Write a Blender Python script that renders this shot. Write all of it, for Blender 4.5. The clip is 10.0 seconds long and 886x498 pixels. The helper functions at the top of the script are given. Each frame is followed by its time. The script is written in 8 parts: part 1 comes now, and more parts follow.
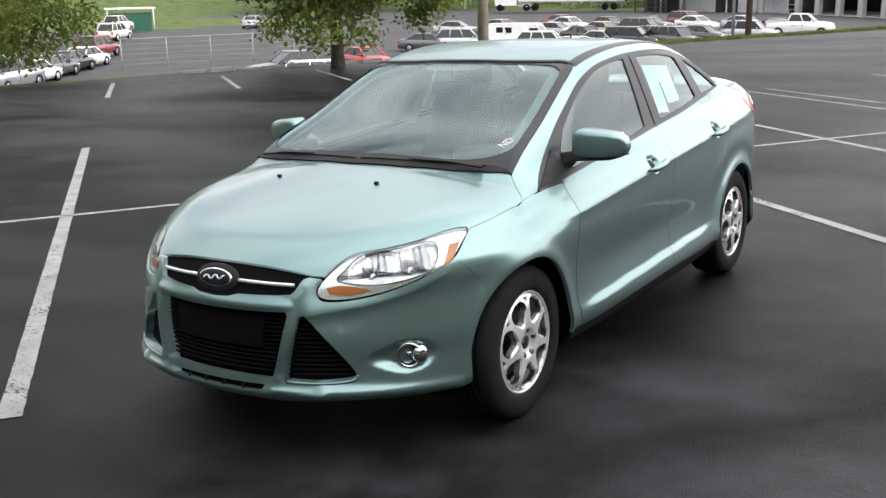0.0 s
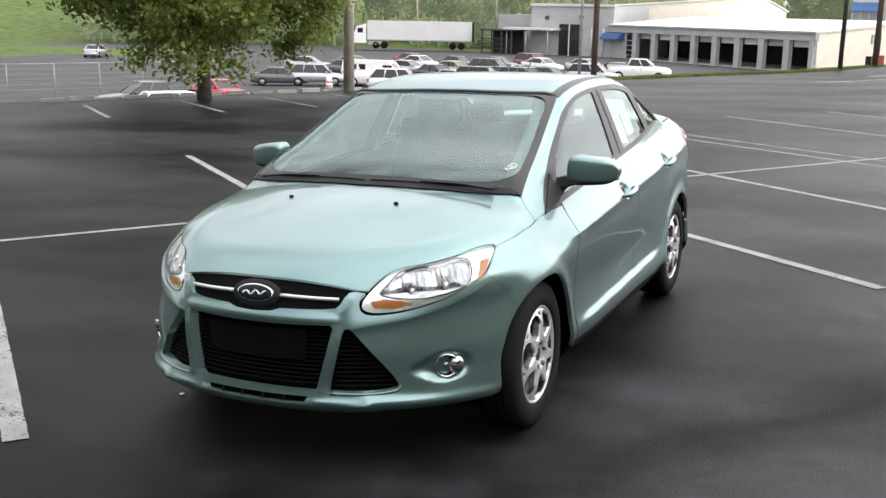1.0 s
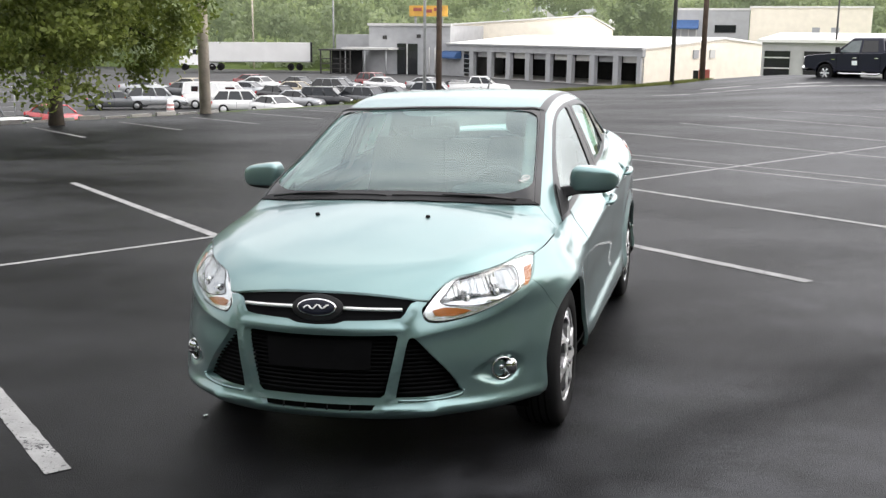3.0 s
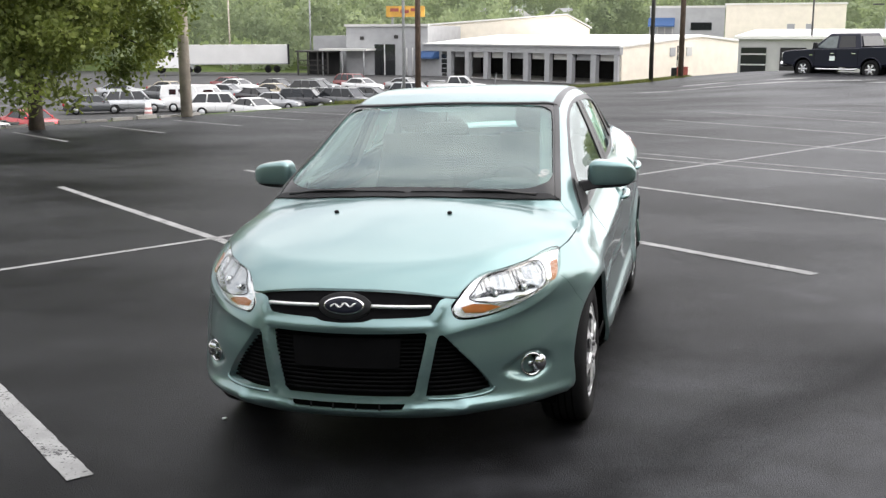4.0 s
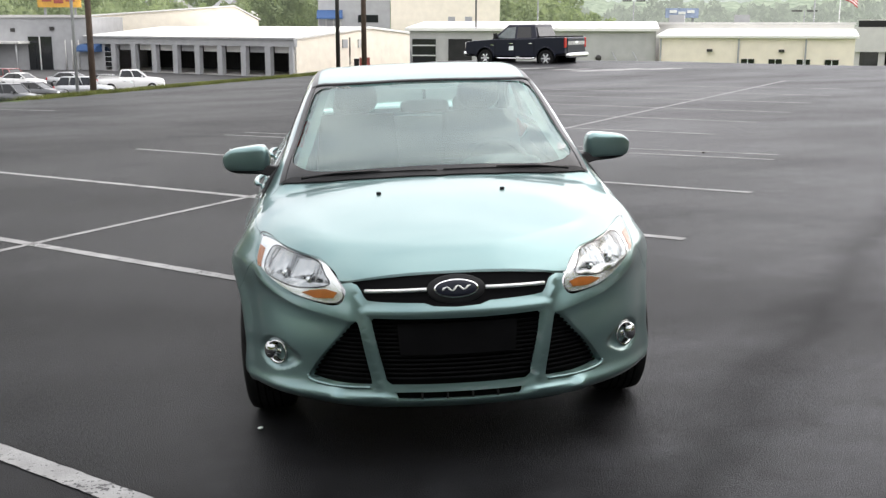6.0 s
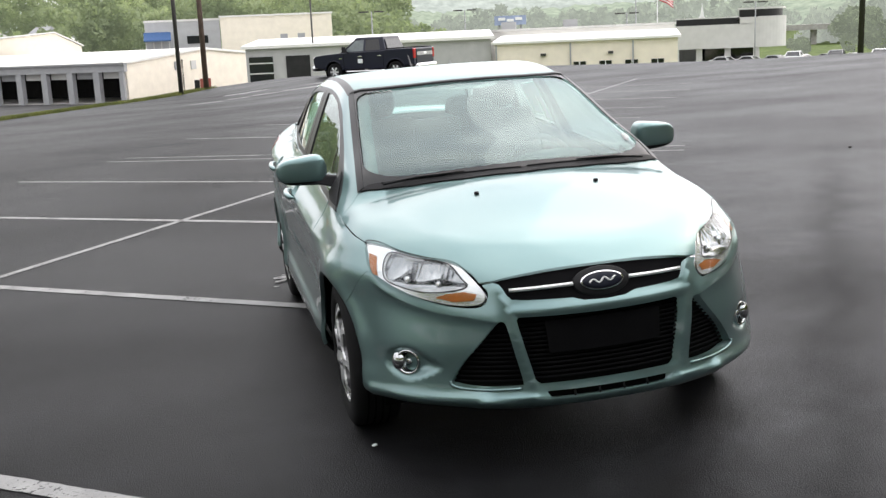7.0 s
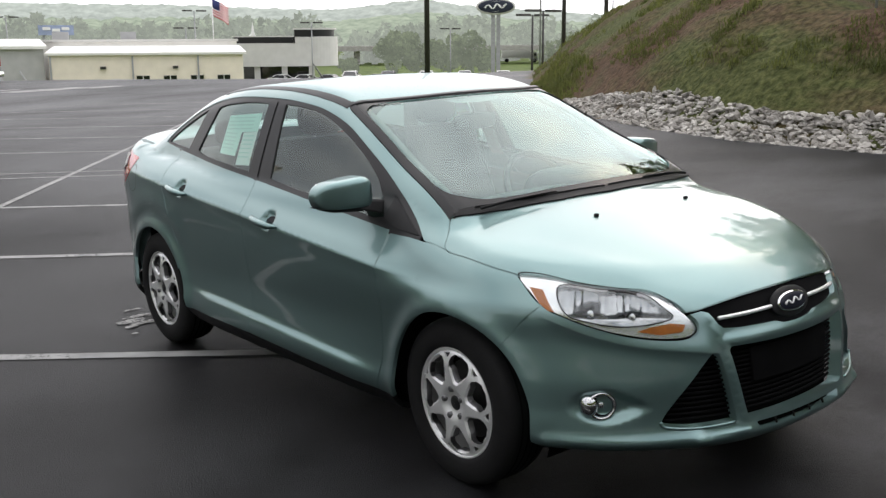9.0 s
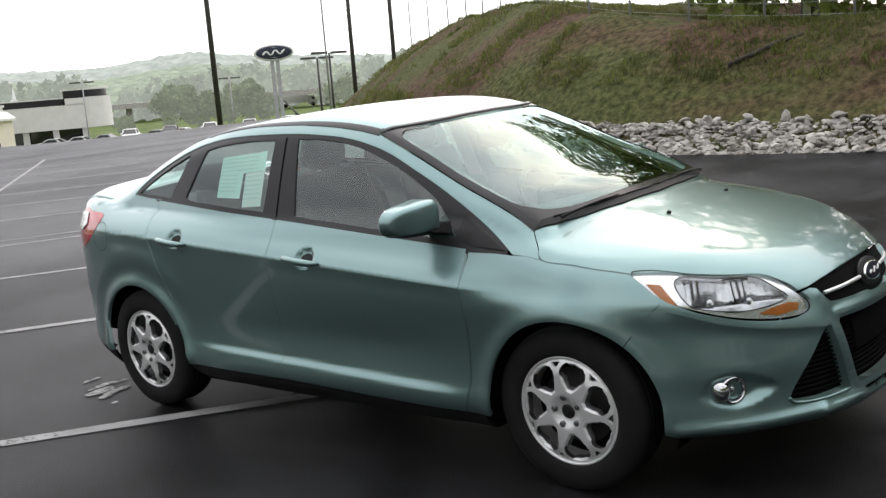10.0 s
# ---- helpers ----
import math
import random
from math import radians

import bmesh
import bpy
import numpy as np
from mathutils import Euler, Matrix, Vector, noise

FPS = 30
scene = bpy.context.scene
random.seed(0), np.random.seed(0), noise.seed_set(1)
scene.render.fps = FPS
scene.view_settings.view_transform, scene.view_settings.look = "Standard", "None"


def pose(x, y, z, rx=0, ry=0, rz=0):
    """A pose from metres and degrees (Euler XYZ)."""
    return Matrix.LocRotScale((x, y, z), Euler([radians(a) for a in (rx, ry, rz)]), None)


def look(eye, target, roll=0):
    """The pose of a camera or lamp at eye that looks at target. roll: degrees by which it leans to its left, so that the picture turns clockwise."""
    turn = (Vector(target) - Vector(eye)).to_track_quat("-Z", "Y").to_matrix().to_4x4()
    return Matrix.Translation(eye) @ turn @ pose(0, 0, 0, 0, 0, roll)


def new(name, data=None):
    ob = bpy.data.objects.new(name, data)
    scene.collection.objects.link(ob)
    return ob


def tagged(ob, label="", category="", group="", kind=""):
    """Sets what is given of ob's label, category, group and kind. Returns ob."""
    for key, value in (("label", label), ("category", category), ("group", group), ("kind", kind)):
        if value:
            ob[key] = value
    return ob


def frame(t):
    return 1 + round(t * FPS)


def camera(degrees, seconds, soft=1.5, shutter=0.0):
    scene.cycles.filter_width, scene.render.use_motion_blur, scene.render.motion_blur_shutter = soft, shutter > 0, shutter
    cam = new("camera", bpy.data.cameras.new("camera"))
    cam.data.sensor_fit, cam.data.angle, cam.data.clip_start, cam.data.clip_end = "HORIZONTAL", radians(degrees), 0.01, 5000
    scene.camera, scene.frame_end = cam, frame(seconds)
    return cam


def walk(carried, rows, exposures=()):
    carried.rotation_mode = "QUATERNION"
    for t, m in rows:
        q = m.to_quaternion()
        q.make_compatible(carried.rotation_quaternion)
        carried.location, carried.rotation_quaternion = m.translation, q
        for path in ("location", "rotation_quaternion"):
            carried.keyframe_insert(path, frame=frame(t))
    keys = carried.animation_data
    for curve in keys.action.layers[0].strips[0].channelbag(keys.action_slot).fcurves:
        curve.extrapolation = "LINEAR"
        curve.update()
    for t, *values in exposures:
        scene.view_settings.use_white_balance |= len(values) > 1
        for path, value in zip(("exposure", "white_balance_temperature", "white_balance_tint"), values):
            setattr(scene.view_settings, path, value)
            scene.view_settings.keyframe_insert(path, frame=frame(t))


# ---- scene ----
cam = camera(46.3, 10.0, soft=1.4)
# the lot falls gently: its plane, in which the path is given, against the level world
LOT = Vector((0.032, -0.02, 1.0)).rotation_difference(Vector((0, 0, 1))).to_matrix().to_4x4()
PATH = [
    (0, (2.778, -4.814, 1.642), (1.709, -3.185, 1.19), -2.0),
    (0.5, (2.484, -5.12, 1.622), (1.527, -3.412, 1.215), -1.1),
    (1, (2.254, -5.353, 1.627), (1.441, -3.567, 1.237), -0.2),
    (1.5, (1.941, -5.516, 1.626), (1.232, -3.683, 1.253), -2.7),
    (2, (1.694, -5.694, 1.611), (1.088, -3.822, 1.251), -2.3),
    (2.5, (1.586, -5.805, 1.637), (1.057, -3.909, 1.282), -2.0),
    (3, (1.543, -5.816, 1.634), (1.015, -3.921, 1.277), -1.0),
    (4.5, (1.072, -5.825, 1.595), (0.609, -3.913, 1.238), -1.5),
    (5, (0.649, -5.887, 1.578), (0.247, -3.962, 1.213), 1.0),
    (5.5, (0.202, -5.852, 1.576), (0.07, -3.895, 1.184), 0.9),
    (7, (-1.347, -5.557, 1.557), (-0.915, -3.642, 1.176), -4.6),
    (7.5, (-1.843, -5.295, 1.559), (-1.272, -3.417, 1.177), -2.3),
    (8, (-2.265, -4.963, 1.569), (-1.421, -3.202, 1.134), -3.0),
    (8.5, (-2.674, -4.534, 1.62), (-1.637, -2.877, 1.197), -2.5),
    (9, (-3.092, -4.17, 1.649), (-1.897, -2.618, 1.246), -2.5),
    (9.5, (-3.458, -3.738, 1.641), (-2.119, -2.31, 1.229), -7.3),
    (10, (-3.886, -3.387, 1.643), (-2.393, -2.105, 1.286), -6.7),
]
walk(cam, [(t, LOT @ look(eye, target, roll)) for t, eye, target, roll in PATH],
     exposures=[(0, .44, 6500, 14.5), (5.5, .38, 6500, 14.5), (7.5, .20, 6500, 14.5), (9.0, -.04, 6500, 14.5), (10.0, .10, 6500, 14.5)])

# ---- daylight: bright overcast, thin cloud ----
world = bpy.data.worlds.new("sky")
scene.world = world
world.use_nodes = True
wn, wl = world.node_tree.nodes, world.node_tree.links
wn.clear()
w_out, w_bg, w_mix, w_sky = (wn.new("ShaderNode" + k) for k in ("OutputWorld", "Background", "MixRGB", "TexSky"))
w_sky.sky_type, w_sky.sun_disc, w_sky.sun_elevation, w_sky.sun_rotation = "NISHITA", False, radians(35), radians(73)
w_sky.air_density, w_sky.dust_density = 1.4, 4.0
w_co, w_map, w_noise, w_ramp, w_cloud = (wn.new("ShaderNode" + k) for k in ("TexCoord", "Mapping", "TexNoise", "ValToRGB", "ValToRGB"))
w_map.inputs["Scale"].default_value = (1.0, 1.0, 2.6)
w_noise.inputs["Scale"].default_value, w_noise.inputs["Detail"].default_value, w_noise.inputs["Roughness"].default_value = 2.2, 7, 0.55
w_ramp.color_ramp.elements[0].position, w_ramp.color_ramp.elements[1].position = 0.30, 0.52
w_ramp.color_ramp.elements[0].color, w_ramp.color_ramp.elements[1].color = (0.62, 0.62, 0.62, 1), (1, 1, 1, 1)
w_cloud.color_ramp.elements[0].position, w_cloud.color_ramp.elements[1].position = 0.32, 0.70
w_cloud.color_ramp.elements[0].color, w_cloud.color_ramp.elements[1].color = (5.6, 5.9, 6.3, 1), (11.5, 11.5, 11.2, 1)
wl.new(w_co.outputs["Generated"], w_map.inputs["Vector"])
wl.new(w_map.outputs["Vector"], w_noise.inputs["Vector"])
wl.new(w_noise.outputs["Fac"], w_ramp.inputs["Fac"])
wl.new(w_noise.outputs["Fac"], w_cloud.inputs["Fac"])
wl.new(w_ramp.outputs["Color"], w_mix.inputs["Fac"])
wl.new(w_sky.outputs["Color"], w_mix.inputs["Color1"])
wl.new(w_cloud.outputs["Color"], w_mix.inputs["Color2"])
# the haze is brightest round the veiled sun in the north-east
SUN_DIR = Vector((0.80, 0.24, 0.56)).normalized()
w_dot, w_range, w_glow = wn.new("ShaderNodeVectorMath"), wn.new("ShaderNodeMapRange"), wn.new("ShaderNodeMixRGB")
w_dot.operation, w_dot.inputs[1].default_value = "DOT_PRODUCT", SUN_DIR
w_range.interpolation_type = "SMOOTHSTEP"
for key, value in (("From Min", -0.6), ("From Max", 1.0), ("To Min", 0.88), ("To Max", 1.78)):
    w_range.inputs[key].default_value = value
w_glow.blend_type, w_glow.inputs["Fac"].default_value = "MULTIPLY", 1.0
wl.new(w_co.outputs["Generated"], w_dot.inputs[0])
wl.new(w_dot.outputs["Value"], w_range.inputs["Value"])
wl.new(w_mix.outputs["Color"], w_glow.inputs["Color1"])
wl.new(w_range.outputs["Result"], w_glow.inputs["Color2"])
wl.new(w_glow.outputs["Color"], w_bg.inputs["Color"])
w_bg.inputs["Strength"].default_value = 0.132
wl.new(w_bg.outputs["Background"], w_out.inputs["Surface"])
sun = new("sun", bpy.data.lights.new("sun", "SUN"))
sun.data.energy, sun.data.angle, sun.data.color = 1.0, radians(85), (1.0, 0.96, 0.89)
sun.matrix_world = look(SUN_DIR * 60, (0, 0, 0))

# ---- materials ----
def mat(name, color, rough=0.6, metal=0.0, var=0.0, scale=4.0, bump_h=0.0, bump_s=60.0, spec=0.5, coat=0.0, color2=None, coat_rough=0.03):
    """A procedural surface: colour varied at two scales, fine relief."""
    m = bpy.data.materials.new(name)
    m.use_nodes = True
    n, l = m.node_tree.nodes, m.node_tree.links
    p = n["Principled BSDF"]
    p.inputs["Base Color"].default_value = (*color, 1)
    p.inputs["Roughness"].default_value, p.inputs["Metallic"].default_value = rough, metal
    p.inputs["Specular IOR Level"].default_value = spec
    p.inputs["Coat Weight"].default_value, p.inputs["Coat Roughness"].default_value = coat, coat_rough
    if var or bump_h or color2:
        co = n.new("ShaderNodeTexCoord")
    if var or color2:
        a, b, mx, rp = n.new("ShaderNodeTexNoise"), n.new("ShaderNodeTexNoise"), n.new("ShaderNodeMath"), n.new("ShaderNodeValToRGB")
        a.inputs["Scale"].default_value, a.inputs["Detail"].default_value = scale, 6
        b.inputs["Scale"].default_value, b.inputs["Detail"].default_value = scale * 14, 4
        mx.operation = "MULTIPLY_ADD"
        mx.inputs[1].default_value = 0.35
        l.new(co.outputs["Object"], a.inputs["Vector"])
        l.new(co.outputs["Object"], b.inputs["Vector"])
        l.new(b.outputs["Fac"], mx.inputs[0])
        l.new(a.outputs["Fac"], mx.inputs[2])
        c2 = color2 or tuple(c * (1 + var) for c in color)
        c1 = color if color2 else tuple(c * (1 - var) for c in color)
        rp.color_ramp.elements[0].position, rp.color_ramp.elements[1].position = 0.48, 0.87
        rp.color_ramp.elements[0].color, rp.color_ramp.elements[1].color = (*c1, 1), (*c2, 1)
        l.new(mx.outputs[0], rp.inputs["Fac"])
        l.new(rp.outputs["Color"], p.inputs["Base Color"])
    if bump_h:
        c, bp = n.new("ShaderNodeTexNoise"), n.new("ShaderNodeBump")
        c.inputs["Scale"].default_value, c.inputs["Detail"].default_value = bump_s, 5
        bp.inputs["Distance"].default_value = bump_h
        l.new(co.outputs["Object"], c.inputs["Vector"])
        l.new(c.outputs["Fac"], bp.inputs["Height"])
        l.new(bp.outputs["Normal"], p.inputs["Normal"])
    return m


def pane(name, tint, ior=1.5, gloss_rough=0.0, sheen=(1, 1, 1)):
    """Thin clear sheet: see-through, with mirror gloss by Fresnel."""
    m = bpy.data.materials.new(name)
    m.use_nodes = True
    n, l = m.node_tree.nodes, m.node_tree.links
    n.remove(n["Principled BSDF"])
    t, g, mx = n.new("ShaderNodeBsdfTransparent"), n.new("ShaderNodeBsdfGlossy"), n.new("ShaderNodeMixShader")
    lw, pw, fr = n.new("ShaderNodeLayerWeight"), n.new("ShaderNodeMath"), n.new("ShaderNodeMath")
    lw.inputs["Blend"].default_value = 0.5
    pw.operation, pw.inputs[1].default_value = "POWER", 5.0
    head_on = ((ior - 1) / (ior + 1)) ** 2
    fr.operation, fr.inputs[1].default_value, fr.inputs[2].default_value = "MULTIPLY_ADD", 1 - head_on, head_on
    l.new(lw.outputs["Facing"], pw.inputs[0])
    l.new(pw.outputs[0], fr.inputs[0])
    t.inputs["Color"].default_value = (*tint, 1)
    g.inputs["Roughness"].default_value = gloss_rough
    g.inputs["Color"].default_value = (*sheen, 1)
    l.new(fr.outputs[0], mx.inputs["Fac"])
    l.new(t.outputs["BSDF"], mx.inputs[1])
    l.new(g.outputs["BSDF"], mx.inputs[2])
    l.new(mx.outputs["Shader"], n["Material Output"].inputs["Surface"])
    return m


def asphalt_material():
    """Sealed asphalt: dark, streaked with paler worn and damp patches, a fine stone grain."""
    m = mat("asphalt", (0.05, 0.05, 0.053), 0.62, spec=0.16)
    n, l = m.node_tree.nodes, m.node_tree.links
    p, co = n["Principled BSDF"], n.new("ShaderNodeTexCoord")
    mp = n.new("ShaderNodeMapping")
    mp.inputs["Rotation"].default_value, mp.inputs["Scale"].default_value = (0, 0, radians(35)), (0.6, 1.0, 1.0)
    l.new(co.outputs["Object"], mp.inputs["Vector"])
    big, mid, fine = (n.new("ShaderNodeTexNoise") for _ in range(3))
    for tex, sc, de in ((big, 0.32, 6), (mid, 1.6, 7), (fine, 170, 3)):
        tex.inputs["Scale"].default_value, tex.inputs["Detail"].default_value = sc, de
        l.new((mp if tex is not fine else co).outputs["Vector" if tex is not fine else "Object"], tex.inputs["Vector"])
    r1 = n.new("ShaderNodeValToRGB")
    r1.color_ramp.elements[0].position, r1.color_ramp.elements[1].position = 0.42, 0.60
    r1.color_ramp.elements[0].color, r1.color_ramp.elements[1].color = (0.0026, 0.0028, 0.0034, 1), (0.0150, 0.0154, 0.0172, 1)
    add = n.new("ShaderNodeMath")
    add.operation = "MULTIPLY_ADD"
    add.inputs[1].default_value = 0.45
    l.new(mid.outputs["Fac"], add.inputs[0])
    sub = n.new("ShaderNodeMath")
    sub.operation = "MULTIPLY_ADD"
    sub.inputs[1].default_value, sub.inputs[2].default_value = 0.75, -0.10
    l.new(big.outputs["Fac"], sub.inputs[0])
    l.new(sub.outputs[0], add.inputs[2])
    l.new(add.outputs[0], r1.inputs["Fac"])
    mul = n.new("ShaderNodeMixRGB")
    mul.blend_type, mul.inputs["Fac"].default_value = "MULTIPLY", 0.5
    gr = n.new("ShaderNodeValToRGB")
    gr.color_ramp.elements[0].position, gr.color_ramp.elements[1].position = 0.3, 0.68
    gr.color_ramp.elements[0].color, gr.color_ramp.elements[1].color = (0.45, 0.45, 0.45, 1), (1.5, 1.5, 1.5, 1)
    l.new(fine.outputs["Fac"], gr.inputs["Fac"])
    l.new(r1.outputs["Color"], mul.inputs["Color1"])
    l.new(gr.outputs["Color"], mul.inputs["Color2"])
    # a dark damp streak running down the slope past the parked car
    across, along, wob, a1, a2, a3 = n.new("ShaderNodeVectorMath"), n.new("ShaderNodeVectorMath"), n.new("ShaderNodeTexNoise"), n.new("ShaderNodeMath"), n.new("ShaderNodeMath"), n.new("ShaderNodeMath")
    across.operation = along.operation = "DOT_PRODUCT"
    across.inputs[1].default_value, along.inputs[1].default_value = (0.835, -0.55, 0), (0.55, 0.835, 0)
    wob.inputs["Scale"].default_value, wob.inputs["Detail"].default_value, wob.inputs["Roughness"].default_value = 1.8, 8, 0.65
    for tex in (across, along, wob):
        l.new(co.outputs["Object"], tex.inputs[0 if tex is not wob else "Vector"])
    a1.operation, a1.inputs[1].default_value = "SUBTRACT", 1.986
    l.new(across.outputs["Value"], a1.inputs[0])
    a2.operation, a2.inputs[1].default_value = "MULTIPLY_ADD", 0.7
    l.new(wob.outputs["Fac"], a2.inputs[0])
    l.new(a1.outputs[0], a2.inputs[2])
    a3.operation, a3.inputs[1].default_value = "SUBTRACT", 0.35
    l.new(a2.outputs[0], a3.inputs[0])
    ab, band, ends = n.new("ShaderNodeMath"), n.new("ShaderNodeMapRange"), n.new("ShaderNodeMapRange")
    ab.operation = "ABSOLUTE"
    l.new(a3.outputs[0], ab.inputs[0])
    for key, value in (("From Min", 0.02), ("From Max", 0.30), ("To Min", 0.50), ("To Max", 1.0)):
        band.inputs[key].default_value = value
    l.new(ab.outputs[0], band.inputs["Value"])
    for key, value in (("From Min", 5.0), ("From Max", 9.0), ("To Min", 1.0), ("To Max", 0.0)):
        ends.inputs[key].default_value = value
    l.new(along.outputs["Value"], ends.inputs["Value"])
    damp = n.new("ShaderNodeMixRGB")
    damp.blend_type = "MULTIPLY"
    l.new(ends.outputs["Result"], damp.inputs["Fac"])
    l.new(mul.outputs["Color"], damp.inputs["Color1"])
    l.new(band.outputs["Result"], damp.inputs["Color2"])
    mott, mr, mm, fl, fr, fm = (n.new("ShaderNode" + k) for k in ("TexNoise", "ValToRGB", "MixRGB", "TexNoise", "ValToRGB", "MixRGB"))
    mott.inputs["Scale"].default_value, mott.inputs["Detail"].default_value, mott.inputs["Roughness"].default_value = 5.0, 9, 0.72
    fl.inputs["Scale"].default_value, fl.inputs["Detail"].default_value, fl.inputs["Roughness"].default_value = 36, 5, 0.7
    mr.color_ramp.elements[0].position, mr.color_ramp.elements[1].position = 0.34, 0.68
    mr.color_ramp.elements[0].color, mr.color_ramp.elements[1].color = (0.50, 0.50, 0.50, 1), (1.65, 1.65, 1.65, 1)
    fr.color_ramp.elements[0].position, fr.color_ramp.elements[1].position = 0.66, 0.76
    mm.blend_type, mm.inputs["Fac"].default_value = "MULTIPLY", 1.0
    fm.inputs["Color2"].default_value = (0.050, 0.050, 0.052, 1)
    for tex in (mott, fl):
        l.new(co.outputs["Object"], tex.inputs["Vector"])
    l.new(mott.outputs["Fac"], mr.inputs["Fac"])
    l.new(fl.outputs["Fac"], fr.inputs["Fac"])
    l.new(damp.outputs["Color"], mm.inputs["Color1"])
    l.new(mr.outputs["Color"], mm.inputs["Color2"])
    # broad tone drift, with shade round the car put into the colour
    sx, dn, warped_x, shade_map, dmix = (n.new("ShaderNode" + k) for k in ("SeparateXYZ", "TexNoise", "Math", "MapRange", "MixRGB"))
    dn.inputs["Scale"].default_value, dn.inputs["Detail"].default_value, dn.inputs["Roughness"].default_value = 0.55, 7, 0.6
    l.new(co.outputs["Object"], sx.inputs[0])
    l.new(co.outputs["Object"], dn.inputs["Vector"])
    warped_x.operation, warped_x.inputs[1].default_value = "MULTIPLY_ADD", 7.0
    l.new(dn.outputs["Fac"], warped_x.inputs[0])
    l.new(sx.outputs["X"], warped_x.inputs[2])
    for key, value in (("From Min", 2.4), ("From Max", 6.4), ("To Min", 0.50), ("To Max", 1.90)):
        shade_map.inputs[key].default_value = value
    l.new(warped_x.outputs[0], shade_map.inputs["Value"])
    dmix.blend_type, dmix.inputs["Fac"].default_value = "MULTIPLY", 1.0
    l.new(mm.outputs["Color"], dmix.inputs["Color1"])
    # painted sky sheen: base colour lifted towards the western edge
    west, wm = n.new("ShaderNodeMapRange"), n.new("ShaderNodeMath")
    for key, value in (("From Min", -1.5), ("From Max", -8.5), ("To Min", 1.0), ("To Max", 2.6)):
        west.inputs[key].default_value = value
    l.new(warped_x.outputs[0], west.inputs["Value"])
    wm.operation = "MULTIPLY"
    l.new(shade_map.outputs["Result"], wm.inputs[0])
    l.new(west.outputs["Result"], wm.inputs[1])
    l.new(wm.outputs[0], dmix.inputs["Color2"])
    l.new(fr.outputs["Color"], fm.inputs["Fac"])
    l.new(dmix.outputs["Color"], fm.inputs["Color1"])
    l.new(fm.outputs["Color"], p.inputs["Base Color"])
    rr = n.new("ShaderNodeMapRange")
    rr.inputs["From Min"].default_value, rr.inputs["From Max"].default_value = 0.3, 0.7
    rr.inputs["To Min"].default_value, rr.inputs["To Max"].default_value = 0.43, 0.52
    l.new(mid.outputs["Fac"], rr.inputs["Value"])
    l.new(rr.outputs["Result"], p.inputs["Roughness"])
    sp, sb = n.new("ShaderNodeMapRange"), n.new("ShaderNodeMixRGB")
    for key, value in (("From Min", 0.36), ("From Max", 0.64), ("To Min", 0.055), ("To Max", 0.165)):
        sp.inputs[key].default_value = value
    l.new(add.outputs[0], sp.inputs["Value"])
    sb.blend_type = "MULTIPLY"
    l.new(ends.outputs["Result"], sb.inputs["Fac"])
    l.new(sp.outputs["Result"], sb.inputs["Color1"])
    l.new(band.outputs["Result"], sb.inputs["Color2"])
    # gloss lowered by the same mask, deepening the painted shade
    gl, gm = n.new("ShaderNodeMapRange"), n.new("ShaderNodeMath")
    for key, value in (("From Min", 2.4), ("From Max", 6.4), ("To Min", 0.78), ("To Max", 1.20)):
        gl.inputs[key].default_value = value
    gm.operation = "MULTIPLY"
    l.new(warped_x.outputs[0], gl.inputs["Value"])
    l.new(sb.outputs["Color"], gm.inputs[0])
    l.new(gl.outputs["Result"], gm.inputs[1])
    l.new(gm.outputs[0], p.inputs["Specular IOR Level"])
    bp = n.new("ShaderNodeBump")
    bp.inputs["Distance"].default_value, bp.inputs["Strength"].default_value = 0.006, 0.8
    l.new(fine.outputs["Fac"], bp.inputs["Height"])
    l.new(bp.outputs["Normal"], p.inputs["Normal"])
    return m


ASPHALT = asphalt_material()


def worn_paint(m, amount):
    """Chips and scuffs where the dark road shows through the paint."""
    n, l = m.node_tree.nodes, m.node_tree.links
    p = n["Principled BSDF"]
    old = p.inputs["Base Color"].links[0].from_socket
    co, chips, where, both, rp, mx = n.new("ShaderNodeTexCoord"), n.new("ShaderNodeTexNoise"), n.new("ShaderNodeTexNoise"), n.new("ShaderNodeMath"), n.new("ShaderNodeValToRGB"), n.new("ShaderNodeMixRGB")
    for tex, sc, de in ((chips, 48, 6), (where, 3.1, 4)):
        tex.inputs["Scale"].default_value, tex.inputs["Detail"].default_value = sc, de
        l.new(co.outputs["Object"], tex.inputs["Vector"])
    both.operation, both.inputs[1].default_value = "MULTIPLY_ADD", 0.7
    l.new(where.outputs["Fac"], both.inputs[0])
    l.new(chips.outputs["Fac"], both.inputs[2])
    rp.color_ramp.elements[0].position, rp.color_ramp.elements[1].position = 0.90 - amount, 1.06 - amount
    l.new(both.outputs[0], rp.inputs["Fac"])
    l.new(rp.outputs["Color"], mx.inputs["Fac"])
    l.new(old, mx.inputs["Color1"])
    mx.inputs["Color2"].default_value = (0.055, 0.055, 0.057, 1)
    l.new(mx.outputs["Color"], p.inputs["Base Color"])
    return m


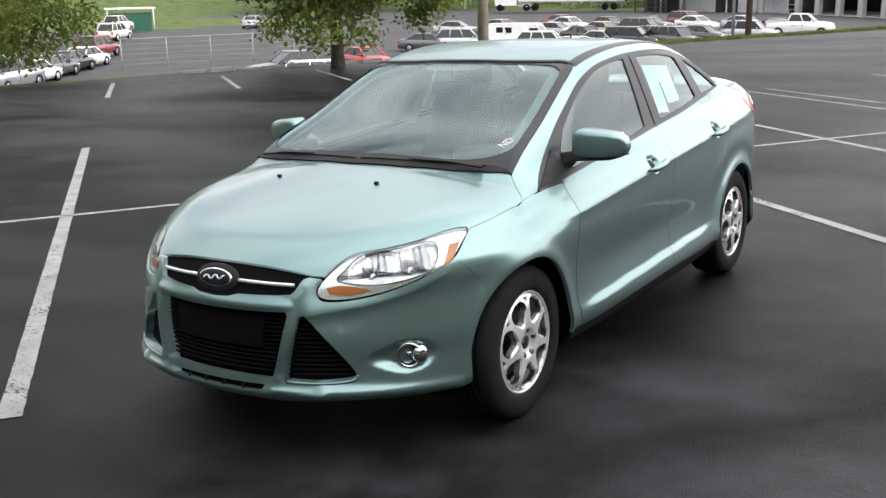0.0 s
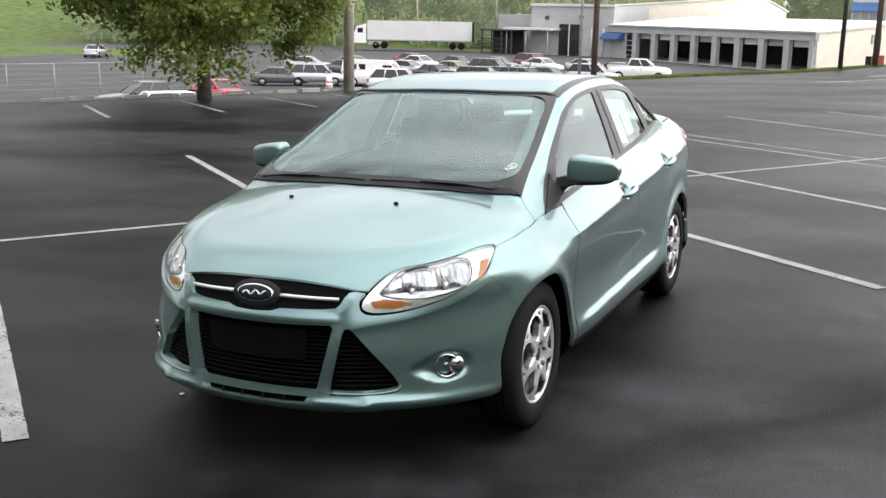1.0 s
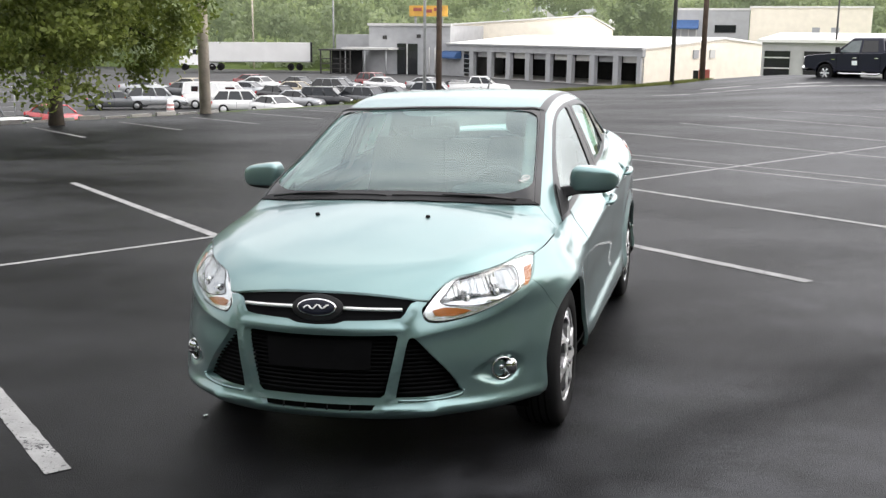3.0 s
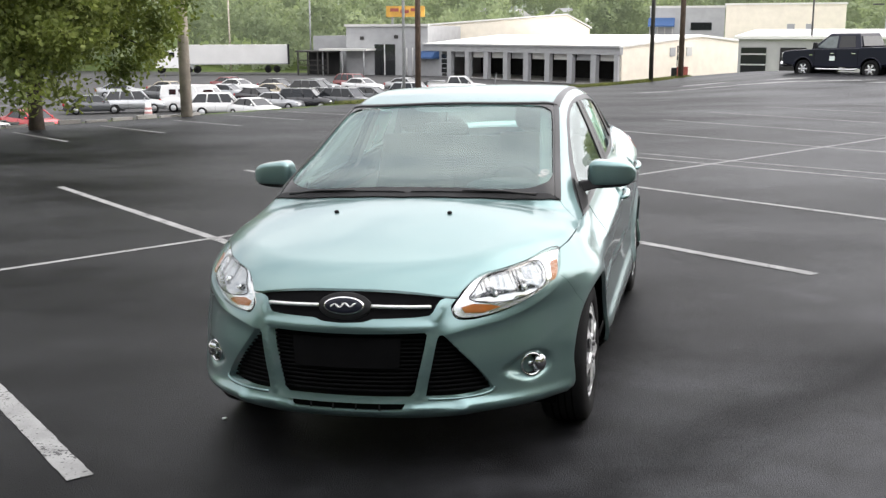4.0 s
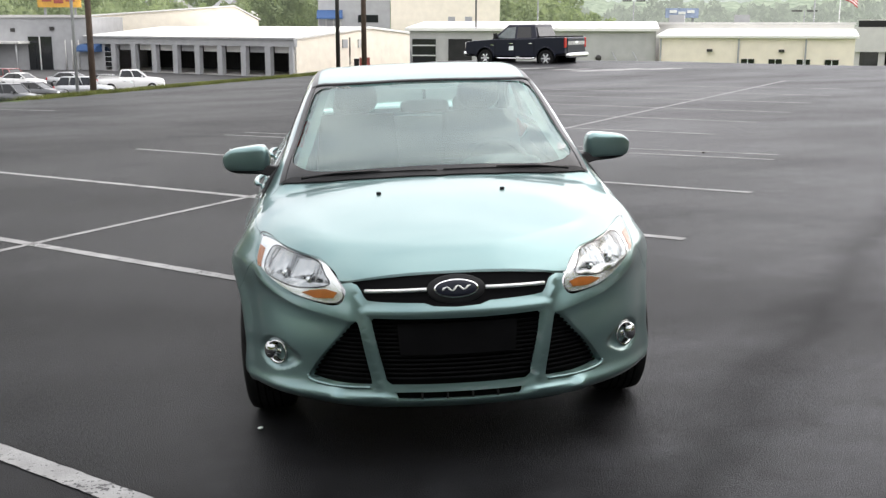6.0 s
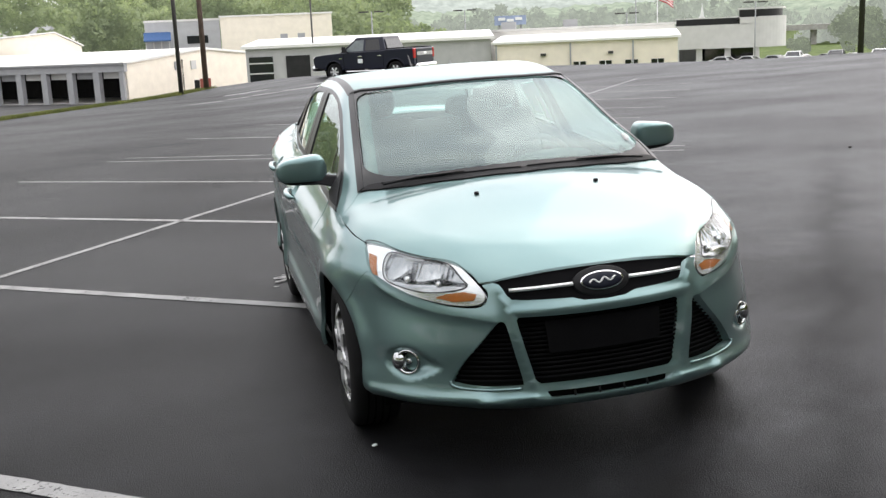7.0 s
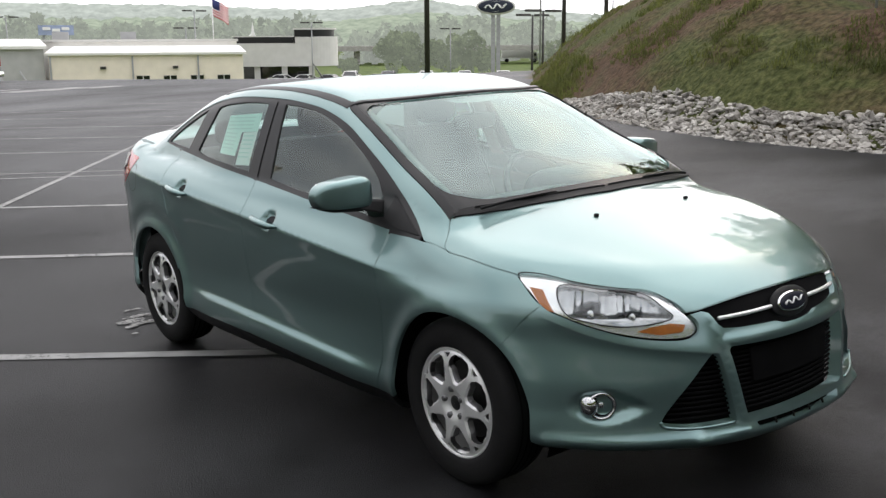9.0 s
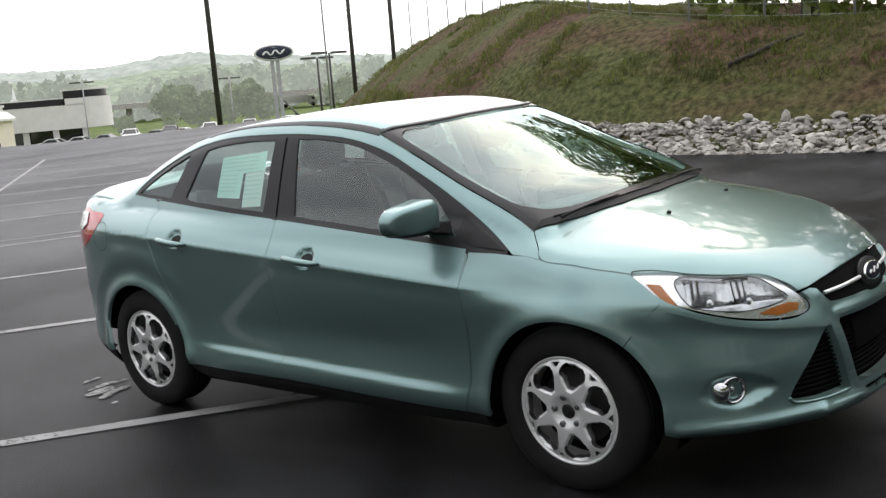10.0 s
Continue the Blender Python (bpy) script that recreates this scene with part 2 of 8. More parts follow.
PAINT_LINE = worn_paint(mat("road paint", (0.26, 0.26, 0.255), 0.7, var=0.22, scale=6, bump_h=0.002, bump_s=150), -0.09)
GRASS = mat("grass", (0.045, 0.075, 0.018), 0.9, color2=(0.13, 0.17, 0.05), scale=0.5, bump_h=0.05, bump_s=9, spec=0.15)
BANK = mat("bank soil and grass", (0.070, 0.090, 0.026), 0.95, color2=(0.15, 0.085, 0.055), scale=0.35, bump_h=0.06, bump_s=7, spec=0.1)
LEAF = mat("leaves", (0.048, 0.070, 0.016), 0.6, color2=(0.215, 0.25, 0.072), scale=0.9, spec=0.25)
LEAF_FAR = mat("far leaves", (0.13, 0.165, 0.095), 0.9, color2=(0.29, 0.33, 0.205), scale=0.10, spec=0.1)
BARK = mat("bark", (0.055, 0.044, 0.034), 0.9, var=0.4, scale=5, bump_h=0.02, bump_s=14)
POLEWOOD = mat("weathered wood", (0.46, 0.41, 0.34), 0.85, var=0.25, scale=3, bump_h=0.006, bump_s=30)
POLEDARK = mat("dark painted steel", (0.035, 0.033, 0.03), 0.55, var=0.15)
POLEBROWN = mat("creosoted wood", (0.075, 0.05, 0.036), 0.8, var=0.25, scale=3)
POLEGREY = mat("grey steel", (0.30, 0.31, 0.31), 0.5, var=0.1)
CREAM = mat("cream metal siding", (0.86, 0.79, 0.665), 0.55, var=0.05, scale=1)
ROOFWHITE = mat("white metal roof", (0.78, 0.77, 0.73), 0.4, var=0.04, scale=1)
GREYWALL = mat("grey painted wall", (0.36, 0.365, 0.37), 0.7, var=0.08, scale=1)
PALEWALL = mat("pale grey stucco", (0.58, 0.575, 0.55), 0.8, var=0.05, scale=1)
# near-black: shade deep inside bays and doorways put into the colour
BAYSHADE = mat("dark bay", (0.018, 0.018, 0.018), 0.9, var=0.3, scale=1)
CONCRETE = mat("concrete", (0.36, 0.35, 0.33), 0.85, var=0.15, scale=1.5)
AWNING = mat("blue awning", (0.035, 0.09, 0.22), 0.7, var=0.1)
RED = mat("red brick paint", (0.30, 0.075, 0.06), 0.7, var=0.15)
WHITE = mat("white paint", (0.78, 0.78, 0.77), 0.45, var=0.03)
BLACKGLASS = mat("dark glass", (0.012, 0.014, 0.016), 0.08, spec=0.6)
TYRE = mat("tyre rubber", (0.010, 0.010, 0.0105), 0.8, spec=0.2, var=0.25, scale=9, bump_h=0.001, bump_s=90)
STEEL = mat("bright steel", (0.55, 0.56, 0.57), 0.28, 1.0)
AMBER = mat("amber lens", (0.40, 0.125, 0.022), 0.30, coat=0.15, var=0.12, scale=40)
REDLENS = mat("red lens", (0.42, 0.018, 0.022), 0.12, coat=0.7, var=0.15, scale=25)
CHROME = mat("chrome", (0.80, 0.81, 0.82), 0.07, 1.0)
SILVER = mat("silver wheel paint", (0.70, 0.705, 0.71), 0.34, 0.5, coat=0.3, var=0.06, scale=6)
BLACKTRIM = mat("satin black trim", (0.012, 0.012, 0.013), 0.32, spec=0.32, var=0.1, scale=8)
BLACKPLASTIC = mat("black grained plastic", (0.014, 0.014, 0.015), 0.55, spec=0.22, var=0.2, scale=12, bump_h=0.0006, bump_s=300)
# near-black puts the shade of undersides, wells and gaps into colour
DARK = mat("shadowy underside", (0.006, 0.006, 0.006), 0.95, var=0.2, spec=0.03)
SEATCLOTH = mat("grey seat cloth", (0.038, 0.040, 0.040), 0.95, var=0.15, scale=14)
BEIGE = mat("pale cabin trim", (0.40, 0.40, 0.38), 0.8, var=0.05, scale=8)
DASH = mat("dark dashboard", (0.028, 0.029, 0.03), 0.7, var=0.12, scale=20)
PAPER = mat("pale green printed paper", (0.70, 0.95, 0.88), 0.8, var=0.03, scale=9)
PAPERWHITE = mat("white paper", (0.84, 0.92, 0.89), 0.8, var=0.03)
PRINT = mat("grey print", (0.58, 0.80, 0.75), 0.8)
SCUFF = worn_paint(mat("chalky scuff", (0.34, 0.34, 0.33), 0.9, var=0.3, scale=20), 0.02)
CHALK = mat("white marker", (0.75, 0.75, 0.73), 0.9)
EMBLEM = mat("dark emblem enamel", (0.010, 0.012, 0.022), 0.42, spec=0.25)
WHITEMARK = mat("bright mark", (0.78, 0.78, 0.77), 0.4, var=0.03)
GLASS = pane("tinted window glass", (0.68, 0.80, 0.76), 1.95, sheen=(0.93, 1.0, 0.98))
SCREEN = pane("windscreen glass", (0.60, 0.82, 0.76), 2.10, sheen=(0.83, 0.98, 0.97))
LENS = pane("clear lamp lens", (0.93, 0.95, 0.95), 1.45)


def leafy(m, share=0.34):
    """Lets light through leaves."""
    n, l = m.node_tree.nodes, m.node_tree.links
    p, tr, mx = n["Principled BSDF"], n.new("ShaderNodeBsdfTranslucent"), n.new("ShaderNodeMixShader")
    mx.inputs["Fac"].default_value = share
    src = p.inputs["Base Color"].links[0].from_socket
    bright = n.new("ShaderNodeMixRGB")
    bright.blend_type, bright.inputs["Fac"].default_value, bright.inputs["Color2"].default_value = "MULTIPLY", 1.0, (1.9, 2.0, 1.3, 1)
    l.new(src, bright.inputs["Color1"])
    l.new(bright.outputs["Color"], tr.inputs["Color"])
    l.new(p.outputs["BSDF"], mx.inputs[1])
    l.new(tr.outputs["BSDF"], mx.inputs[2])
    l.new(mx.outputs["Shader"], n["Material Output"].inputs["Surface"])


for one in (LEAF, LEAF_FAR):
    leafy(one)
# haze painted into woods two hundred metres off as a faint emitted glow
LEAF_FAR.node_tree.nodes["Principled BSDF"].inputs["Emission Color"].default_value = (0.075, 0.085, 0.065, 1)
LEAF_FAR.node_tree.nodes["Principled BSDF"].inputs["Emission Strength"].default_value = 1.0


def car_paint(name, color, flake=0.35, metal=0.55, coat=0.9):
    m = mat(name, color, 0.34, metal, coat=coat, coat_rough=0.045)
    n, l = m.node_tree.nodes, m.node_tree.links
    co, v, mx = n.new("ShaderNodeTexCoord"), n.new("ShaderNodeTexNoise"), n.new("ShaderNodeMixRGB")
    v.inputs["Scale"].default_value, v.inputs["Detail"].default_value = 900, 2
    l.new(co.outputs["Object"], v.inputs["Vector"])
    mx.inputs["Color1"].default_value = (*[c * (1 - flake * 0.5) for c in color], 1)
    mx.inputs["Color2"].default_value = (*[c * (1 + flake * 0.5) for c in color], 1)
    l.new(v.outputs["Fac"], mx.inputs["Fac"])
    l.new(mx.outputs["Color"], n["Principled BSDF"].inputs["Base Color"])
    return m


GREEN = car_paint("pale green metallic", (0.180, 0.286, 0.284), metal=0.82)


def beaded(m):
    """Small standing rain drops on the paint."""
    n, l = m.node_tree.nodes, m.node_tree.links
    co, vo, rp, pa, mu, bp = (n.new("ShaderNode" + k) for k in ("TexCoord", "TexVoronoi", "ValToRGB", "TexNoise", "Math", "Bump"))
    vo.inputs["Scale"].default_value, pa.inputs["Scale"].default_value = 55, 5
    rp.color_ramp.elements[0].position, rp.color_ramp.elements[1].position = 0.0, 0.34
    rp.color_ramp.elements[0].color, rp.color_ramp.elements[1].color = (1, 1, 1, 1), (0, 0, 0, 1)
    mu.operation = "MULTIPLY"
    l.new(co.outputs["Object"], vo.inputs["Vector"])
    l.new(co.outputs["Object"], pa.inputs["Vector"])
    l.new(vo.outputs["Distance"], rp.inputs["Fac"])
    l.new(rp.outputs["Color"], mu.inputs[0])
    l.new(pa.outputs["Fac"], mu.inputs[1])
    bp.inputs["Distance"].default_value, bp.inputs["Strength"].default_value = 0.004, 0.6
    l.new(mu.outputs[0], bp.inputs["Height"])
    l.new(bp.outputs["Normal"], n["Principled BSDF"].inputs["Coat Normal"])
    l.new(bp.outputs["Normal"], n["Principled BSDF"].inputs["Normal"])
    return m


GREENWET = beaded(car_paint("rain-beaded pale green metallic", (0.180, 0.286, 0.284), metal=0.82, coat=0.45))

# ---- small modelling tools ----
def part(name, bm, material, parent=None, label="", smooth=True, m=None, bevel=0.0):
    """Links a bmesh as one mesh object under a thing or a part."""
    me = bm
    if isinstance(bm, bmesh.types.BMesh):
        me = bpy.data.meshes.new(name)
        bm.to_mesh(me)
        bm.free()
    if smooth:
        me.polygons.foreach_set("use_smooth", [True] * len(me.polygons))
    if not me.materials:
        for one in (material if isinstance(material, (list, tuple)) else (material,)):
            me.materials.append(one)
    ob = new(name, me)
    ob.parent = parent
    if m is not None:
        ob.matrix_basis = m
    if bevel:
        bv = ob.modifiers.new("edge", "BEVEL")
        bv.width, bv.segments, bv.limit_method = bevel, 2, "ANGLE"
    if label:
        ob["label"] = label
    return ob


def thing(name, label, category, m=None, group="", kind=""):
    ob = tagged(new(name), label, category, group, kind)
    ob.empty_display_size = 0.2
    if m is not None:
        ob.matrix_basis = m
    return ob


def box(bm, size, at=(0, 0, 0), taper=(1, 1), turn=0.0, shift=(0, 0)):
    """A block on its base; taper scales its top, shift slides it."""
    sx, sy, sz = (v / 2 for v in size)
    c, s = math.cos(turn), math.sin(turn)
    vs = []
    for z, (tx, ty), (ox, oy) in ((0, (1, 1), (0, 0)), (2 * sz, taper, shift)):
        for x, y in ((-sx, -sy), (sx, -sy), (sx, sy), (-sx, sy)):
            x, y = x * tx + ox, y * ty + oy
            vs.append(bm.verts.new((at[0] + x * c - y * s, at[1] + x * s + y * c, at[2] + z)))
    for f in ((3, 2, 1, 0), (4, 5, 6, 7), (0, 1, 5, 4), (1, 2, 6, 5), (2, 3, 7, 6), (3, 0, 4, 7)):
        bm.faces.new([vs[i] for i in f])
    return bm


def rod(bm, pts, radii, seg=10, caps=True):
    """A round bar along points, with a radius at each."""
    pts = [Vector(p) for p in pts]
    if not hasattr(radii, "__len__"):
        radii = [radii] * len(pts)
    rings = []
    for i, p in enumerate(pts):
        d = (pts[min(i + 1, len(pts) - 1)] - pts[max(i - 1, 0)]).normalized()
        u = d.orthogonal().normalized() if i == 0 else (u - d * u.dot(d)).normalized()
        w = d.cross(u)
        rings.append([bm.verts.new(p + (u * math.cos(a) + w * math.sin(a)) * radii[i]) for a in (2 * math.pi * k / seg for k in range(seg))])
    for a, b in zip(rings, rings[1:]):
        for k in range(seg):
            bm.faces.new((a[k], a[(k + 1) % seg], b[(k + 1) % seg], b[k]))
    if caps:
        bm.faces.new(list(reversed(rings[0])))
        bm.faces.new(rings[-1])
    return bm


def lathe(bm, prof, seg=48, axis="x", at=(0, 0, 0)):
    """Turns a profile of (along, radius) about an axis."""
    rings = []
    for h, r in prof:
        ring = []
        for k in range(seg):
            a = 2 * math.pi * k / seg
            p = {"x": (h, r * math.cos(a), r * math.sin(a)), "z": (r * math.cos(a), r * math.sin(a), h), "y": (r * math.cos(a), h, r * math.sin(a))}[axis]
            ring.append(bm.verts.new([p[i] + at[i] for i in range(3)]))
        rings.append(ring)
    for a, b in zip(rings, rings[1:]):
        for k in range(seg):
            bm.faces.new((a[k], a[(k + 1) % seg], b[(k + 1) % seg], b[k]))
    return bm


def loft(bm, rings, closed=True, caps=True):
    vs = [[bm.verts.new(p) for p in ring] for ring in rings]
    n = len(vs[0])
    for a, b in zip(vs, vs[1:]):
        for k in range(n if closed else n - 1):
            bm.faces.new((a[k], a[(k + 1) % n], b[(k + 1) % n], b[k]))
    if caps:
        bm.faces.new(list(reversed(vs[0])))
        bm.faces.new(vs[-1])
    return bm


def blob(bm, at, size, power=2.6, seg=16, rings=10):
    """A rounded pad: a superellipsoid."""
    def sp(v):
        return math.copysign(abs(v) ** (2 / power), v)
    rows = []
    for i in range(1, rings):
        b = -math.pi / 2 + math.pi * i / rings
        rows.append([bm.verts.new((at[0] + size[0] / 2 * sp(math.cos(b)) * sp(math.cos(a)), at[1] + size[1] / 2 * sp(math.cos(b)) * sp(math.sin(a)), at[2] + size[2] / 2 * sp(math.sin(b))))
                     for a in (2 * math.pi * k / seg for k in range(seg))])
    for a, b in zip(rows, rows[1:]):
        for k in range(seg):
            bm.faces.new((a[k], a[(k + 1) % seg], b[(k + 1) % seg], b[k]))
    lo, hi = bm.verts.new((at[0], at[1], at[2] - size[2] / 2)), bm.verts.new((at[0], at[1], at[2] + size[2] / 2))
    for k in range(seg):
        bm.faces.new((rows[0][(k + 1) % seg], rows[0][k], lo))
        bm.faces.new((rows[-1][k], rows[-1][(k + 1) % seg], hi))
    return bm


def fix(bm):
    bmesh.ops.recalc_face_normals(bm, faces=bm.faces)
    return bm


def nbm():
    return bmesh.new()


def mesh_from(name, verts, faces):
    me = bpy.data.meshes.new(name)
    me.from_pydata([tuple(v) for v in verts], [], [tuple(f) for f in faces])
    me.update()
    return me

# ---- the shape of the saloon: x across, y to the back, z up from the ground, metres ----
def bend(ks, vs):
    """A smooth curve through knots; flat ends."""
    ks, vs = np.array(ks, float), np.array(vs, float)
    h, d = np.diff(ks), np.diff(vs) / np.diff(ks)
    m = np.concatenate(([d[0]], np.where(d[:-1] * d[1:] > 0, (d[:-1] + d[1:]) / 2, 0), [d[-1]]))
    lim = 3 * np.minimum(np.abs(np.concatenate(([d[0]], d))), np.abs(np.concatenate((d, [d[-1]]))))
    m = np.clip(m, -lim, lim)

    def f(x):
        x = np.clip(np.asarray(x, float), ks[0], ks[-1])
        i = np.clip(np.searchsorted(ks, x, side="right") - 1, 0, len(h) - 1)
        t = (x - ks[i]) / h[i]
        return ((2 * t**3 - 3 * t**2 + 1) * vs[i] + (t**3 - 2 * t**2 + t) * h[i] * m[i]
                + (-2 * t**3 + 3 * t**2) * vs[i + 1] + (t**3 - t**2) * h[i] * m[i + 1])
    return f


def eased(f, lo, hi, s):
    """The same curve with its bends spread out."""
    xs = np.arange(lo, hi, .005)
    k = np.exp(-.5 * (np.arange(-4 * s, 4 * s + .001, .005) / s) ** 2)
    pad = len(k) // 2
    ys = np.convolve(f(np.concatenate((xs[0] - .005 * np.arange(pad, 0, -1), xs, xs[-1] + .005 * np.arange(1, pad + 1)))), k / k.sum(), "valid")
    return bend(xs[::5], ys[:len(xs):5])


def step(a, b, x):
    t = np.clip((x - a) / (b - a), 0, 1)
    return t * t * (3 - 2 * t)


def rmax(a, b, r):
    """Maximum of two fields with a rounded edge."""
    k = np.maximum(r - np.abs(a - b), 0)
    return np.maximum(a, b) + k * k / (4 * r)


def bump(d, w):
    return np.exp(-(d / w) ** 2)


WHEEL_Y, WHEEL_R = 1.324, 0.318
ARCH_R = 0.358
nose = bend([.14, .20, .25, .29, .32, .45, .58, .64, .70, .75, .80, .88, 1.0],
            [-2.02, -2.09, -2.17, -2.205, -2.195, -2.185, -2.178, -2.165, -2.135, -2.10, -2.05, -1.95, -1.75])
tail = bend([.15, .25, .32, .45, .60, .75, .90, 1.02, 1.10, 1.2], [2.18, 2.25, 2.29, 2.31, 2.31, 2.29, 2.26, 2.25, 2.24, 2.08])
flank = bend([.16, .22, .27, .32, .40, .50, .62, .74, .80, .86, .92, 1.00, 1.12],
             [.80, .850, .884, .893, .884, .882, .890, .898, .893, .866, .838, .795, .735])
under = bend([.16, .22, .27, .32, .40, .50, .62, .74, .80, .87], [.80, .850, .884, .893, .884, .882, .888, .8955, .896, .896])
over = bend([.82, .843, .88, .92, 1.00, 1.12], [.911, .895, .869, .838, .795, .735])
belt = bend([-1.6, -1.07, .28, 1.51, 2.3], [.845, .893, 1.017, 1.118, 1.16])
deck = bend([-2.3, -2.10, -2.04, -1.9, -1.7, -1.46, -1.25, -1.0, 1.55, 1.80, 2.05, 2.20, 2.3],
            [.62, .752, .795, .850, .907, .964, 1.003, 1.040, 1.09, 1.130, 1.150, 1.145, 1.08])
roof = bend([-2.5, -1.8, -1.30, -.85, -.37, -.20, .0, .30, .60, .90, 1.15, 1.40, 1.65, 1.85, 2.1, 2.6],
            [-1.0, .40, .980, 1.185, 1.388, 1.425, 1.449, 1.462, 1.455, 1.425, 1.375, 1.285, 1.175, 1.09, .96, .0])
deck = eased(deck, -2.3, 2.3, .05)
roof = eased(roof, -2.5, 2.6, .05)


def side_x(y, z):
    """Half width of the flanks at a height, with flares, crease and haunch."""
    lift = .075 * np.clip(y, -1.2, 1.9) * step(.55, .80, z)
    zz = z - lift
    crease = .843
    x = flank(zz)
    kinked = sum(np.where(zz + o < crease, under(zz + o), over(zz + o)) for o in (-.008, -.004, 0, .004, .008)) / 5
    x = x + (kinked - x) * step(-1.14, -.80, y) * step(1.9, 1.3, y)
    x = x - .022 * step(.7, 2.3, y) - .012 * step(-1.0, -1.9, y)
    ridge = sum(np.where(zz + o < crease, np.clip(1 - (crease - zz - o) / .055, 0, 1) ** 1.3, step(.96, crease, zz + o)) for o in (-.010, -.005, 0, .005, .010)) / 5
    x = x + .004 * ridge * step(-1.16, -.76, y) * step(2.0, 1.5, y)
    for s in (-1, 1):
        r = np.hypot(y - s * WHEEL_Y, z - .317)
        x = x + (.018 if s < 0 else .024) * bump(np.maximum(r - ARCH_R - .004, 0), .052)
        if s > 0:
            x = x + .011 * bump(r - .50, .075) * step(.58, .76, z) * step(.75, 1.0, y)
    x = x - .010 * bump(z - .50, .10) * step(-1.0, -.40, y) * step(1.0, .30, y)
    # the doors kick out above the sill
    x = x + .015 * step(.392, .352, z - .03 * y) * step(-.90, -.62, y) * step(.98, .62, y)
    return x


def lower(x, y, z):
    """Negative inside the body below the windows."""
    x = np.abs(x)
    w = side_x(y, z)
    n = 2.22 - .24 * step(.45, .66, z)
    yf, yr = -1.30, 1.45
    a, b = yf - nose(z), tail(z) - yr
    q = np.where(y < yf, np.maximum(yf - y, 0) / a, np.where(y > yr, np.maximum(y - yr, 0) / b, 0))
    n = np.where(y > yr, 2.7, n)
    side = ((x / w) ** n + q**n + 1e-9) ** (1 / n) - 1
    side = side * w
    return rmax(side, (z - hood_z(x, y)) * .9, .07)


def hood_z(x, y):
    x = np.abs(x)
    front = step(-.82, -1.08, y)
    z = deck(y + .10 * x * x * front) - (.17 * x * x) * front - .06 * x * x * (1 - front)
    line = .46 + .24 * step(-2.1, -1.2, y)
    z = z - .14 * np.maximum(x - .42, 0) ** 2 * step(-1.02, -1.25, y) * step(-2.0, -1.7, y)
    z = z + .007 * bump(np.maximum(x - line, 0), .12) * bump(np.maximum(line - x, 0), .08) * step(-2.12, -1.95, y) * step(-1.10, -1.50, y)
    return z


def cabin(x, y, z):
    """Negative inside the glasshouse."""
    x = np.abs(x)
    k = .30 * step(.2, -.4, y) - .16 * step(.7, 1.3, y)
    top = (z - (roof(y - k * x * x) - .05 * x * x)) * .9
    xb = .783 - .085 * step(.5, 1.7, y) - .012 * step(-.4, -1.0, y)
    h = np.maximum(z - belt(y), -.05)
    side = (x - (xb - .40 * h - .14 * h * h)) * .92
    return np.maximum(rmax(top, side, .09), .84 - z)


def body(x, y, z):
    a, b = lower(x, y, z), cabin(x, y, z)
    return -rmax(-a, -b, .016)


def meet(f, o, d, near, far, n=40):
    """The first place along rays, coming from far to near, at which f turns negative."""
    t0 = np.full(len(o), float(far))
    hi = t0.copy()
    lo = np.full(len(o), float(near))
    done = np.zeros(len(o), bool)
    prev = t0.copy()
    for s in np.linspace(far, near, n):
        p = o + d * s
        inside = f(p[:, 0], p[:, 1], p[:, 2]) < 0
        new_hit = inside & ~done
        lo[new_hit], hi[new_hit] = s, prev[new_hit]
        done |= inside
        prev[:] = s
    for _ in range(22):
        m = (lo + hi) / 2
        p = o + d * m[:, None]
        inside = f(p[:, 0], p[:, 1], p[:, 2]) < 0
        lo, hi = np.where(inside, m, lo), np.where(inside, hi, m)
    return o + d * ((lo + hi) / 2)[:, None], done

# ---- the ground: one sheet, from the lot to the hills ----
def lot_z(x, y):
    return 0.032 * x - 0.02 * y


def on_lot(x, y, z=0.0, turn=0.0):
    """A pose on the lot, given in the lot's own plane."""
    return LOT @ pose(x, y, z, 0, 0, turn)


left_edge = bend([-60, 10, 22, 26, 48, 55, 67, 82, 140], [-40, -23.5, -18.6, -16.4, -6.6, -3.4, -.3, 6, 26])
north_edge = bend([-6, 0, 6, 10, 15, 20, 27, 40, 70], [72, 69, 62, 52, 42, 34, 29, 25, 22])
toe_x = bend([-30, -6, .5, 3.3, 5.2, 8.6, 12.7, 17.5, 24, 32, 45], [10.5, 8.7, 8.75, 9.1, 9.45, 10.9, 13.5, 17.2, 23, 31, 46])
bank_top = bend([-30, -6, 0, 3, 6, 9, 12, 15, 18, 21, 25, 30, 36], [1.6, 1.4, 1.5, 1.7, 2.08, 2.5, 2.8, 2.85, 2.75, 2.2, 1.2, .3, 0])
LOWER = -4.4


def terrain(x, y):
    base = lot_z(np.clip(x, -60, 60), np.clip(y, -60, 80))
    d = left_edge(y) - x
    away = np.maximum(step(0.3, 15.0, d), step(0.0, 24.0, y - north_edge(x)))
    base = base + .42 * step(26, 50, y) * step(-2, 6, x) + .14 * bump(np.hypot(x - 6.3, y - 49.2), 2.6)
    z = base + (LOWER - base) * away
    r = np.hypot(x, y)
    z = z + 14 * step(180, 420, r) * step(-120, 120, y - 0.2 * x) * step(140, -120, x) + 3 * step(200, 500, r)
    return z


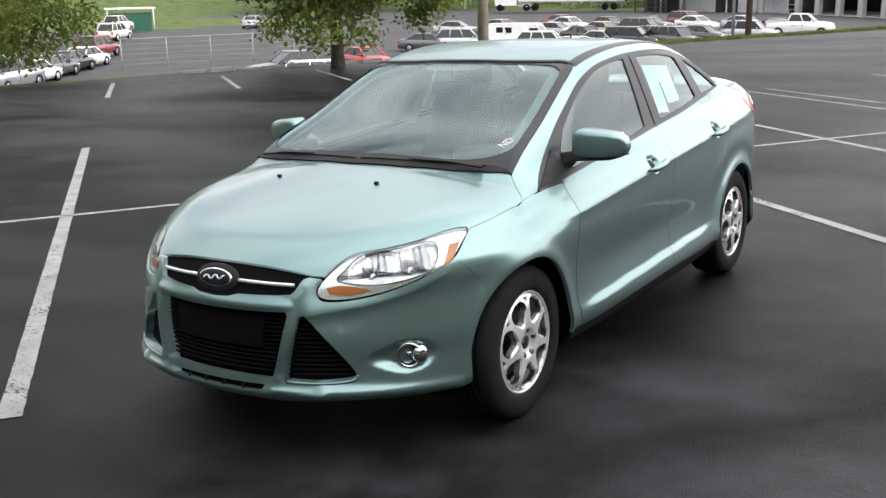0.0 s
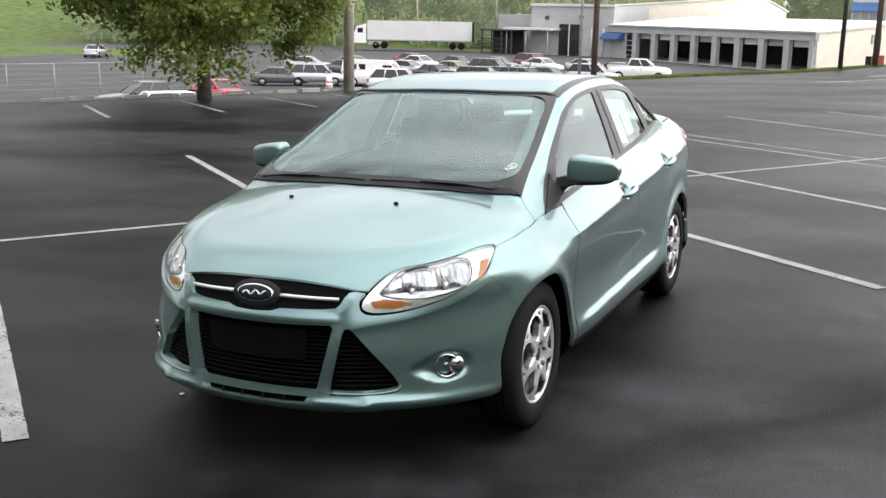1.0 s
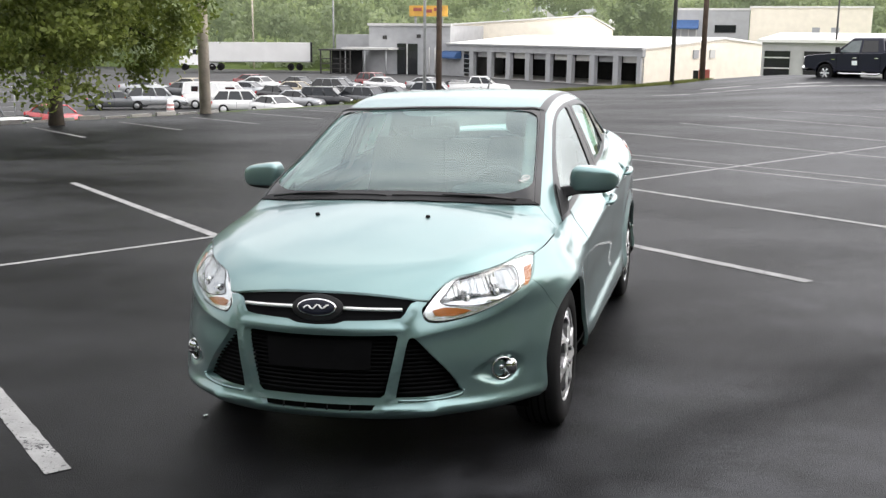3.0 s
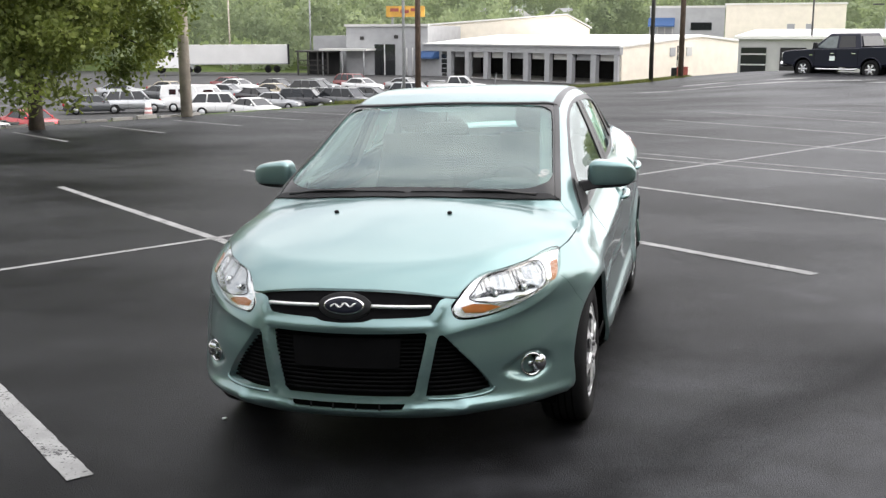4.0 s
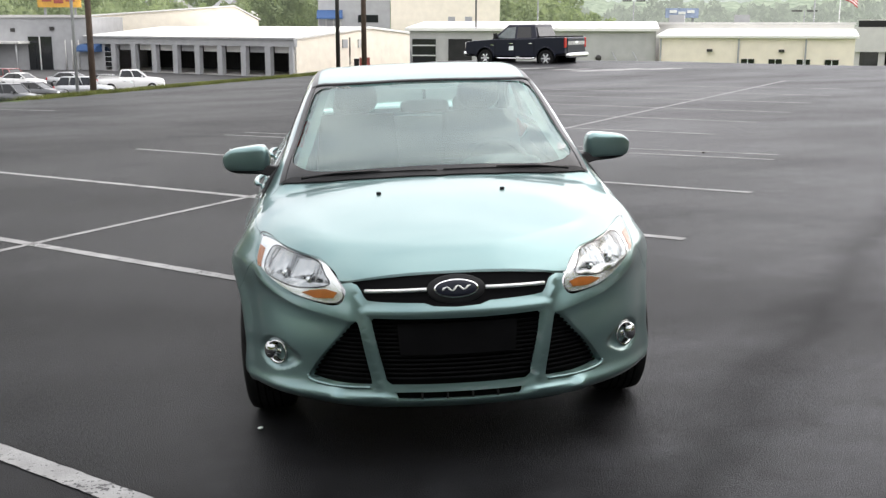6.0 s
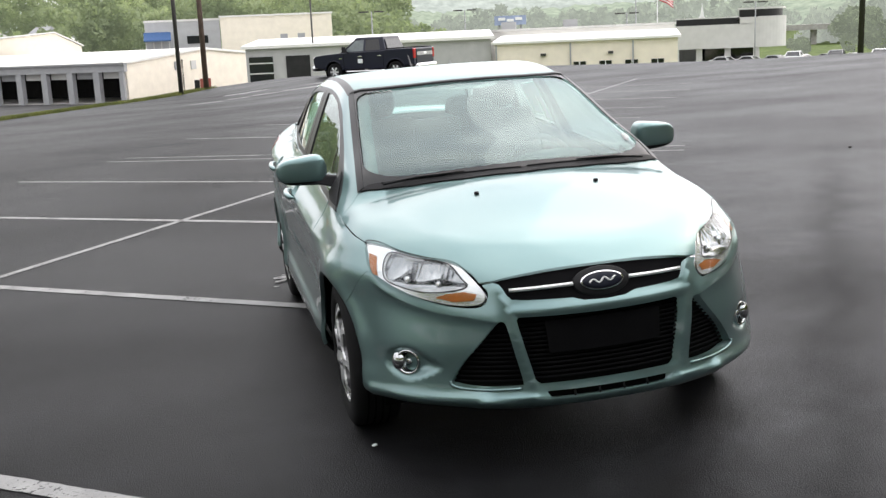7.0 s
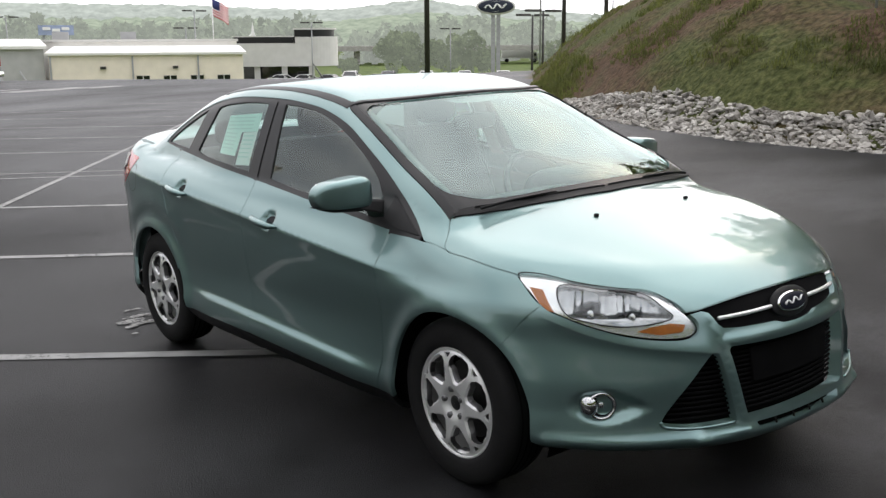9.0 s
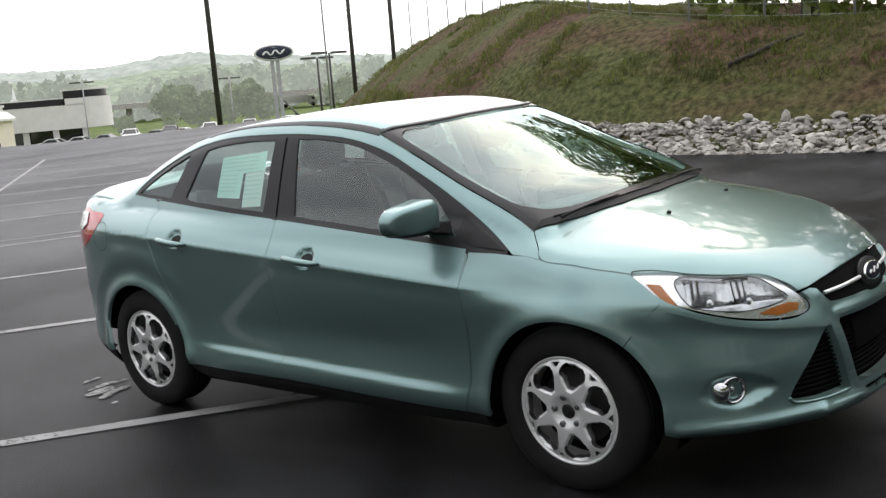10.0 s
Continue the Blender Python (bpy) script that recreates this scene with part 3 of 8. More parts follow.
def spread(a, b, fine, far_lo, far_hi):
    mid = list(np.arange(a, b + fine / 2, fine))
    lo, hi, st = [], [], fine
    v = a
    while v > far_lo:
        st *= 1.22
        v -= st
        lo.append(v)
    v, st = b, fine
    while v < far_hi:
        st *= 1.22
        v += st
        hi.append(v)
    return np.array(lo[::-1] + mid + hi)


def ground_sheet():
    xs, ys = spread(-44, 46, 0.6, -1800, 1800), spread(-24, 84, 0.6, -700, 2200)
    gx, gy = np.meshgrid(xs, ys)
    gz = terrain(gx, gy)
    nx, ny = len(xs), len(ys)
    verts = np.stack([gx.ravel(), gy.ravel(), gz.ravel()], 1)
    i = np.arange(nx * ny).reshape(ny, nx)
    faces = np.stack([i[:-1, :-1].ravel(), i[:-1, 1:].ravel(), i[1:, 1:].ravel(), i[1:, :-1].ravel()], 1)
    me = mesh_from("ground", verts, faces)
    c = verts[faces].mean(1)
    x, y = c[:, 0], c[:, 1]
    lot = (x > left_edge(y) + .1) & (x < toe_x(y) + .15) & (y - north_edge(x) < 4)
    lot |= (x > left_edge(y) + .1) & (y < 20) & (y <= -44)
    lower_lot = (x < left_edge(y) - 9) & (x > -120) & (y > -10) & (y < 150) & (c[:, 2] < -3.6) & ((x - .66 * y > -152.5) | (y > 112))
    bank = (x >= toe_x(y) + .15) & (x < 60) & (y < 40) & (y > -60)
    slot = np.zeros(len(c), int)
    slot[bank], slot[lower_lot], slot[lot] = 2, 3, 1
    for one in (GRASS, ASPHALT, BANK, LOWLOT):
        me.materials.append(one)
    me.polygons.foreach_set("material_index", slot)
    ob = part("ground", me, None)
    return tagged(ob, "dark sealed asphalt car park with grassy edges and a soil bank", "ground", kind="structure")


LOWLOT = mat("worn grey asphalt", (0.058, 0.058, 0.058), 0.85, var=0.25, scale=0.4, spec=0.3)
ground = ground_sheet()


def stripe(x0, y0, x1, y1, width=0.10, faded=1.0):
    """A painted line on the asphalt, its ends and edges worn."""
    bm = nbm()
    a, b = Vector((x0, y0)), Vector((x1, y1))
    d = (b - a).normalized()
    s = Vector((-d.y, d.x)) * width / 2
    n = max(2, int((b - a).length / .045))
    rows = []
    for k in range(n + 1):
        p = a.lerp(b, k / n)
        e0, e1 = (1 + .07 * noise.noise((p.x * 9, p.y * 9, q)) + .09 * noise.noise((p.x * 47, p.y * 47, q)) for q in (0, 5))
        row = [bm.verts.new((p.x + s.x * e0, p.y + s.y * e0, 0)), bm.verts.new((p.x - s.x * e1, p.y - s.y * e1, 0))]
        for v in row:
            v.co.z = lot_z(v.co.x, v.co.y) + .004
        rows.append(row)
    for p, q in zip(rows, rows[1:]):
        bm.faces.new((p[0], q[0], q[1], p[1]))
    ob = part("parking_line", fix(bm), PAINT_FADED if faded < 1 else PAINT_LINE)
    return tagged(ob, "worn faded white parking line on the asphalt" if faded < 1 else "worn white painted parking line on the asphalt", "line", "parking lines", "structure")


PAINT_FADED = mat("faded road paint", (0.12, 0.12, 0.12), 0.7, color2=(0.34, 0.34, 0.33), scale=3, bump_h=0.002, bump_s=150)
for x0, y0, x1, y1, w, f in ((-1.075, -2.365, -8.68, 4.10, .105, 1), (.55, -.28, -7.55, 7.06, .10, 1), (2.13, 2.02, -5.7, 9.25, .10, 1), (3.49, 4.23, -4.17, 11.85, .09, 1),
                             (4.75, 6.82, -3.0, 14.1, .07, .6), (5.0, 7.3, -2.7, 14.55, .07, .6), (5.2, 10.4, -1.6, 18.4, .08, .6), (6.6, 12.3, .3, 20.9, .08, .6),
                             (8.0, 14.2, 1.5, 24.0, .08, .6), (9.5, 16.6, 3.0, 26.6, .08, .6), (11.0, 19.0, 4.4, 29.2, .08, .6), (12.6, 21.4, 6.0, 32.0, .08, .6)):
    stripe(x0, y0, x1, y1, w, f)
stripe(-7.0, -2.45, 13.6, 27.9, .085)
for k in range(7):
    sx, sy = -15.69 + 1.40 * k - .06 * k * k, 10.25 + 2.72 * k - .03 * k * k
    stripe(sx, sy, sx - 4.1, sy + 3.6, .11, .6 if k > 3 else 1)


def pale_patch(x, y, rx, ry, seed):
    """A thin pale patch of irregular outline on the asphalt."""
    bm = nbm()
    r = random.Random(seed)
    ring = []
    for k in range(26):
        a = 2 * math.pi * k / 26
        q = 1 + .45 * noise.noise((math.cos(a) * 1.7, math.sin(a) * 1.7, seed)) + r.uniform(-.12, .12)
        px, py = x + rx * q * math.cos(a), y + ry * q * math.sin(a)
        ring.append(bm.verts.new((px, py, float(terrain(np.float64(px), np.float64(py))) + .012)))
    bm.faces.new(ring)
    ob = part("stain", fix(bm), PAINT_FADED)
    return tagged(ob, "thin pale patch on the far asphalt", "stain", "pale patches", "structure")


for k, (x, y, rx, ry) in enumerate(((-.8, 40.1, .9, .35), (.6, 41.0, .6, .3), (1.8, 41.6, .7, .35), (4.0, 42.0, 1.4, .5), (6.4, 41.6, 1.8, .45), (1.1, 46, 1.2, .6), (5.0, 44.6, 1.0, .5), (10, 38.1, 1.6, .7), (12.0, 37.5, 1.0, .5), (8.5, 39.5, .9, .4))):
    pale_patch(x, y, rx, ry, k)
for k, (x, y, rx, ry) in enumerate(((-.79, 1.93, .09, .05), (-.72, 2.02, .10, .03), (-.84, 1.80, .04, .03), (-.68, 2.20, .06, .02), (-.88, 1.64, .02, .015), (-.74, 1.84, .09, .035), (-.62, 1.98, .05, .015))):
    bm = nbm()
    ring = []
    for q in range(12):
        a = 2 * math.pi * q / 12
        f = 1 + .5 * noise.noise((math.cos(a) * 2, math.sin(a) * 2, k + 30))
        ring.append(bm.verts.new((x - .06 + rx * f * math.cos(a), y + ry * f * math.sin(a), .006)))
    bm.faces.new(ring)
    tagged(part("chalk_mark", fix(bm), SCUFF, m=LOT.copy()), "small white chalky scuff beside the rear wheel", "mark", "chalk marks")

# ---- panels cut out of the saloon's shape ----
def normal_at(p):
    e = 1e-3
    g = np.stack([body(p[:, 0] + dx, p[:, 1] + dy, p[:, 2] + dz) - body(p[:, 0] - dx, p[:, 1] - dy, p[:, 2] - dz)
                  for dx, dy, dz in ((e, 0, 0), (0, e, 0), (0, 0, e))], 1)
    return g / np.maximum(np.linalg.norm(g, axis=1, keepdims=True), 1e-9)


def from_side(u):
    o = np.stack([0 * u[:, 0], u[:, 0], u[:, 1]], 1)
    return meet(body, o, np.array([1., 0, 0]), .25, 1.1)[0]


def from_top(u):
    o = np.stack([u[:, 0], u[:, 1], 0 * u[:, 0]], 1)
    return meet(body, o, np.array([0, 0, 1.]), .6, 1.6)[0]


def from_nose(u):
    a = np.radians(u[:, 0] * 100)
    o = np.stack([0 * a, 0 * a - 1.30, u[:, 1]], 1)
    d = np.stack([np.sin(a), -np.cos(a), 0 * a], 1)
    return meet_rays(o, d, .35, 1.25)


def from_rear(u):
    a = np.radians(u[:, 0] * 100)
    o = np.stack([0 * a, 0 * a + 1.40, u[:, 1]], 1)
    d = np.stack([np.sin(a), np.cos(a), 0 * a], 1)
    return meet_rays(o, d, .35, 1.25)


def meet_rays(o, d, near, far):
    hi, lo = np.full(len(o), far), np.full(len(o), near)
    for _ in range(26):
        m = (lo + hi) / 2
        p = o + d * m[:, None]
        inside = body(p[:, 0], p[:, 1], p[:, 2]) < 0
        lo, hi = np.where(inside, m, lo), np.where(inside, hi, m)
    return o + d * ((lo + hi) / 2)[:, None]


def resample(pts, gap):
    pts = np.array(pts, float)
    out = []
    for a, b in zip(pts, np.roll(pts, -1, 0)):
        n = max(1, int(math.ceil(np.hypot(*(b - a)) / gap)))
        out += [a + (b - a) * k / n for k in range(n)]
    return np.array(out)


def soft(pts, closed=True, n=8):
    """A flowing line through points."""
    p = [np.array(q, float) for q in pts]
    m, out = len(p), []
    for i in range(m if closed else m - 1):
        a, b, c, d = (p[(i - 1) % m], p[i], p[(i + 1) % m], p[(i + 2) % m]) if closed else (p[max(i - 1, 0)], p[i], p[i + 1], p[min(i + 2, m - 1)])
        for k in range(n):
            t = k / n
            out.append(.5 * (2 * b + (c - a) * t + (2 * a - 5 * b + 4 * c - d) * t * t + (3 * b - a - 3 * c + d) * t**3))
    if not closed:
        out.append(p[-1])
    return [tuple(q) for q in out]


def inside_poly(q, poly):
    x, y = q[:, 0], q[:, 1]
    r = np.zeros(len(q), bool)
    for (x0, y0), (x1, y1) in zip(poly, np.roll(poly, -1, 0)):
        c = (y0 > y) != (y1 > y)
        r ^= c & (x < (x1 - x0) * (y - y0) / (y1 - y0 + 1e-15) + x0)
    return r


def inset(poly, g):
    """Draws an outline in by g."""
    if not g:
        return poly
    area = .5 * np.sum(poly[:, 0] * np.roll(poly[:, 1], -1) - np.roll(poly[:, 0], -1) * poly[:, 1])
    t = np.roll(poly, -1, 0) - np.roll(poly, 1, 0)
    t /= np.maximum(np.linalg.norm(t, axis=1, keepdims=True), 1e-9)
    return poly + np.stack([-t[:, 1], t[:, 0]], 1) * g * (1 if area > 0 else -1)


def near_line(q, poly, d):
    """Which points lie nearer than d to an outline."""
    r = np.zeros(len(q), bool)
    for i in range(0, len(poly), 64):
        r |= (np.linalg.norm(q[:, None] - poly[None, i:i + 64], axis=2) < d).any(1)
    return r


def triangles(outline, holes, grid, gap, rows=()):
    from mathutils.geometry import delaunay_2d_cdt
    loops = [inset(resample(outline, grid * .55), gap)] + [inset(resample(h, grid * .45), -gap) for h in holes]
    lo, hi = loops[0].min(0), loops[0].max(0)
    gx, gy = np.meshgrid(np.arange(lo[0], hi[0], grid), np.arange(lo[1], hi[1], grid * .87))
    gx = gx + (np.arange(gx.shape[0]) % 2)[:, None] * grid / 2
    q = np.stack([gx.ravel(), gy.ravel()], 1)
    q = q[inside_poly(q, loops[0])]
    for h in loops[1:]:
        q = q[~inside_poly(q, h)]
    for line in rows:
        line = np.array(line)
        q = q[np.abs(q[:, 1] - np.interp(q[:, 0], line[:, 0], line[:, 1])) > grid * .35]
    for line in rows:
        more = np.array(line)
        q = np.concatenate([q, more[inside_poly(more, loops[0])]])
    for h in loops:
        q = q[~near_line(q, h, grid * .5)]
    pts, edges = [], []
    for h in loops:
        n0 = len(pts)
        pts += [tuple(p) for p in h]
        edges += [(n0 + i, n0 + (i + 1) % len(h)) for i in range(len(h))]
    pts += [tuple(p) for p in q]
    vs, _, fs, *_ = delaunay_2d_cdt([Vector(p) for p in pts], edges, [], 0, 1e-6)
    vs = np.array([tuple(v) for v in vs])
    fs = np.array([tuple(f) for f in fs if len(f) == 3])
    c = vs[fs].mean(1)
    ok = inside_poly(c, loops[0])
    for h in loops[1:]:
        ok &= ~inside_poly(c, h)
    return vs, fs[ok]


def panel_mesh(name, outline, to3d, holes=(), grid=.03, gap=.002, depth=.018, lift=0.0, flip=False, dent=None, rows=()):
    """A sheet of the body within an outline, with turned-in edges."""
    vs, fs = triangles(outline, holes, grid, gap, rows)
    p = to3d(vs)
    n = normal_at(p)
    if dent is not None:
        p = p + n * dent(p)[:, None]
    p = p + n * lift
    a, b, c = p[fs[:, 0]], p[fs[:, 1]], p[fs[:, 2]]
    wrong = np.einsum("ij,ij->i", np.cross(b - a, c - a), n[fs].mean(1)) < 0
    fs[wrong] = fs[wrong][:, ::-1]
    verts, faces = [tuple(v) for v in p], [tuple(f) for f in fs]
    if depth:
        count = {}
        for f in faces:
            for k in range(3):
                count[(f[k], f[(k + 1) % 3])] = 1
        rim = [e for e in count if (e[1], e[0]) not in count]
        top, low = {}, {}
        for e in rim:
            for v in e:
                if v not in top:
                    top[v] = len(verts)
                    verts.append(tuple(p[v]))
                    low[v] = len(verts)
                    verts.append(tuple(p[v] - n[v] * depth))
        faces += [(top[a], low[a], low[b], top[b]) for a, b in rim]
    if dent is not None:
        g = np.stack([(dent(p + e) - dent(p - e)) / .006 for e in np.eye(3) * .003], 1)
        n = n - (g - n * np.einsum("ij,ij->i", g, n)[:, None])
        n = n / np.linalg.norm(n, axis=1)[:, None]
    sheen = [tuple(v) for v in n]
    if depth:
        order = sorted([(i, v) for v, i in top.items()] + [(i, v) for v, i in low.items()])
        sheen += [tuple(n[v]) for _, v in order]
    if flip:
        verts = [(-x, y, z) for x, y, z in verts]
        faces = [f[::-1] for f in faces]
        sheen = [(-x, y, z) for x, y, z in sheen]
    me = mesh_from(name, verts, faces)
    me.polygons.foreach_set("use_smooth", [True] * len(me.polygons))
    me.normals_split_custom_set_from_vertices(sheen)
    return me


def panel(name, outline, to3d, material, parent, label="", **kw):
    return part(name, panel_mesh(name, outline, to3d, **kw), material, parent, label)


def both(name, outline, to3d, material, parent, label="", **kw):
    """The same panel on both flanks."""
    return [panel(name, outline, to3d, material, parent, label, flip=f, **kw) for f in (False, True)]


def arc(cy, r, a0, a1, cz=.317, n=28):
    return [(cy + r * math.cos(radians(a0 + (a1 - a0) * k / n)), cz + r * math.sin(radians(a0 + (a1 - a0) * k / n))) for k in range(n + 1)]


saloon = thing("car", "pale green metallic four-door saloon parked across the bay lines", "car", LOT.copy())


# -- seams shared by neighbouring panels --
pillar_xy = soft([(.702, -1.118), (.665, -.86), (.625, -.58), (.588, -.33), (.572, -.262)], closed=False, n=6)
roof_edge_x = .560
rail_y = [-.262 + (1.62 + .262) * k / 30 for k in range(31)]
rear_xy = soft([(.560, 1.06), (.585, 1.25), (.60, 1.45), (.60, 1.66)], closed=False, n=5)


def edge_yz(xy):
    return [(y, z) for _, y, z in from_top(np.array(xy, float))]


hood_seam = soft([(.702, -1.118), (.752, -1.165), (.797, -1.206), (.795, -1.333), (.784, -1.444), (.757, -1.553)], closed=False, n=4)
lamp_top_xy = soft([(.757, -1.553), (.712, -1.632), (.645, -1.751), (.574, -1.841), (.500, -1.917), (.452, -1.98), (.430, -2.022)], closed=False, n=5)
hood_front_xy = soft([(.430, -2.022), (.37, -2.045), (.25, -2.068), (.10, -2.082), (0, -2.085)], closed=False, n=4)
cowl_xy = soft([(0, -1.275), (.25, -1.255), (.48, -1.205), (.63, -1.15), (.702, -1.118)], closed=False, n=4)
half = hood_front_xy[::-1] + lamp_top_xy[::-1][1:] + hood_seam[::-1][1:] + cowl_xy[::-1][1:]
bonnet = panel("bonnet", half + [(-x, y) for x, y in half[::-1][1:-1]], from_top, GREEN, saloon, grid=.026, gap=.0025)

# windscreen, with its dark border
FRIT = mat("black printed glass edge", (0.012, 0.0125, 0.013), 0.22, spec=0.35, var=0.1, scale=20)
screen_top = soft([(0, -.378), (.25, -.362), (.45, -.315), (.572, -.262)], closed=False, n=5)
half = cowl_xy + pillar_xy[1:] + screen_top[::-1][1:]
full = half + [(-x, y) for x, y in half[::-1][1:-1]]
windscreen = panel("windscreen", full, from_top, SCREEN, saloon, "raked windscreen reflecting pale cloud", grid=.04, gap=.004, depth=0)
windscreen.visible_shadow = False
inner_half = [(0, -1.210), (.20, -1.200), (.40, -1.172), (.54, -1.125), (.618, -1.058), (.641, -.985), (.627, -.86), (.587, -.58), (.560, -.41), (.536, -.362), (.47, -.352), (.25, -.395), (0, -.410)]
inner = soft(inner_half + [(-x, y) for x, y in inner_half[-2:0:-1]], n=5)
panel("screen_border", full, from_top, FRIT, windscreen, "black printed border of the windscreen", holes=[inner], grid=.025, gap=.004, depth=0, lift=.005)
pad_o = soft([(-.16, -.385), (.16, -.385), (.13, -.455), (0, -.475), (-.13, -.455)])
panel("mirror_patch", pad_o, from_top, BLACKGLASS, windscreen, grid=.03, gap=0, depth=0, lift=-.006)

PILLARGREY = mat("grey pillar trim", (0.13, 0.135, 0.13), 0.85, var=0.06, scale=10)
pillar_trim = [(x - .030, y) for x, y in pillar_xy] + [(x - .095, y + .01) for x, y in pillar_xy[::-1]]
both("pillar_trim", pillar_trim, from_top, PILLARGREY, saloon, "grey inner windscreen pillar", grid=.03, gap=0, depth=0, lift=-.035)
seal = pillar_xy + [(x - .027, y + (.006 if y > -.5 else 0)) for x, y in pillar_xy[::-1]]
both("screen_seal", seal, from_top, BLACKTRIM, saloon, "black windscreen edge trim", grid=.02, gap=0, depth=.004, lift=.0075)
top_seal = screen_top + [(x, y - .016) for x, y in screen_top[::-1]]
both("header_seal", top_seal, from_top, BLACKTRIM, saloon, grid=.02, gap=0, depth=.006, lift=.011)

# roof
half = screen_top + [(roof_edge_x, y) for y in rail_y[1:18]] + [(roof_edge_x, .98)] + soft([(roof_edge_x, .98), (.40, 1.0), (.2, 1.02), (0, 1.03)], closed=False, n=4)[1:]
roof_panel = panel("roof", half + [(-x, y) for x, y in half[::-1][1:-1]], from_top, GREENWET, saloon, "green roof beaded with fine rain drops", grid=.035, gap=.003)
strip = [(.548, y) for y in rail_y[:20]] + [(.584 - .012 * min(1, k / 8), y) for k, y in list(enumerate(rail_y[:20]))[::-1]]
both("roof_moulding", strip, from_top, BLACKTRIM, saloon, "black roof ditch moulding", grid=.02, gap=0, depth=.004, lift=.002)

# rear window and boot lid
half = soft([(0, 1.04), (.2, 1.03), (.40, 1.01), (.545, .99)], closed=False, n=4) + [(.56, 1.25), (.585, 1.5), (.585, 1.66)] + soft([(.585, 1.66), (.4, 1.70), (0, 1.73)], closed=False, n=4)[1:]
rear_window = panel("rear_window", half + [(-x, y) for x, y in half[::-1][1:-1]], from_top, GLASS, saloon, grid=.05, gap=.003, depth=0)
rear_window.visible_shadow = False
half = soft([(0, 1.74), (.4, 1.71), (.60, 1.67)], closed=False, n=4) + [(.66, 1.72), (.66, 2.16)] + soft([(.66, 2.16), (.4, 2.21), (0, 2.225)], closed=False, n=4)[1:]
boot = panel("boot_lid", half + [(-x, y) for x, y in half[::-1][1:-1]], from_top, GREEN, saloon, grid=.035, gap=.0025)

# window openings, drawn from the side
light_top = soft([(-1.075, .893), (-.92, .99), (-.70, 1.113), (-.515, 1.205), (-.324, 1.290), (-.114, 1.347), (.10, 1.374), (.29, 1.386), (.57, 1.390), (.79, 1.378), (1.00, 1.340), (1.21, 1.270), (1.37, 1.196), (1.475, 1.125)], closed=False, n=4)
light_low = [(y, float(belt(y)) + (.003 if y > -.9 else 0)) for y in np.linspace(1.46, -1.05, 40)]
openings = light_top + light_low

# the flank above the doors: windscreen pillar, roof rail, rear pillar and rear wing in one pressing
sill_z = bend([-1.7, -.95, .6, .95, 1.7], [.262, .262, .285, .285, .285])
quarter_seam = soft([(1.235, 1.088), (1.19, 1.00), (1.14, .90), (1.065, .72), (1.018, .619)], closed=False, n=4)
rail = edge_yz(pillar_xy) + edge_yz([(roof_edge_x + .006, y) for y in rail_y[1:21]]) + edge_yz([(.575, 1.06), (.59, 1.25), (.60, 1.45), (.605, 1.66), (.665, 1.74)])
shoulder = edge_yz([(.664, 1.80), (.664, 1.92), (.664, 2.02)])
lamp_side = [(1.90, 1.055), (1.76, 1.05), (1.625, 1.032), (1.66, .955), (1.74, .90), (1.83, .862), (1.93, .85)]
wing = (rail + shoulder + [(2.03, 1.05)] + lamp_side + [(1.93, .70), (1.88, .60), (1.86, .50)] + [(1.70, .50)]
        + arc(WHEEL_Y, ARCH_R, 22, 152) + quarter_seam[::-1] + [(1.27, 1.102)] + light_low[4:1:-1] + light_top[::-1] + [(-1.075, .893)]
        + [(-1.14, .886)] + edge_yz(hood_seam[1:9])[::-1])
both("body_side", wing, from_side, GREEN, saloon, grid=.022, gap=.0015)

# doors
door_front = [(-.86, .912)] + [(y, float(belt(y))) for y in np.linspace(-.80, .25, 14)] + [(.262, 1.01), (.245, .90), (.235, .75), (.230, .50), (.225, .30), (.215, .285), (-.835, .262), (-.875, .40), (-.887, .60), (-.870, .78)]
door_rear = [(.262, 1.012)] + [(y, float(belt(y))) for y in np.linspace(.30, 1.22, 12)] + quarter_seam + arc(WHEEL_Y, ARCH_R + .015, 130, 176)[2:] + [(.935, .285), (.225, .285), (.230, .50), (.235, .75), (.245, .90)]


def handle_dish(p):
    d = 0
    for hy, hz in ((.01, .856), (.945, .921)):
        d = d - .030 * (1 - step(.45, 1.15, np.hypot((p[:, 1] - hy + .01) / .055, (p[:, 2] - hz - .004) / .042)))
    return d


crease_rows = [[(y, .843 + o + .075 * y * float(step(.55, .80, np.float64(.843 + .075 * y)))) for y in np.arange(-1.1, 1.4, .011)] for o in (-.009, -.003, .003, .009)]
doors = {}
for nm, o in (("front_door", door_front), ("rear_door", door_rear)):
    for side, ob in zip((1, -1), both(nm, o, from_side, GREEN, saloon, grid=.013, gap=.0022, dent=handle_dish, rows=crease_rows)):
        doors[nm, side] = ob
fender = ([(-.875, .90)] + [(-1.0, .898), (-1.075, .891), (-1.14, .888)] + edge_yz(hood_seam[8:])
          + [(float(q[1]), float(q[2])) for q in from_nose(np.array([(.700, .812), (.682, .792), (.664, .770), (.646, .752), (.634, .743)]))] + [(-1.655, .712), (-1.63, .682)] + arc(-WHEEL_Y, ARCH_R, 131, -8)
          + [(-.94, .262), (-.838, .262), (-.878, .40), (-.890, .60), (-.873, .78)])
both("front_wing", fender, from_side, GREEN, saloon, grid=.014, gap=.0018, rows=crease_rows)
# sills
sill = [(-.935, .262), (.58, .285), (.93, .285), (.90, .215), (-.92, .195)]
both("sill", sill, from_side, BLACKPLASTIC, saloon, "black plastic sill", grid=.03, gap=.001)

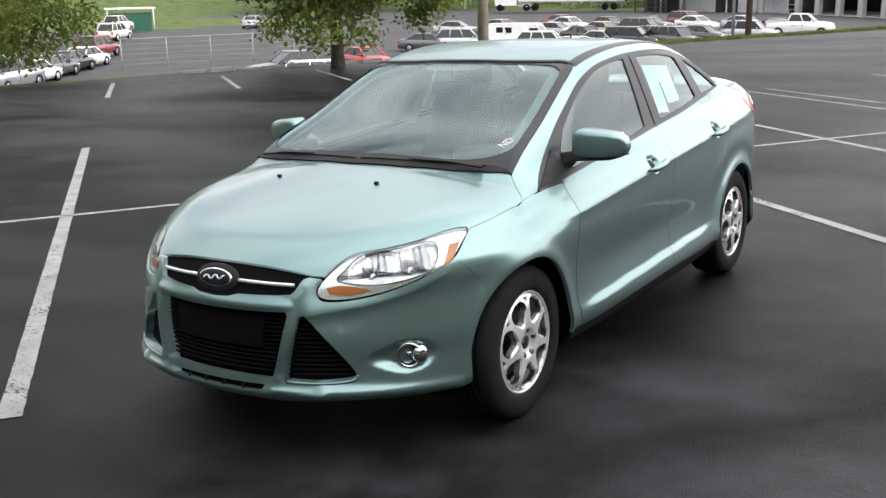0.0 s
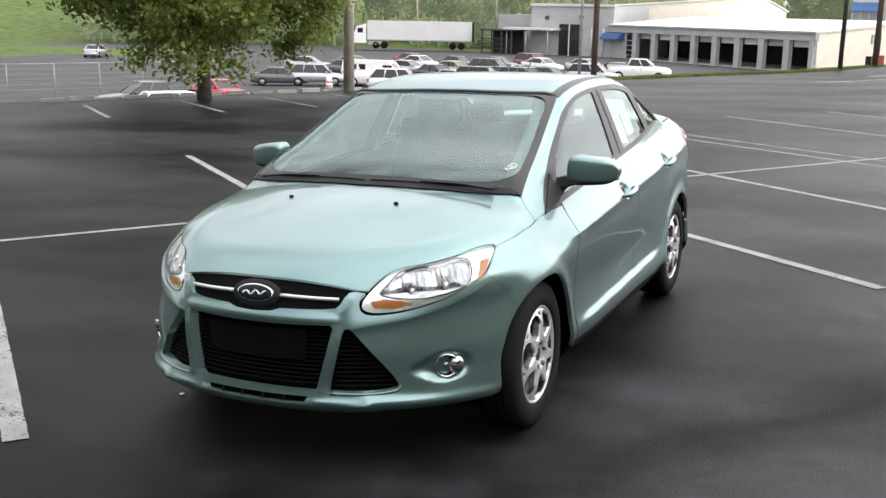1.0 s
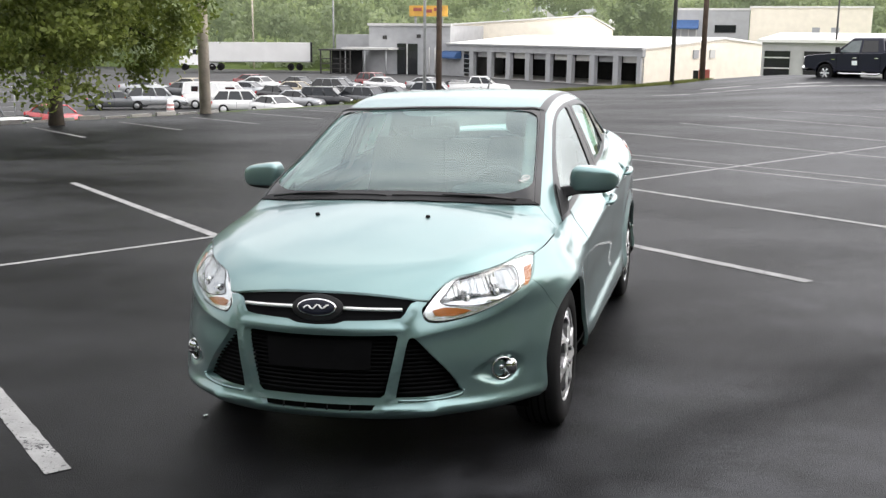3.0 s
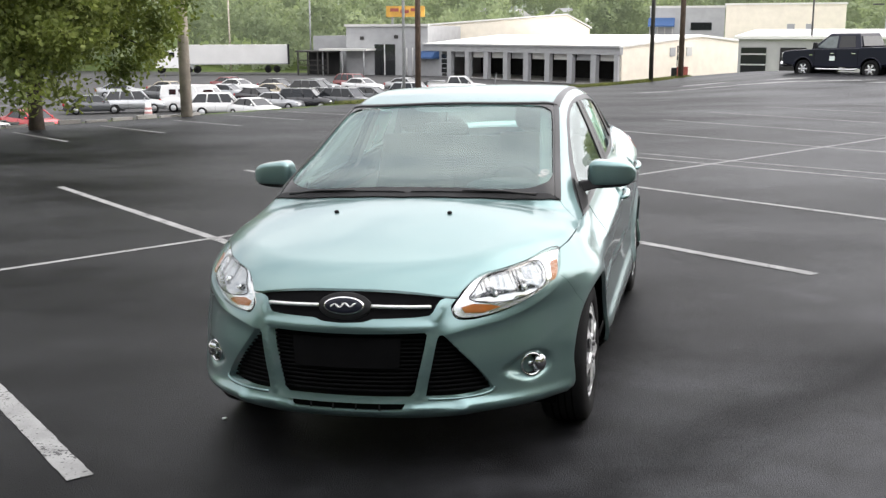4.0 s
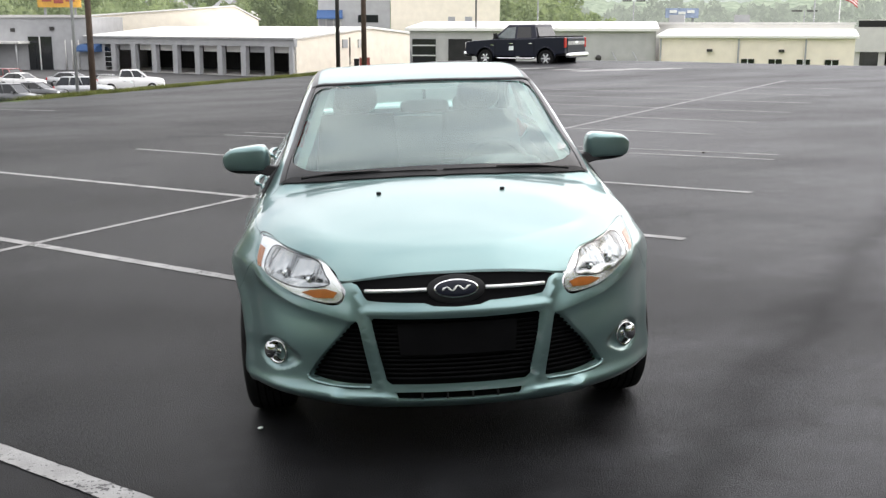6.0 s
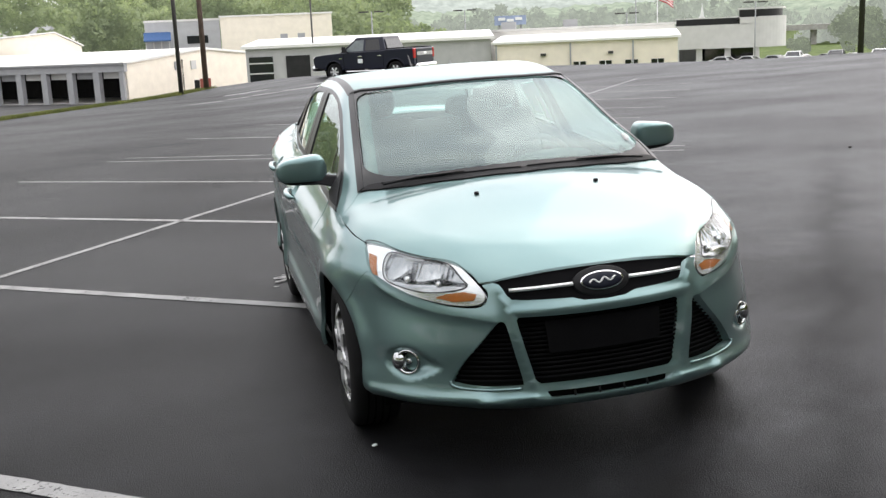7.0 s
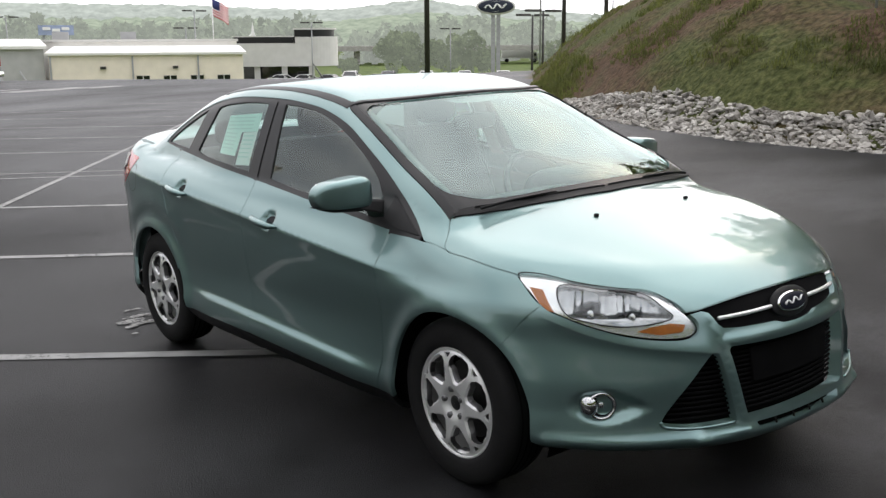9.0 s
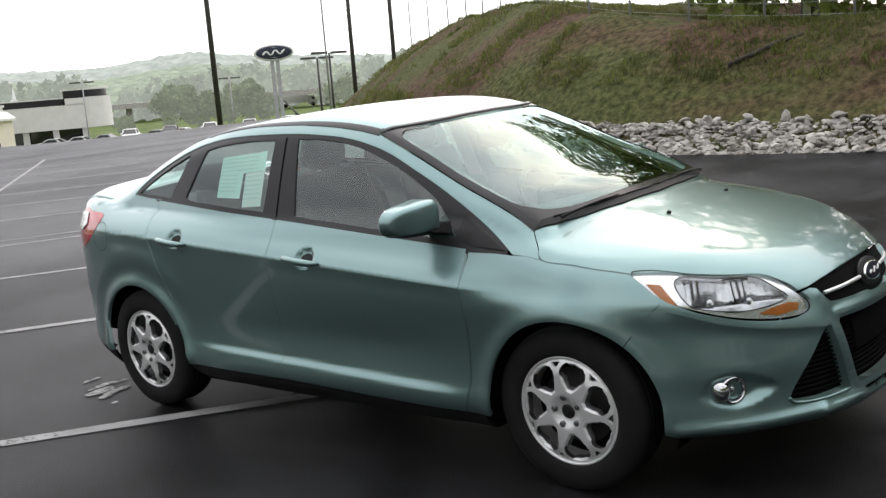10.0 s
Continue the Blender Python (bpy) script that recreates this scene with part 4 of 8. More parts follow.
# glass in the sides, black frames between
frame_holes = [soft([(-.795, .955), (-.70, 1.045), (-.64, 1.10), (-.50, 1.182), (-.373, 1.240), (-.24, 1.290), (-.122, 1.325), (.05, 1.352), (.214, 1.362)], closed=False, n=3) + [(.150, 1.030)] + [(y, float(belt(y)) + .022) for y in np.linspace(.10, -.74, 12)],
               [(.367, 1.362)] + soft([(.367, 1.362), (.50, 1.366), (.635, 1.362), (.78, 1.350), (.875, 1.333)], closed=False, n=4)[1:] + [(.985, 1.110)] + [(y, float(belt(y)) + .022) for y in np.linspace(.94, .36, 8)],
               [(1.010, 1.318)] + soft([(1.010, 1.318), (1.19, 1.252), (1.33, 1.19), (1.435, 1.130)], closed=False, n=4)[1:] + [(1.40, 1.128), (1.12, 1.112)]]
both("window_frame", [(y, z + .010) for y, z in light_top[1:-1]] + [(y, z - .020) for y, z in light_low], from_side, BLACKTRIM, saloon, "gloss black window surround", holes=frame_holes, grid=.022, gap=.001, depth=.01, lift=-.004)
for h in frame_holes:
    for g in both("side_window", h, from_side, GLASS, saloon, grid=.05, gap=-.004, depth=0, lift=-.010):
        g.visible_shadow = False

# -- the nose, in angle (hundreds of degrees) about a post behind it, and height --
lamp = soft([(.716, .832), (.655, .834), (.560, .812), (.470, .796), (.385, .782), (.332, .742), (.289, .676), (.300, .638), (.371, .634), (.468, .655), (.555, .692), (.626, .735), (.676, .786)], n=5)
grille_main = [(-.211, .591), (.211, .591), (.217, .581), (.178, .355), (.166, .342), (-.166, .342), (-.178, .355), (-.217, .581)]
grille_side = soft([(.252, .578), (.266, .568), (.305, .500), (.345, .430), (.372, .372), (.368, .350), (.300, .340), (.215, .342), (.208, .350), (.222, .450), (.240, .560)], n=4)
slot_low = [(-.155, .320), (.155, .320), (.145, .297), (-.145, .297)]
slot_up = soft([(0, .7548), (.05, .7478), (.075, .7338), (.12, .7278), (.20, .7218), (.254, .7135)], closed=False, n=3) + [(.246, .690), (.225, .654), (.19, .650), (.08, .648), (.055, .636), (0, .632)]
slot_up = slot_up + [(-a, z) for a, z in slot_up[::-1][1:-1]]


def seg_d(a, z, p, q):
    """Distance of (angle, height) points to a line piece, in metres or so."""
    a, z, (pa, pz), (qa, qz) = a * 1.5, z, p, q
    pa, qa = pa * 1.5, qa * 1.5
    t = np.clip(((a - pa) * (qa - pa) + (z - pz) * (qz - pz)) / ((qa - pa) ** 2 + (qz - pz) ** 2), 0, 1)
    return np.hypot(a - pa - t * (qa - pa), z - pz - t * (qz - pz))


shoulder_z = bend([.20, .252, .32, .42, .52, .60, .70], [.570, .578, .594, .614, .648, .690, .74])


def nose_relief(p):
    x, y, z = np.abs(p[:, 0]), p[:, 1], p[:, 2]
    a = np.degrees(np.arctan2(x, -(y + 1.30))) / 100
    d = .008 * np.exp(-seg_d(a, z, (.258, .69), (.226, .58)) / .022)
    d = np.maximum(d, .008 * np.exp(-seg_d(a, z, (.226, .58), (.188, .345)) / .022))
    d = np.maximum(d, .008 * bump(seg_d(a, z, (0, .617), (.222, .612)), .020))
    d = d + .013 * np.exp(-seg_d(a, z, (.18, .302), (.30, .294)) / .026)
    d = d + .012 * bump(seg_d(a, z, (.30, .305), (.62, .275)), .026)
    # a shoulder under the headlamp, turning in sharply below
    dz = z - shoulder_z(a)
    d = d + .011 * np.where(dz > 0, bump(dz, .055), np.exp(np.minimum(dz, 0) / .024)) * step(.232, .275, a) * step(.655, .56, a)
    # almond recess round the fog lamp
    r = np.hypot((a - .486) * 1.5 / .128, (z - .413) / (.038 + .024 * step(.40, .50, a)))
    d = d - .026 * (1 - step(.42, 1.10, r))
    return d


shoulder_rows = [sorted((sd * a, float(shoulder_z(a)) + o) for a in np.arange(.235, .655, .006)) for sd in (1, -1) for o in (-.014, -.007, -.002, .002, .008)]
chin = bend([0, .15, .24, .36, .52, .66], [.262, .262, .262, .268, .262, .262])
def nose_angle(yz):
    q = from_side(np.array(yz, float))
    return [(float(np.degrees(np.arctan2(x, -(y + 1.30)))) / 100, float(z)) for x, y, z in q]


arch_edge = nose_angle([q for q in arc(-WHEEL_Y, ARCH_R, 188, 131)])
half = ([(0, .262)] + [(a, float(chin(a))) for a in np.linspace(.05, .64, 18)] + arch_edge + nose_angle([(-1.63, .682), (-1.655, .712)]) + [(.636, .742)]
        + soft([(.626, .733), (.555, .688), (.468, .651), (.371, .630), (.298, .632), (.283, .676), (.300, .706)], closed=False, n=4)
        + [(.272, .712), (.256, .705), (.246, .690), (.236, .668), (.225, .654), (.19, .650), (.08, .648), (.055, .636), (0, .632)])
bumper_o = half + [(-a, z) for a, z in half[::-1][1:-1]]
bumper = panel("front_bumper", bumper_o, from_nose, GREEN, saloon, grid=.0125, gap=.0008, depth=.045, dent=nose_relief, rows=shoulder_rows,
               holes=[grille_main, grille_side, [(-a, z) for a, z in grille_side], slot_low])


def on_nose(a, z, off=0.0):
    u = np.array([[a, z]])
    p = from_nose(u)
    return Vector(p[0] + normal_at(p)[0] * off)


def nose_bar(bm, pts, r, off, seg=8):
    return rod(bm, [on_nose(a, z, off) for a, z in pts], r, seg)


SATINBAR = mat("satin bright metal", (0.80, 0.81, 0.81), 0.38, 0.55, var=0.03, scale=30)
# grille inserts: a backing painted near-black for depth of shade, slats before it
BLACKMATT = mat("matt black plastic", (0.0045, 0.0045, 0.005), 0.8, spec=0.06, var=0.2, scale=10)
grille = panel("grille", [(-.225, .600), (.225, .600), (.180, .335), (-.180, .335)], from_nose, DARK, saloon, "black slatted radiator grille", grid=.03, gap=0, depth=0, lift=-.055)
for k, z in enumerate(np.linspace(.578, .362, 14)):
    w = .205 - .036 * (.578 - z) / .216
    part("slat", nose_bar(nbm(), [(a, z) for a in np.linspace(-w - .012, w + .012, 17)], .0050, -.040), BLACKMATT, grille)
plate = [(-.150, .572), (.150, .572), (.142, .452), (-.142, .452)]
panel("plate_blank", plate, from_nose, BLACKMATT, grille, "plain black plate bracket", grid=.03, gap=0, depth=.012, lift=-.026)
for s in (1, -1):
    g = panel("corner_grille", [(a * s, z) for a, z in grille_side], from_nose, DARK, saloon, "black slatted corner intake", grid=.03, gap=-.01, depth=0, lift=-.045)
    for z in np.linspace(.560, .358, 13):
        hit = [a for a in np.linspace(.19, .40, 120) if inside_poly(np.array([[a, z]]), np.array(grille_side))[0]]
        if len(hit) > 3:
            part("slat", nose_bar(nbm(), [(s * a, z) for a in np.linspace(hit[0] - .004, hit[-1] + .004, 8)], .0052, -.034), BLACKMATT, g)
    # a bright lip under each intake
    part("intake_lip", nose_bar(nbm(), [(s * a, z) for a, z in soft([(.212, .336), (.30, .333), (.366, .343), (.378, .362)], closed=False, n=5)], .006, .004), GREEN, g)
low = panel("lower_grille", [(-.165, .328), (.165, .328), (.155, .292), (-.155, .292)], from_nose, DARK, saloon, "black lower intake", grid=.03, gap=0, depth=0, lift=-.04)
for a in (-.09, -.03, .03, .09):
    part("divider", rod(nbm(), [on_nose(a, .296, -.015), on_nose(a, .324, -.015)], .004, 6), BLACKPLASTIC, low)
upper = panel("upper_grille", [(a * 1.06, .69 + (z - .69) * (1.30 if z > .69 else 1.12)) for a, z in slot_up], from_nose, BLACKMATT, saloon, "black upper grille with chrome bar", grid=.02, gap=0, depth=0, lift=-.016)
for s in (1, -1):
    part("chrome_bar", nose_bar(nbm(), [(s * a, z) for a, z in zip(np.linspace(.074, .232, 12), np.linspace(.692, .685, 12))], .0072, -.002), SATINBAR, upper)


def oval(bm, centre, frame_m, rx, ry, h, seg=40):
    """A domed oval plate lying in a plane."""
    rows = []
    for k, (s, z) in enumerate(((1, 0), (1, .6), (.96, 1.0), (.6, 1.25), (.25, 1.35))):
        rows.append([centre + frame_m @ Vector((rx * s * math.cos(a), ry * s * math.sin(a), h * z)) for a in (2 * math.pi * i / seg for i in range(seg))])
    return loft(bm, rows)


# oval badge on a black shield
bc = on_nose(0, .692, .0)
bn = Vector((0, -.94, .34)).normalized()
bx = Vector((1, 0, 0))
BF = Matrix((bx, bn.cross(bx), bn)).transposed()
shield = part("badge_shield", fix(oval(nbm(), bc - bn * .012, BF, .108, .054, .010)), BLACKPLASTIC, saloon)
badge = part("badge", fix(oval(nbm(), bc, BF, .083, .0350, .008)), CHROME, saloon, "chrome-rimmed oval badge")
part("badge_face", fix(oval(nbm(), bc + bn * .006, BF, .0765, .0300, .005)), EMBLEM, badge, "dark enamel badge face")
swash = [bc + bn * .0135 + BF @ Vector((.052 * t, .0085 * math.sin(7.5 * t + .6) * (1 - .35 * abs(t)) + .003 * t, 0)) for t in np.linspace(-1, 1, 41)]
part("badge_swash", rod(nbm(), swash, [.0018 + .0022 * abs(math.cos(7.5 * t + .6)) for t in np.linspace(-1, 1, 41)], 6), WHITEMARK, badge, "plain pale wavy line across the badge")


# headlamps: lens, chrome bowl, reflectors, amber pieces
def head_lamp(s):
    o = [(a * s, z) for a, z in lamp]
    hl = panel("headlamp", o, from_nose, LENS, saloon, "clear swept-back headlamp with chrome reflectors", grid=.02, gap=.0045, depth=0, lift=.003)
    hl.visible_shadow = False

    inner_l = soft([(.604, .804), (.50, .794), (.405, .780), (.358, .735), (.343, .698), (.44, .678), (.53, .694), (.580, .722)], n=6)
    part("housing", panel_mesh("housing", o, from_nose, holes=[[(a * s, z) for a, z in inner_l]], grid=.012, gap=.003, depth=.030, lift=-.010), LAMPWHITE, hl, "pale chrome lamp housing")

    def well(p):
        x, y, z = np.abs(p[:, 0]), p[:, 1], p[:, 2]
        a = np.degrees(np.arctan2(x, -(y + 1.30))) / 100
        d = -.028 - .040 * bump(np.hypot(a - .536, (z - .742) / 1.3), .040) - .030 * bump(np.hypot(a - .428, (z - .730) / 1.2), .042)
        # upright flutes across both lobes, a smooth ledge below
        flute = np.abs(((a - .35) / .017) % 1 - .5) * step(.700, .716, z)
        return d + .0055 * flute + .018 * step(.712, .690, z)
    part("lamp_well", panel_mesh("lamp_well", [(a * s, z) for a, z in inner_l], from_nose, grid=.0042, gap=-.004, depth=.0, dent=well), LAMPWELL, hl, "fluted chrome lamp interior")
    panel("lamp_rim", o, from_nose, BLACKTRIM, hl, "thin black rim", holes=[[(.50 * s + (a - .50 * s) * .980, .725 + (z - .725) * .955) for a, z in o]], grid=.012, gap=.0015, depth=.006, lift=.002)
    part("well_edge", nose_bar(nbm(), [(a * s, z) for a, z in inner_l + inner_l[:1]], .0022, -.008, 6), BLACKTRIM, hl)
    for a, z, r in ((.528, .742, .015), (.428, .728, .012)):
        c = on_nose(a * s, z, -.060)
        n = Vector((s * .48, -.87, .05)).normalized()
        cup = part("bulb_cap", rod(nbm(), [c, c + n * .020, c + n * .028], [r, r, r * .4], 12), FOGCHROME, hl, "dark chrome bulb cap")
        part("bulb", blob(nbm(), tuple(c + n * .030), (.010, .010, .010), 2, 10, 6), LAMPGLOW, cup)
    panel("side_marker", [(a * s, z) for a, z in ((.676, .797), (.642, .791), (.606, .726), (.618, .727), (.643, .752))], from_nose, AMBER, hl, "amber side marker", grid=.015, gap=.0, depth=.004, lift=-.006)
    panel("turn_signal", [(a * s, z) for a, z in ((.420, .661), (.388, .675), (.345, .684), (.312, .676), (.320, .654), (.371, .648))], from_nose, AMBER, hl, "amber turn signal", grid=.015, gap=.0, depth=.004, lift=-.006)
    return hl


FOGCHROME = mat("dark chrome", (0.58, 0.59, 0.60), 0.10, 1.0)
LAMPWHITE = mat("bright lamp housing", (0.86, 0.87, 0.88), 0.22, 0.75, var=0.05, scale=30)
LAMPWELL = mat("bright chrome interior", (0.40, 0.41, 0.42), 0.10, 1.0, var=0.12, scale=40, bump_h=0.003, bump_s=30)
LAMPGLOW = mat("bulb glass", (0.70, 0.70, 0.66), 0.1, coat=0.5)
for s in (1, -1):
    head_lamp(s)


# fog lamps: a chrome barrel set in the almond recess, clear lens
def fog_lamp(s):
    c = Vector(from_nose(np.array([[.497 * s, .413]]))[0])
    n = Vector((s * .56, -.83, .02)).normalized()
    u = Vector((0, 0, 1)).cross(n).normalized()
    fm = Matrix((u, n.cross(u), n)).transposed()
    c = c - n * .022

    def ring(prof, seg=36):
        return fix(loft(nbm(), [[c + fm @ Vector((q * math.cos(t), q * math.sin(t), h)) for t in (2 * math.pi * i / seg for i in range(seg))] for q, h in prof], caps=False))
    fog = part("fog_lamp", ring(((.037, .004), (.039, .014), (.044, .018), (.049, .014), (.050, .0), (.049, -.080))), FOGCHROME, saloon, "round chrome-barrelled fog lamp")
    part("cheek", blob(nbm(), tuple(c + Vector((s * .030, .026, 0)) - n * .004), (.066, .070, .078), 2.2, 16, 10), FOGCHROME, fog, "bright chrome lamp cheek")
    part("bowl", ring(((.039, .010), (.032, -.004), (.018, -.018), (.002, -.022))), SMOKED, fog)
    part("lens_cap", ring(((.012, -.010), (.012, .0), (.009, .003), (.001, .004))), CHROME, fog)
    lens = part("lens", ring(((.040, .012), (.024, .017), (.001, .019))), LENS, fog)
    lens.visible_shadow = False


SMOKED = mat("smoked lamp bowl", (0.06, 0.06, 0.064), 0.2, 0.8, var=0.15, scale=40)
for s in (1, -1):
    fog_lamp(s)

# -- rear bumper and lamps --
def rear_angle(yz):
    q = from_side(np.array(yz, float))
    return [(float(np.degrees(np.arctan2(x, y - 1.40))) / 100, float(z)) for x, y, z in q]


half = [(0, .27), (.15, .27), (.30, .275)] + rear_angle([(2.06, .29), (2.05, .45), (2.035, .65), (2.02, .85), (2.02, .95), (2.02, 1.03), (2.03, 1.09)]) + [(.30, 1.125), (.15, 1.13), (0, 1.13)]
panel("rear_bumper", half + [(-a, z) for a, z in half[::-1][1:-1]], from_rear, GREEN, saloon, grid=.03, gap=.001)
both("tail_bumper_side", [(1.70, .505), (1.86, .50), (1.88, .60), (1.93, .70), (1.93, .85), (2.02, .85), (2.06, .29), (1.64, .29), (1.665, .40)], from_side, GREEN, saloon, grid=.022, gap=.0015)
both("tail_valance", [(1.62, .285), (2.05, .285), (2.03, .20), (1.64, .20)], from_side, BLACKPLASTIC, saloon, grid=.03, gap=.001)
both("tail_lamp", soft(lamp_side, n=4) + [(2.0, .90), (2.02, 1.03)], from_side, REDLENS, saloon, "red wrap-round tail lamp", grid=.02, gap=.002, depth=.03, lift=.002)


both("reverse_lens", [(1.925, 1.040), (1.80, 1.040), (1.775, .985), (1.83, .950), (1.925, .955)], from_side, LAMPWHITE, saloon, "clear reversing lens", grid=.02, gap=0, depth=.004, lift=.009)
flap = [(1.60 + .075 * math.cos(a), .925 + .075 * math.sin(a)) for a in (2 * math.pi * k / 40 for k in range(40))]
panel("fuel_flap_seam", flap, from_side, DARK, saloon, "dark seam round the fuel flap", holes=[[(1.60 + (y - 1.60) * .975, .925 + (z - .925) * .975) for y, z in flap]], grid=.02, gap=0, depth=0, lift=.0012, flip=True)


# -- wheels --
def wheel(m):
    w = part("wheel", lathe(nbm(), [(-.10, .205), (-.105, .225), (-.104, .26), (-.098, .29), (-.086, .310), (-.06, .3165), (.06, .3165), (.086, .310), (.098, .29), (.104, .26), (.103, .232), (.097, .214), (.085, .206)], 64), TYRE, saloon, "black road tyre with a silver wheel cover", m=m)
    for o in (-.045, -.015, .015, .045):
        part("tread_groove", lathe(nbm(), [(o - .004, .3172), (o - .003, .3178), (o + .003, .3178), (o + .004, .3172)], 64), DARK, w)
    part("rim", lathe(nbm(), [(.080, .214), (.092, .213), (.094, .206), (.086, .200), (.03, .190), (-.06, .185)], 56), SILVER, w)
    part("brake_disc", lathe(nbm(), [(.012, .150), (.016, .145), (.016, .06), (.03, .055), (.03, .001)], 40), DISCSTEEL, w)
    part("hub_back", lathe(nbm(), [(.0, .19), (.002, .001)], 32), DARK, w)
    holes, small = [], []
    for k in range(7):
        t0 = 2 * math.pi * (k + .5) / 7 + math.pi / 2

        def at(r, a):
            return (r * math.cos(t0 + a), r * math.sin(t0 + a))
        holes.append([at(.082, -.13), at(.082, .13), at(.110, .30), at(.140, .362), at(.160, .362), at(.177, .30), at(.190, .19), at(.193, 0), at(.190, -.19), at(.177, -.30), at(.160, -.362), at(.140, -.362), at(.110, -.30)])
        t0 += math.pi / 7
        small.append([at(.192, -.105), at(.192, .105), at(.173, .03), at(.173, -.03)])
    ring = [(.205 * math.cos(2 * math.pi * i / 90), .205 * math.sin(2 * math.pi * i / 90)) for i in range(90)]
    vs, fs = triangles(ring, holes + small, .011, 0)
    r = np.hypot(vs[:, 0], vs[:, 1])
    h = .092 + .016 * step(.205, .14, r) - .016 * step(.07, .03, r) - .012 * step(.19, .207, r)
    verts = [(h[i], vs[i, 0], vs[i, 1]) for i in range(len(vs))]
    faces = []
    for f in fs:
        a, b, c = (Vector(verts[i]) for i in f)
        faces.append(tuple(f) if (b - a).cross(c - a).x > 0 else tuple(f[::-1]))
    seen = {(f[k], f[(k + 1) % 3]) for f in faces for k in range(3)}
    rim = [e for e in seen if (e[1], e[0]) not in seen]
    top, mid, low = {}, {}, {}
    for e in rim:
        for v in e:
            if v not in top:
                x, y, z = verts[v]
                rr = math.hypot(y, z)
                top[v] = len(verts)
                verts.append((x, y, z))
                # walls lean in towards the middle of each opening
                best = min(holes + small, key=lambda q: (np.mean([p[0] for p in q]) - y) ** 2 + (np.mean([p[1] for p in q]) - z) ** 2)
                cy, cz = np.mean([p[0] for p in best]), np.mean([p[1] for p in best])
                for ring_v, k, deep in ((mid, .16, .007), (low, .25, .030)):
                    ring_v[v] = len(verts)
                    verts.append((x - deep, y + (cy - y) * (k if rr < .200 else 0), z + (cz - z) * (k if rr < .200 else 0)))
    flat = len(faces)
    faces += [(top[a], mid[a], mid[b], top[b]) for a, b in rim]
    walls = len(faces)
    faces += [(mid[a], low[a], low[b], mid[b]) for a, b in rim]
    me = mesh_from("wheel_cover", verts, faces)
    # painted highlight on the bevels, dull darker walls for shade below
    me.polygons.foreach_set("material_index", [0] * flat + [1] * (walls - flat) + [2] * (len(faces) - walls))
    cover = part("wheel_cover", me, (SILVER, BEVELHIGHLIGHT, DARKSTEEL), w, "silver seven-spoke wheel cover")
    part("centre_cap", lathe(nbm(), [(.080, .030), (.092, .029), (.095, .022), (.096, .001)], 24), BLACKTRIM, cover)
    for k in range(5):
        a = 2 * math.pi * k / 5 + .3
        part("wheel_nut", lathe(nbm(), [(.088, .014), (.107, .013), (.110, .008), (.108, .001)], 6, at=(0, .054 * math.cos(a), .056 * math.sin(a))), DARKSTEEL, cover)
    return w


# lighter copy of the wheel silver: bright edges painted onto the bevels
BEVELHIGHLIGHT = mat("bright bevelled edge", (0.78, 0.785, 0.79), 0.35, 0.35, var=0.04, scale=20)
# brake steel darkened, the shade behind the cover put into it
DISCSTEEL = mat("shaded brake steel", (0.035, 0.035, 0.036), 0.6, 0.5, var=0.3, scale=20)
DARKSTEEL = mat("dull steel", (0.16, 0.16, 0.165), 0.45, 0.8, var=0.15, scale=20)
first = wheel(pose(.763, -1.300, WHEEL_R))


def wheel_copy(m):
    made = {}
    for o in (first, *first.children_recursive):
        made[o] = o.copy()
        scene.collection.objects.link(made[o])
        made[o].parent = made.get(o.parent, o.parent)
    made[first].matrix_basis = m


wheel_copy(pose(.772, WHEEL_Y, WHEEL_R, 20))
wheel_copy(pose(-.763, -1.300, WHEEL_R, 11, 0, 180))
wheel_copy(pose(-.772, WHEEL_Y, WHEEL_R, 40, 0, 180))

# dark inner tub, undertrays added to block light beneath, wheel liners
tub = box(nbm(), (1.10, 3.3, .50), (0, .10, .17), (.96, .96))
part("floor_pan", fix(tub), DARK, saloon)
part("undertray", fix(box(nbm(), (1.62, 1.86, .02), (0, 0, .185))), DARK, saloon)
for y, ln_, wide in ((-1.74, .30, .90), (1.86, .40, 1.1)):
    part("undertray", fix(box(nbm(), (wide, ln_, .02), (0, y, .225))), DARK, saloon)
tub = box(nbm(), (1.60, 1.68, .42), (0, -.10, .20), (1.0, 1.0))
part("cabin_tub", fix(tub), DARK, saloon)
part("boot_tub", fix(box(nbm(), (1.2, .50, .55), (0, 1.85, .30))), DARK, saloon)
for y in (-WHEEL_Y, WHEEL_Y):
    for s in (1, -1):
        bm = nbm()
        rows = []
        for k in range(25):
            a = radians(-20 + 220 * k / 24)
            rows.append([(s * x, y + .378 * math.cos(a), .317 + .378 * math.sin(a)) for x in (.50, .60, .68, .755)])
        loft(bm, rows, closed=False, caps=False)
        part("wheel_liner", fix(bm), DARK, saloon)


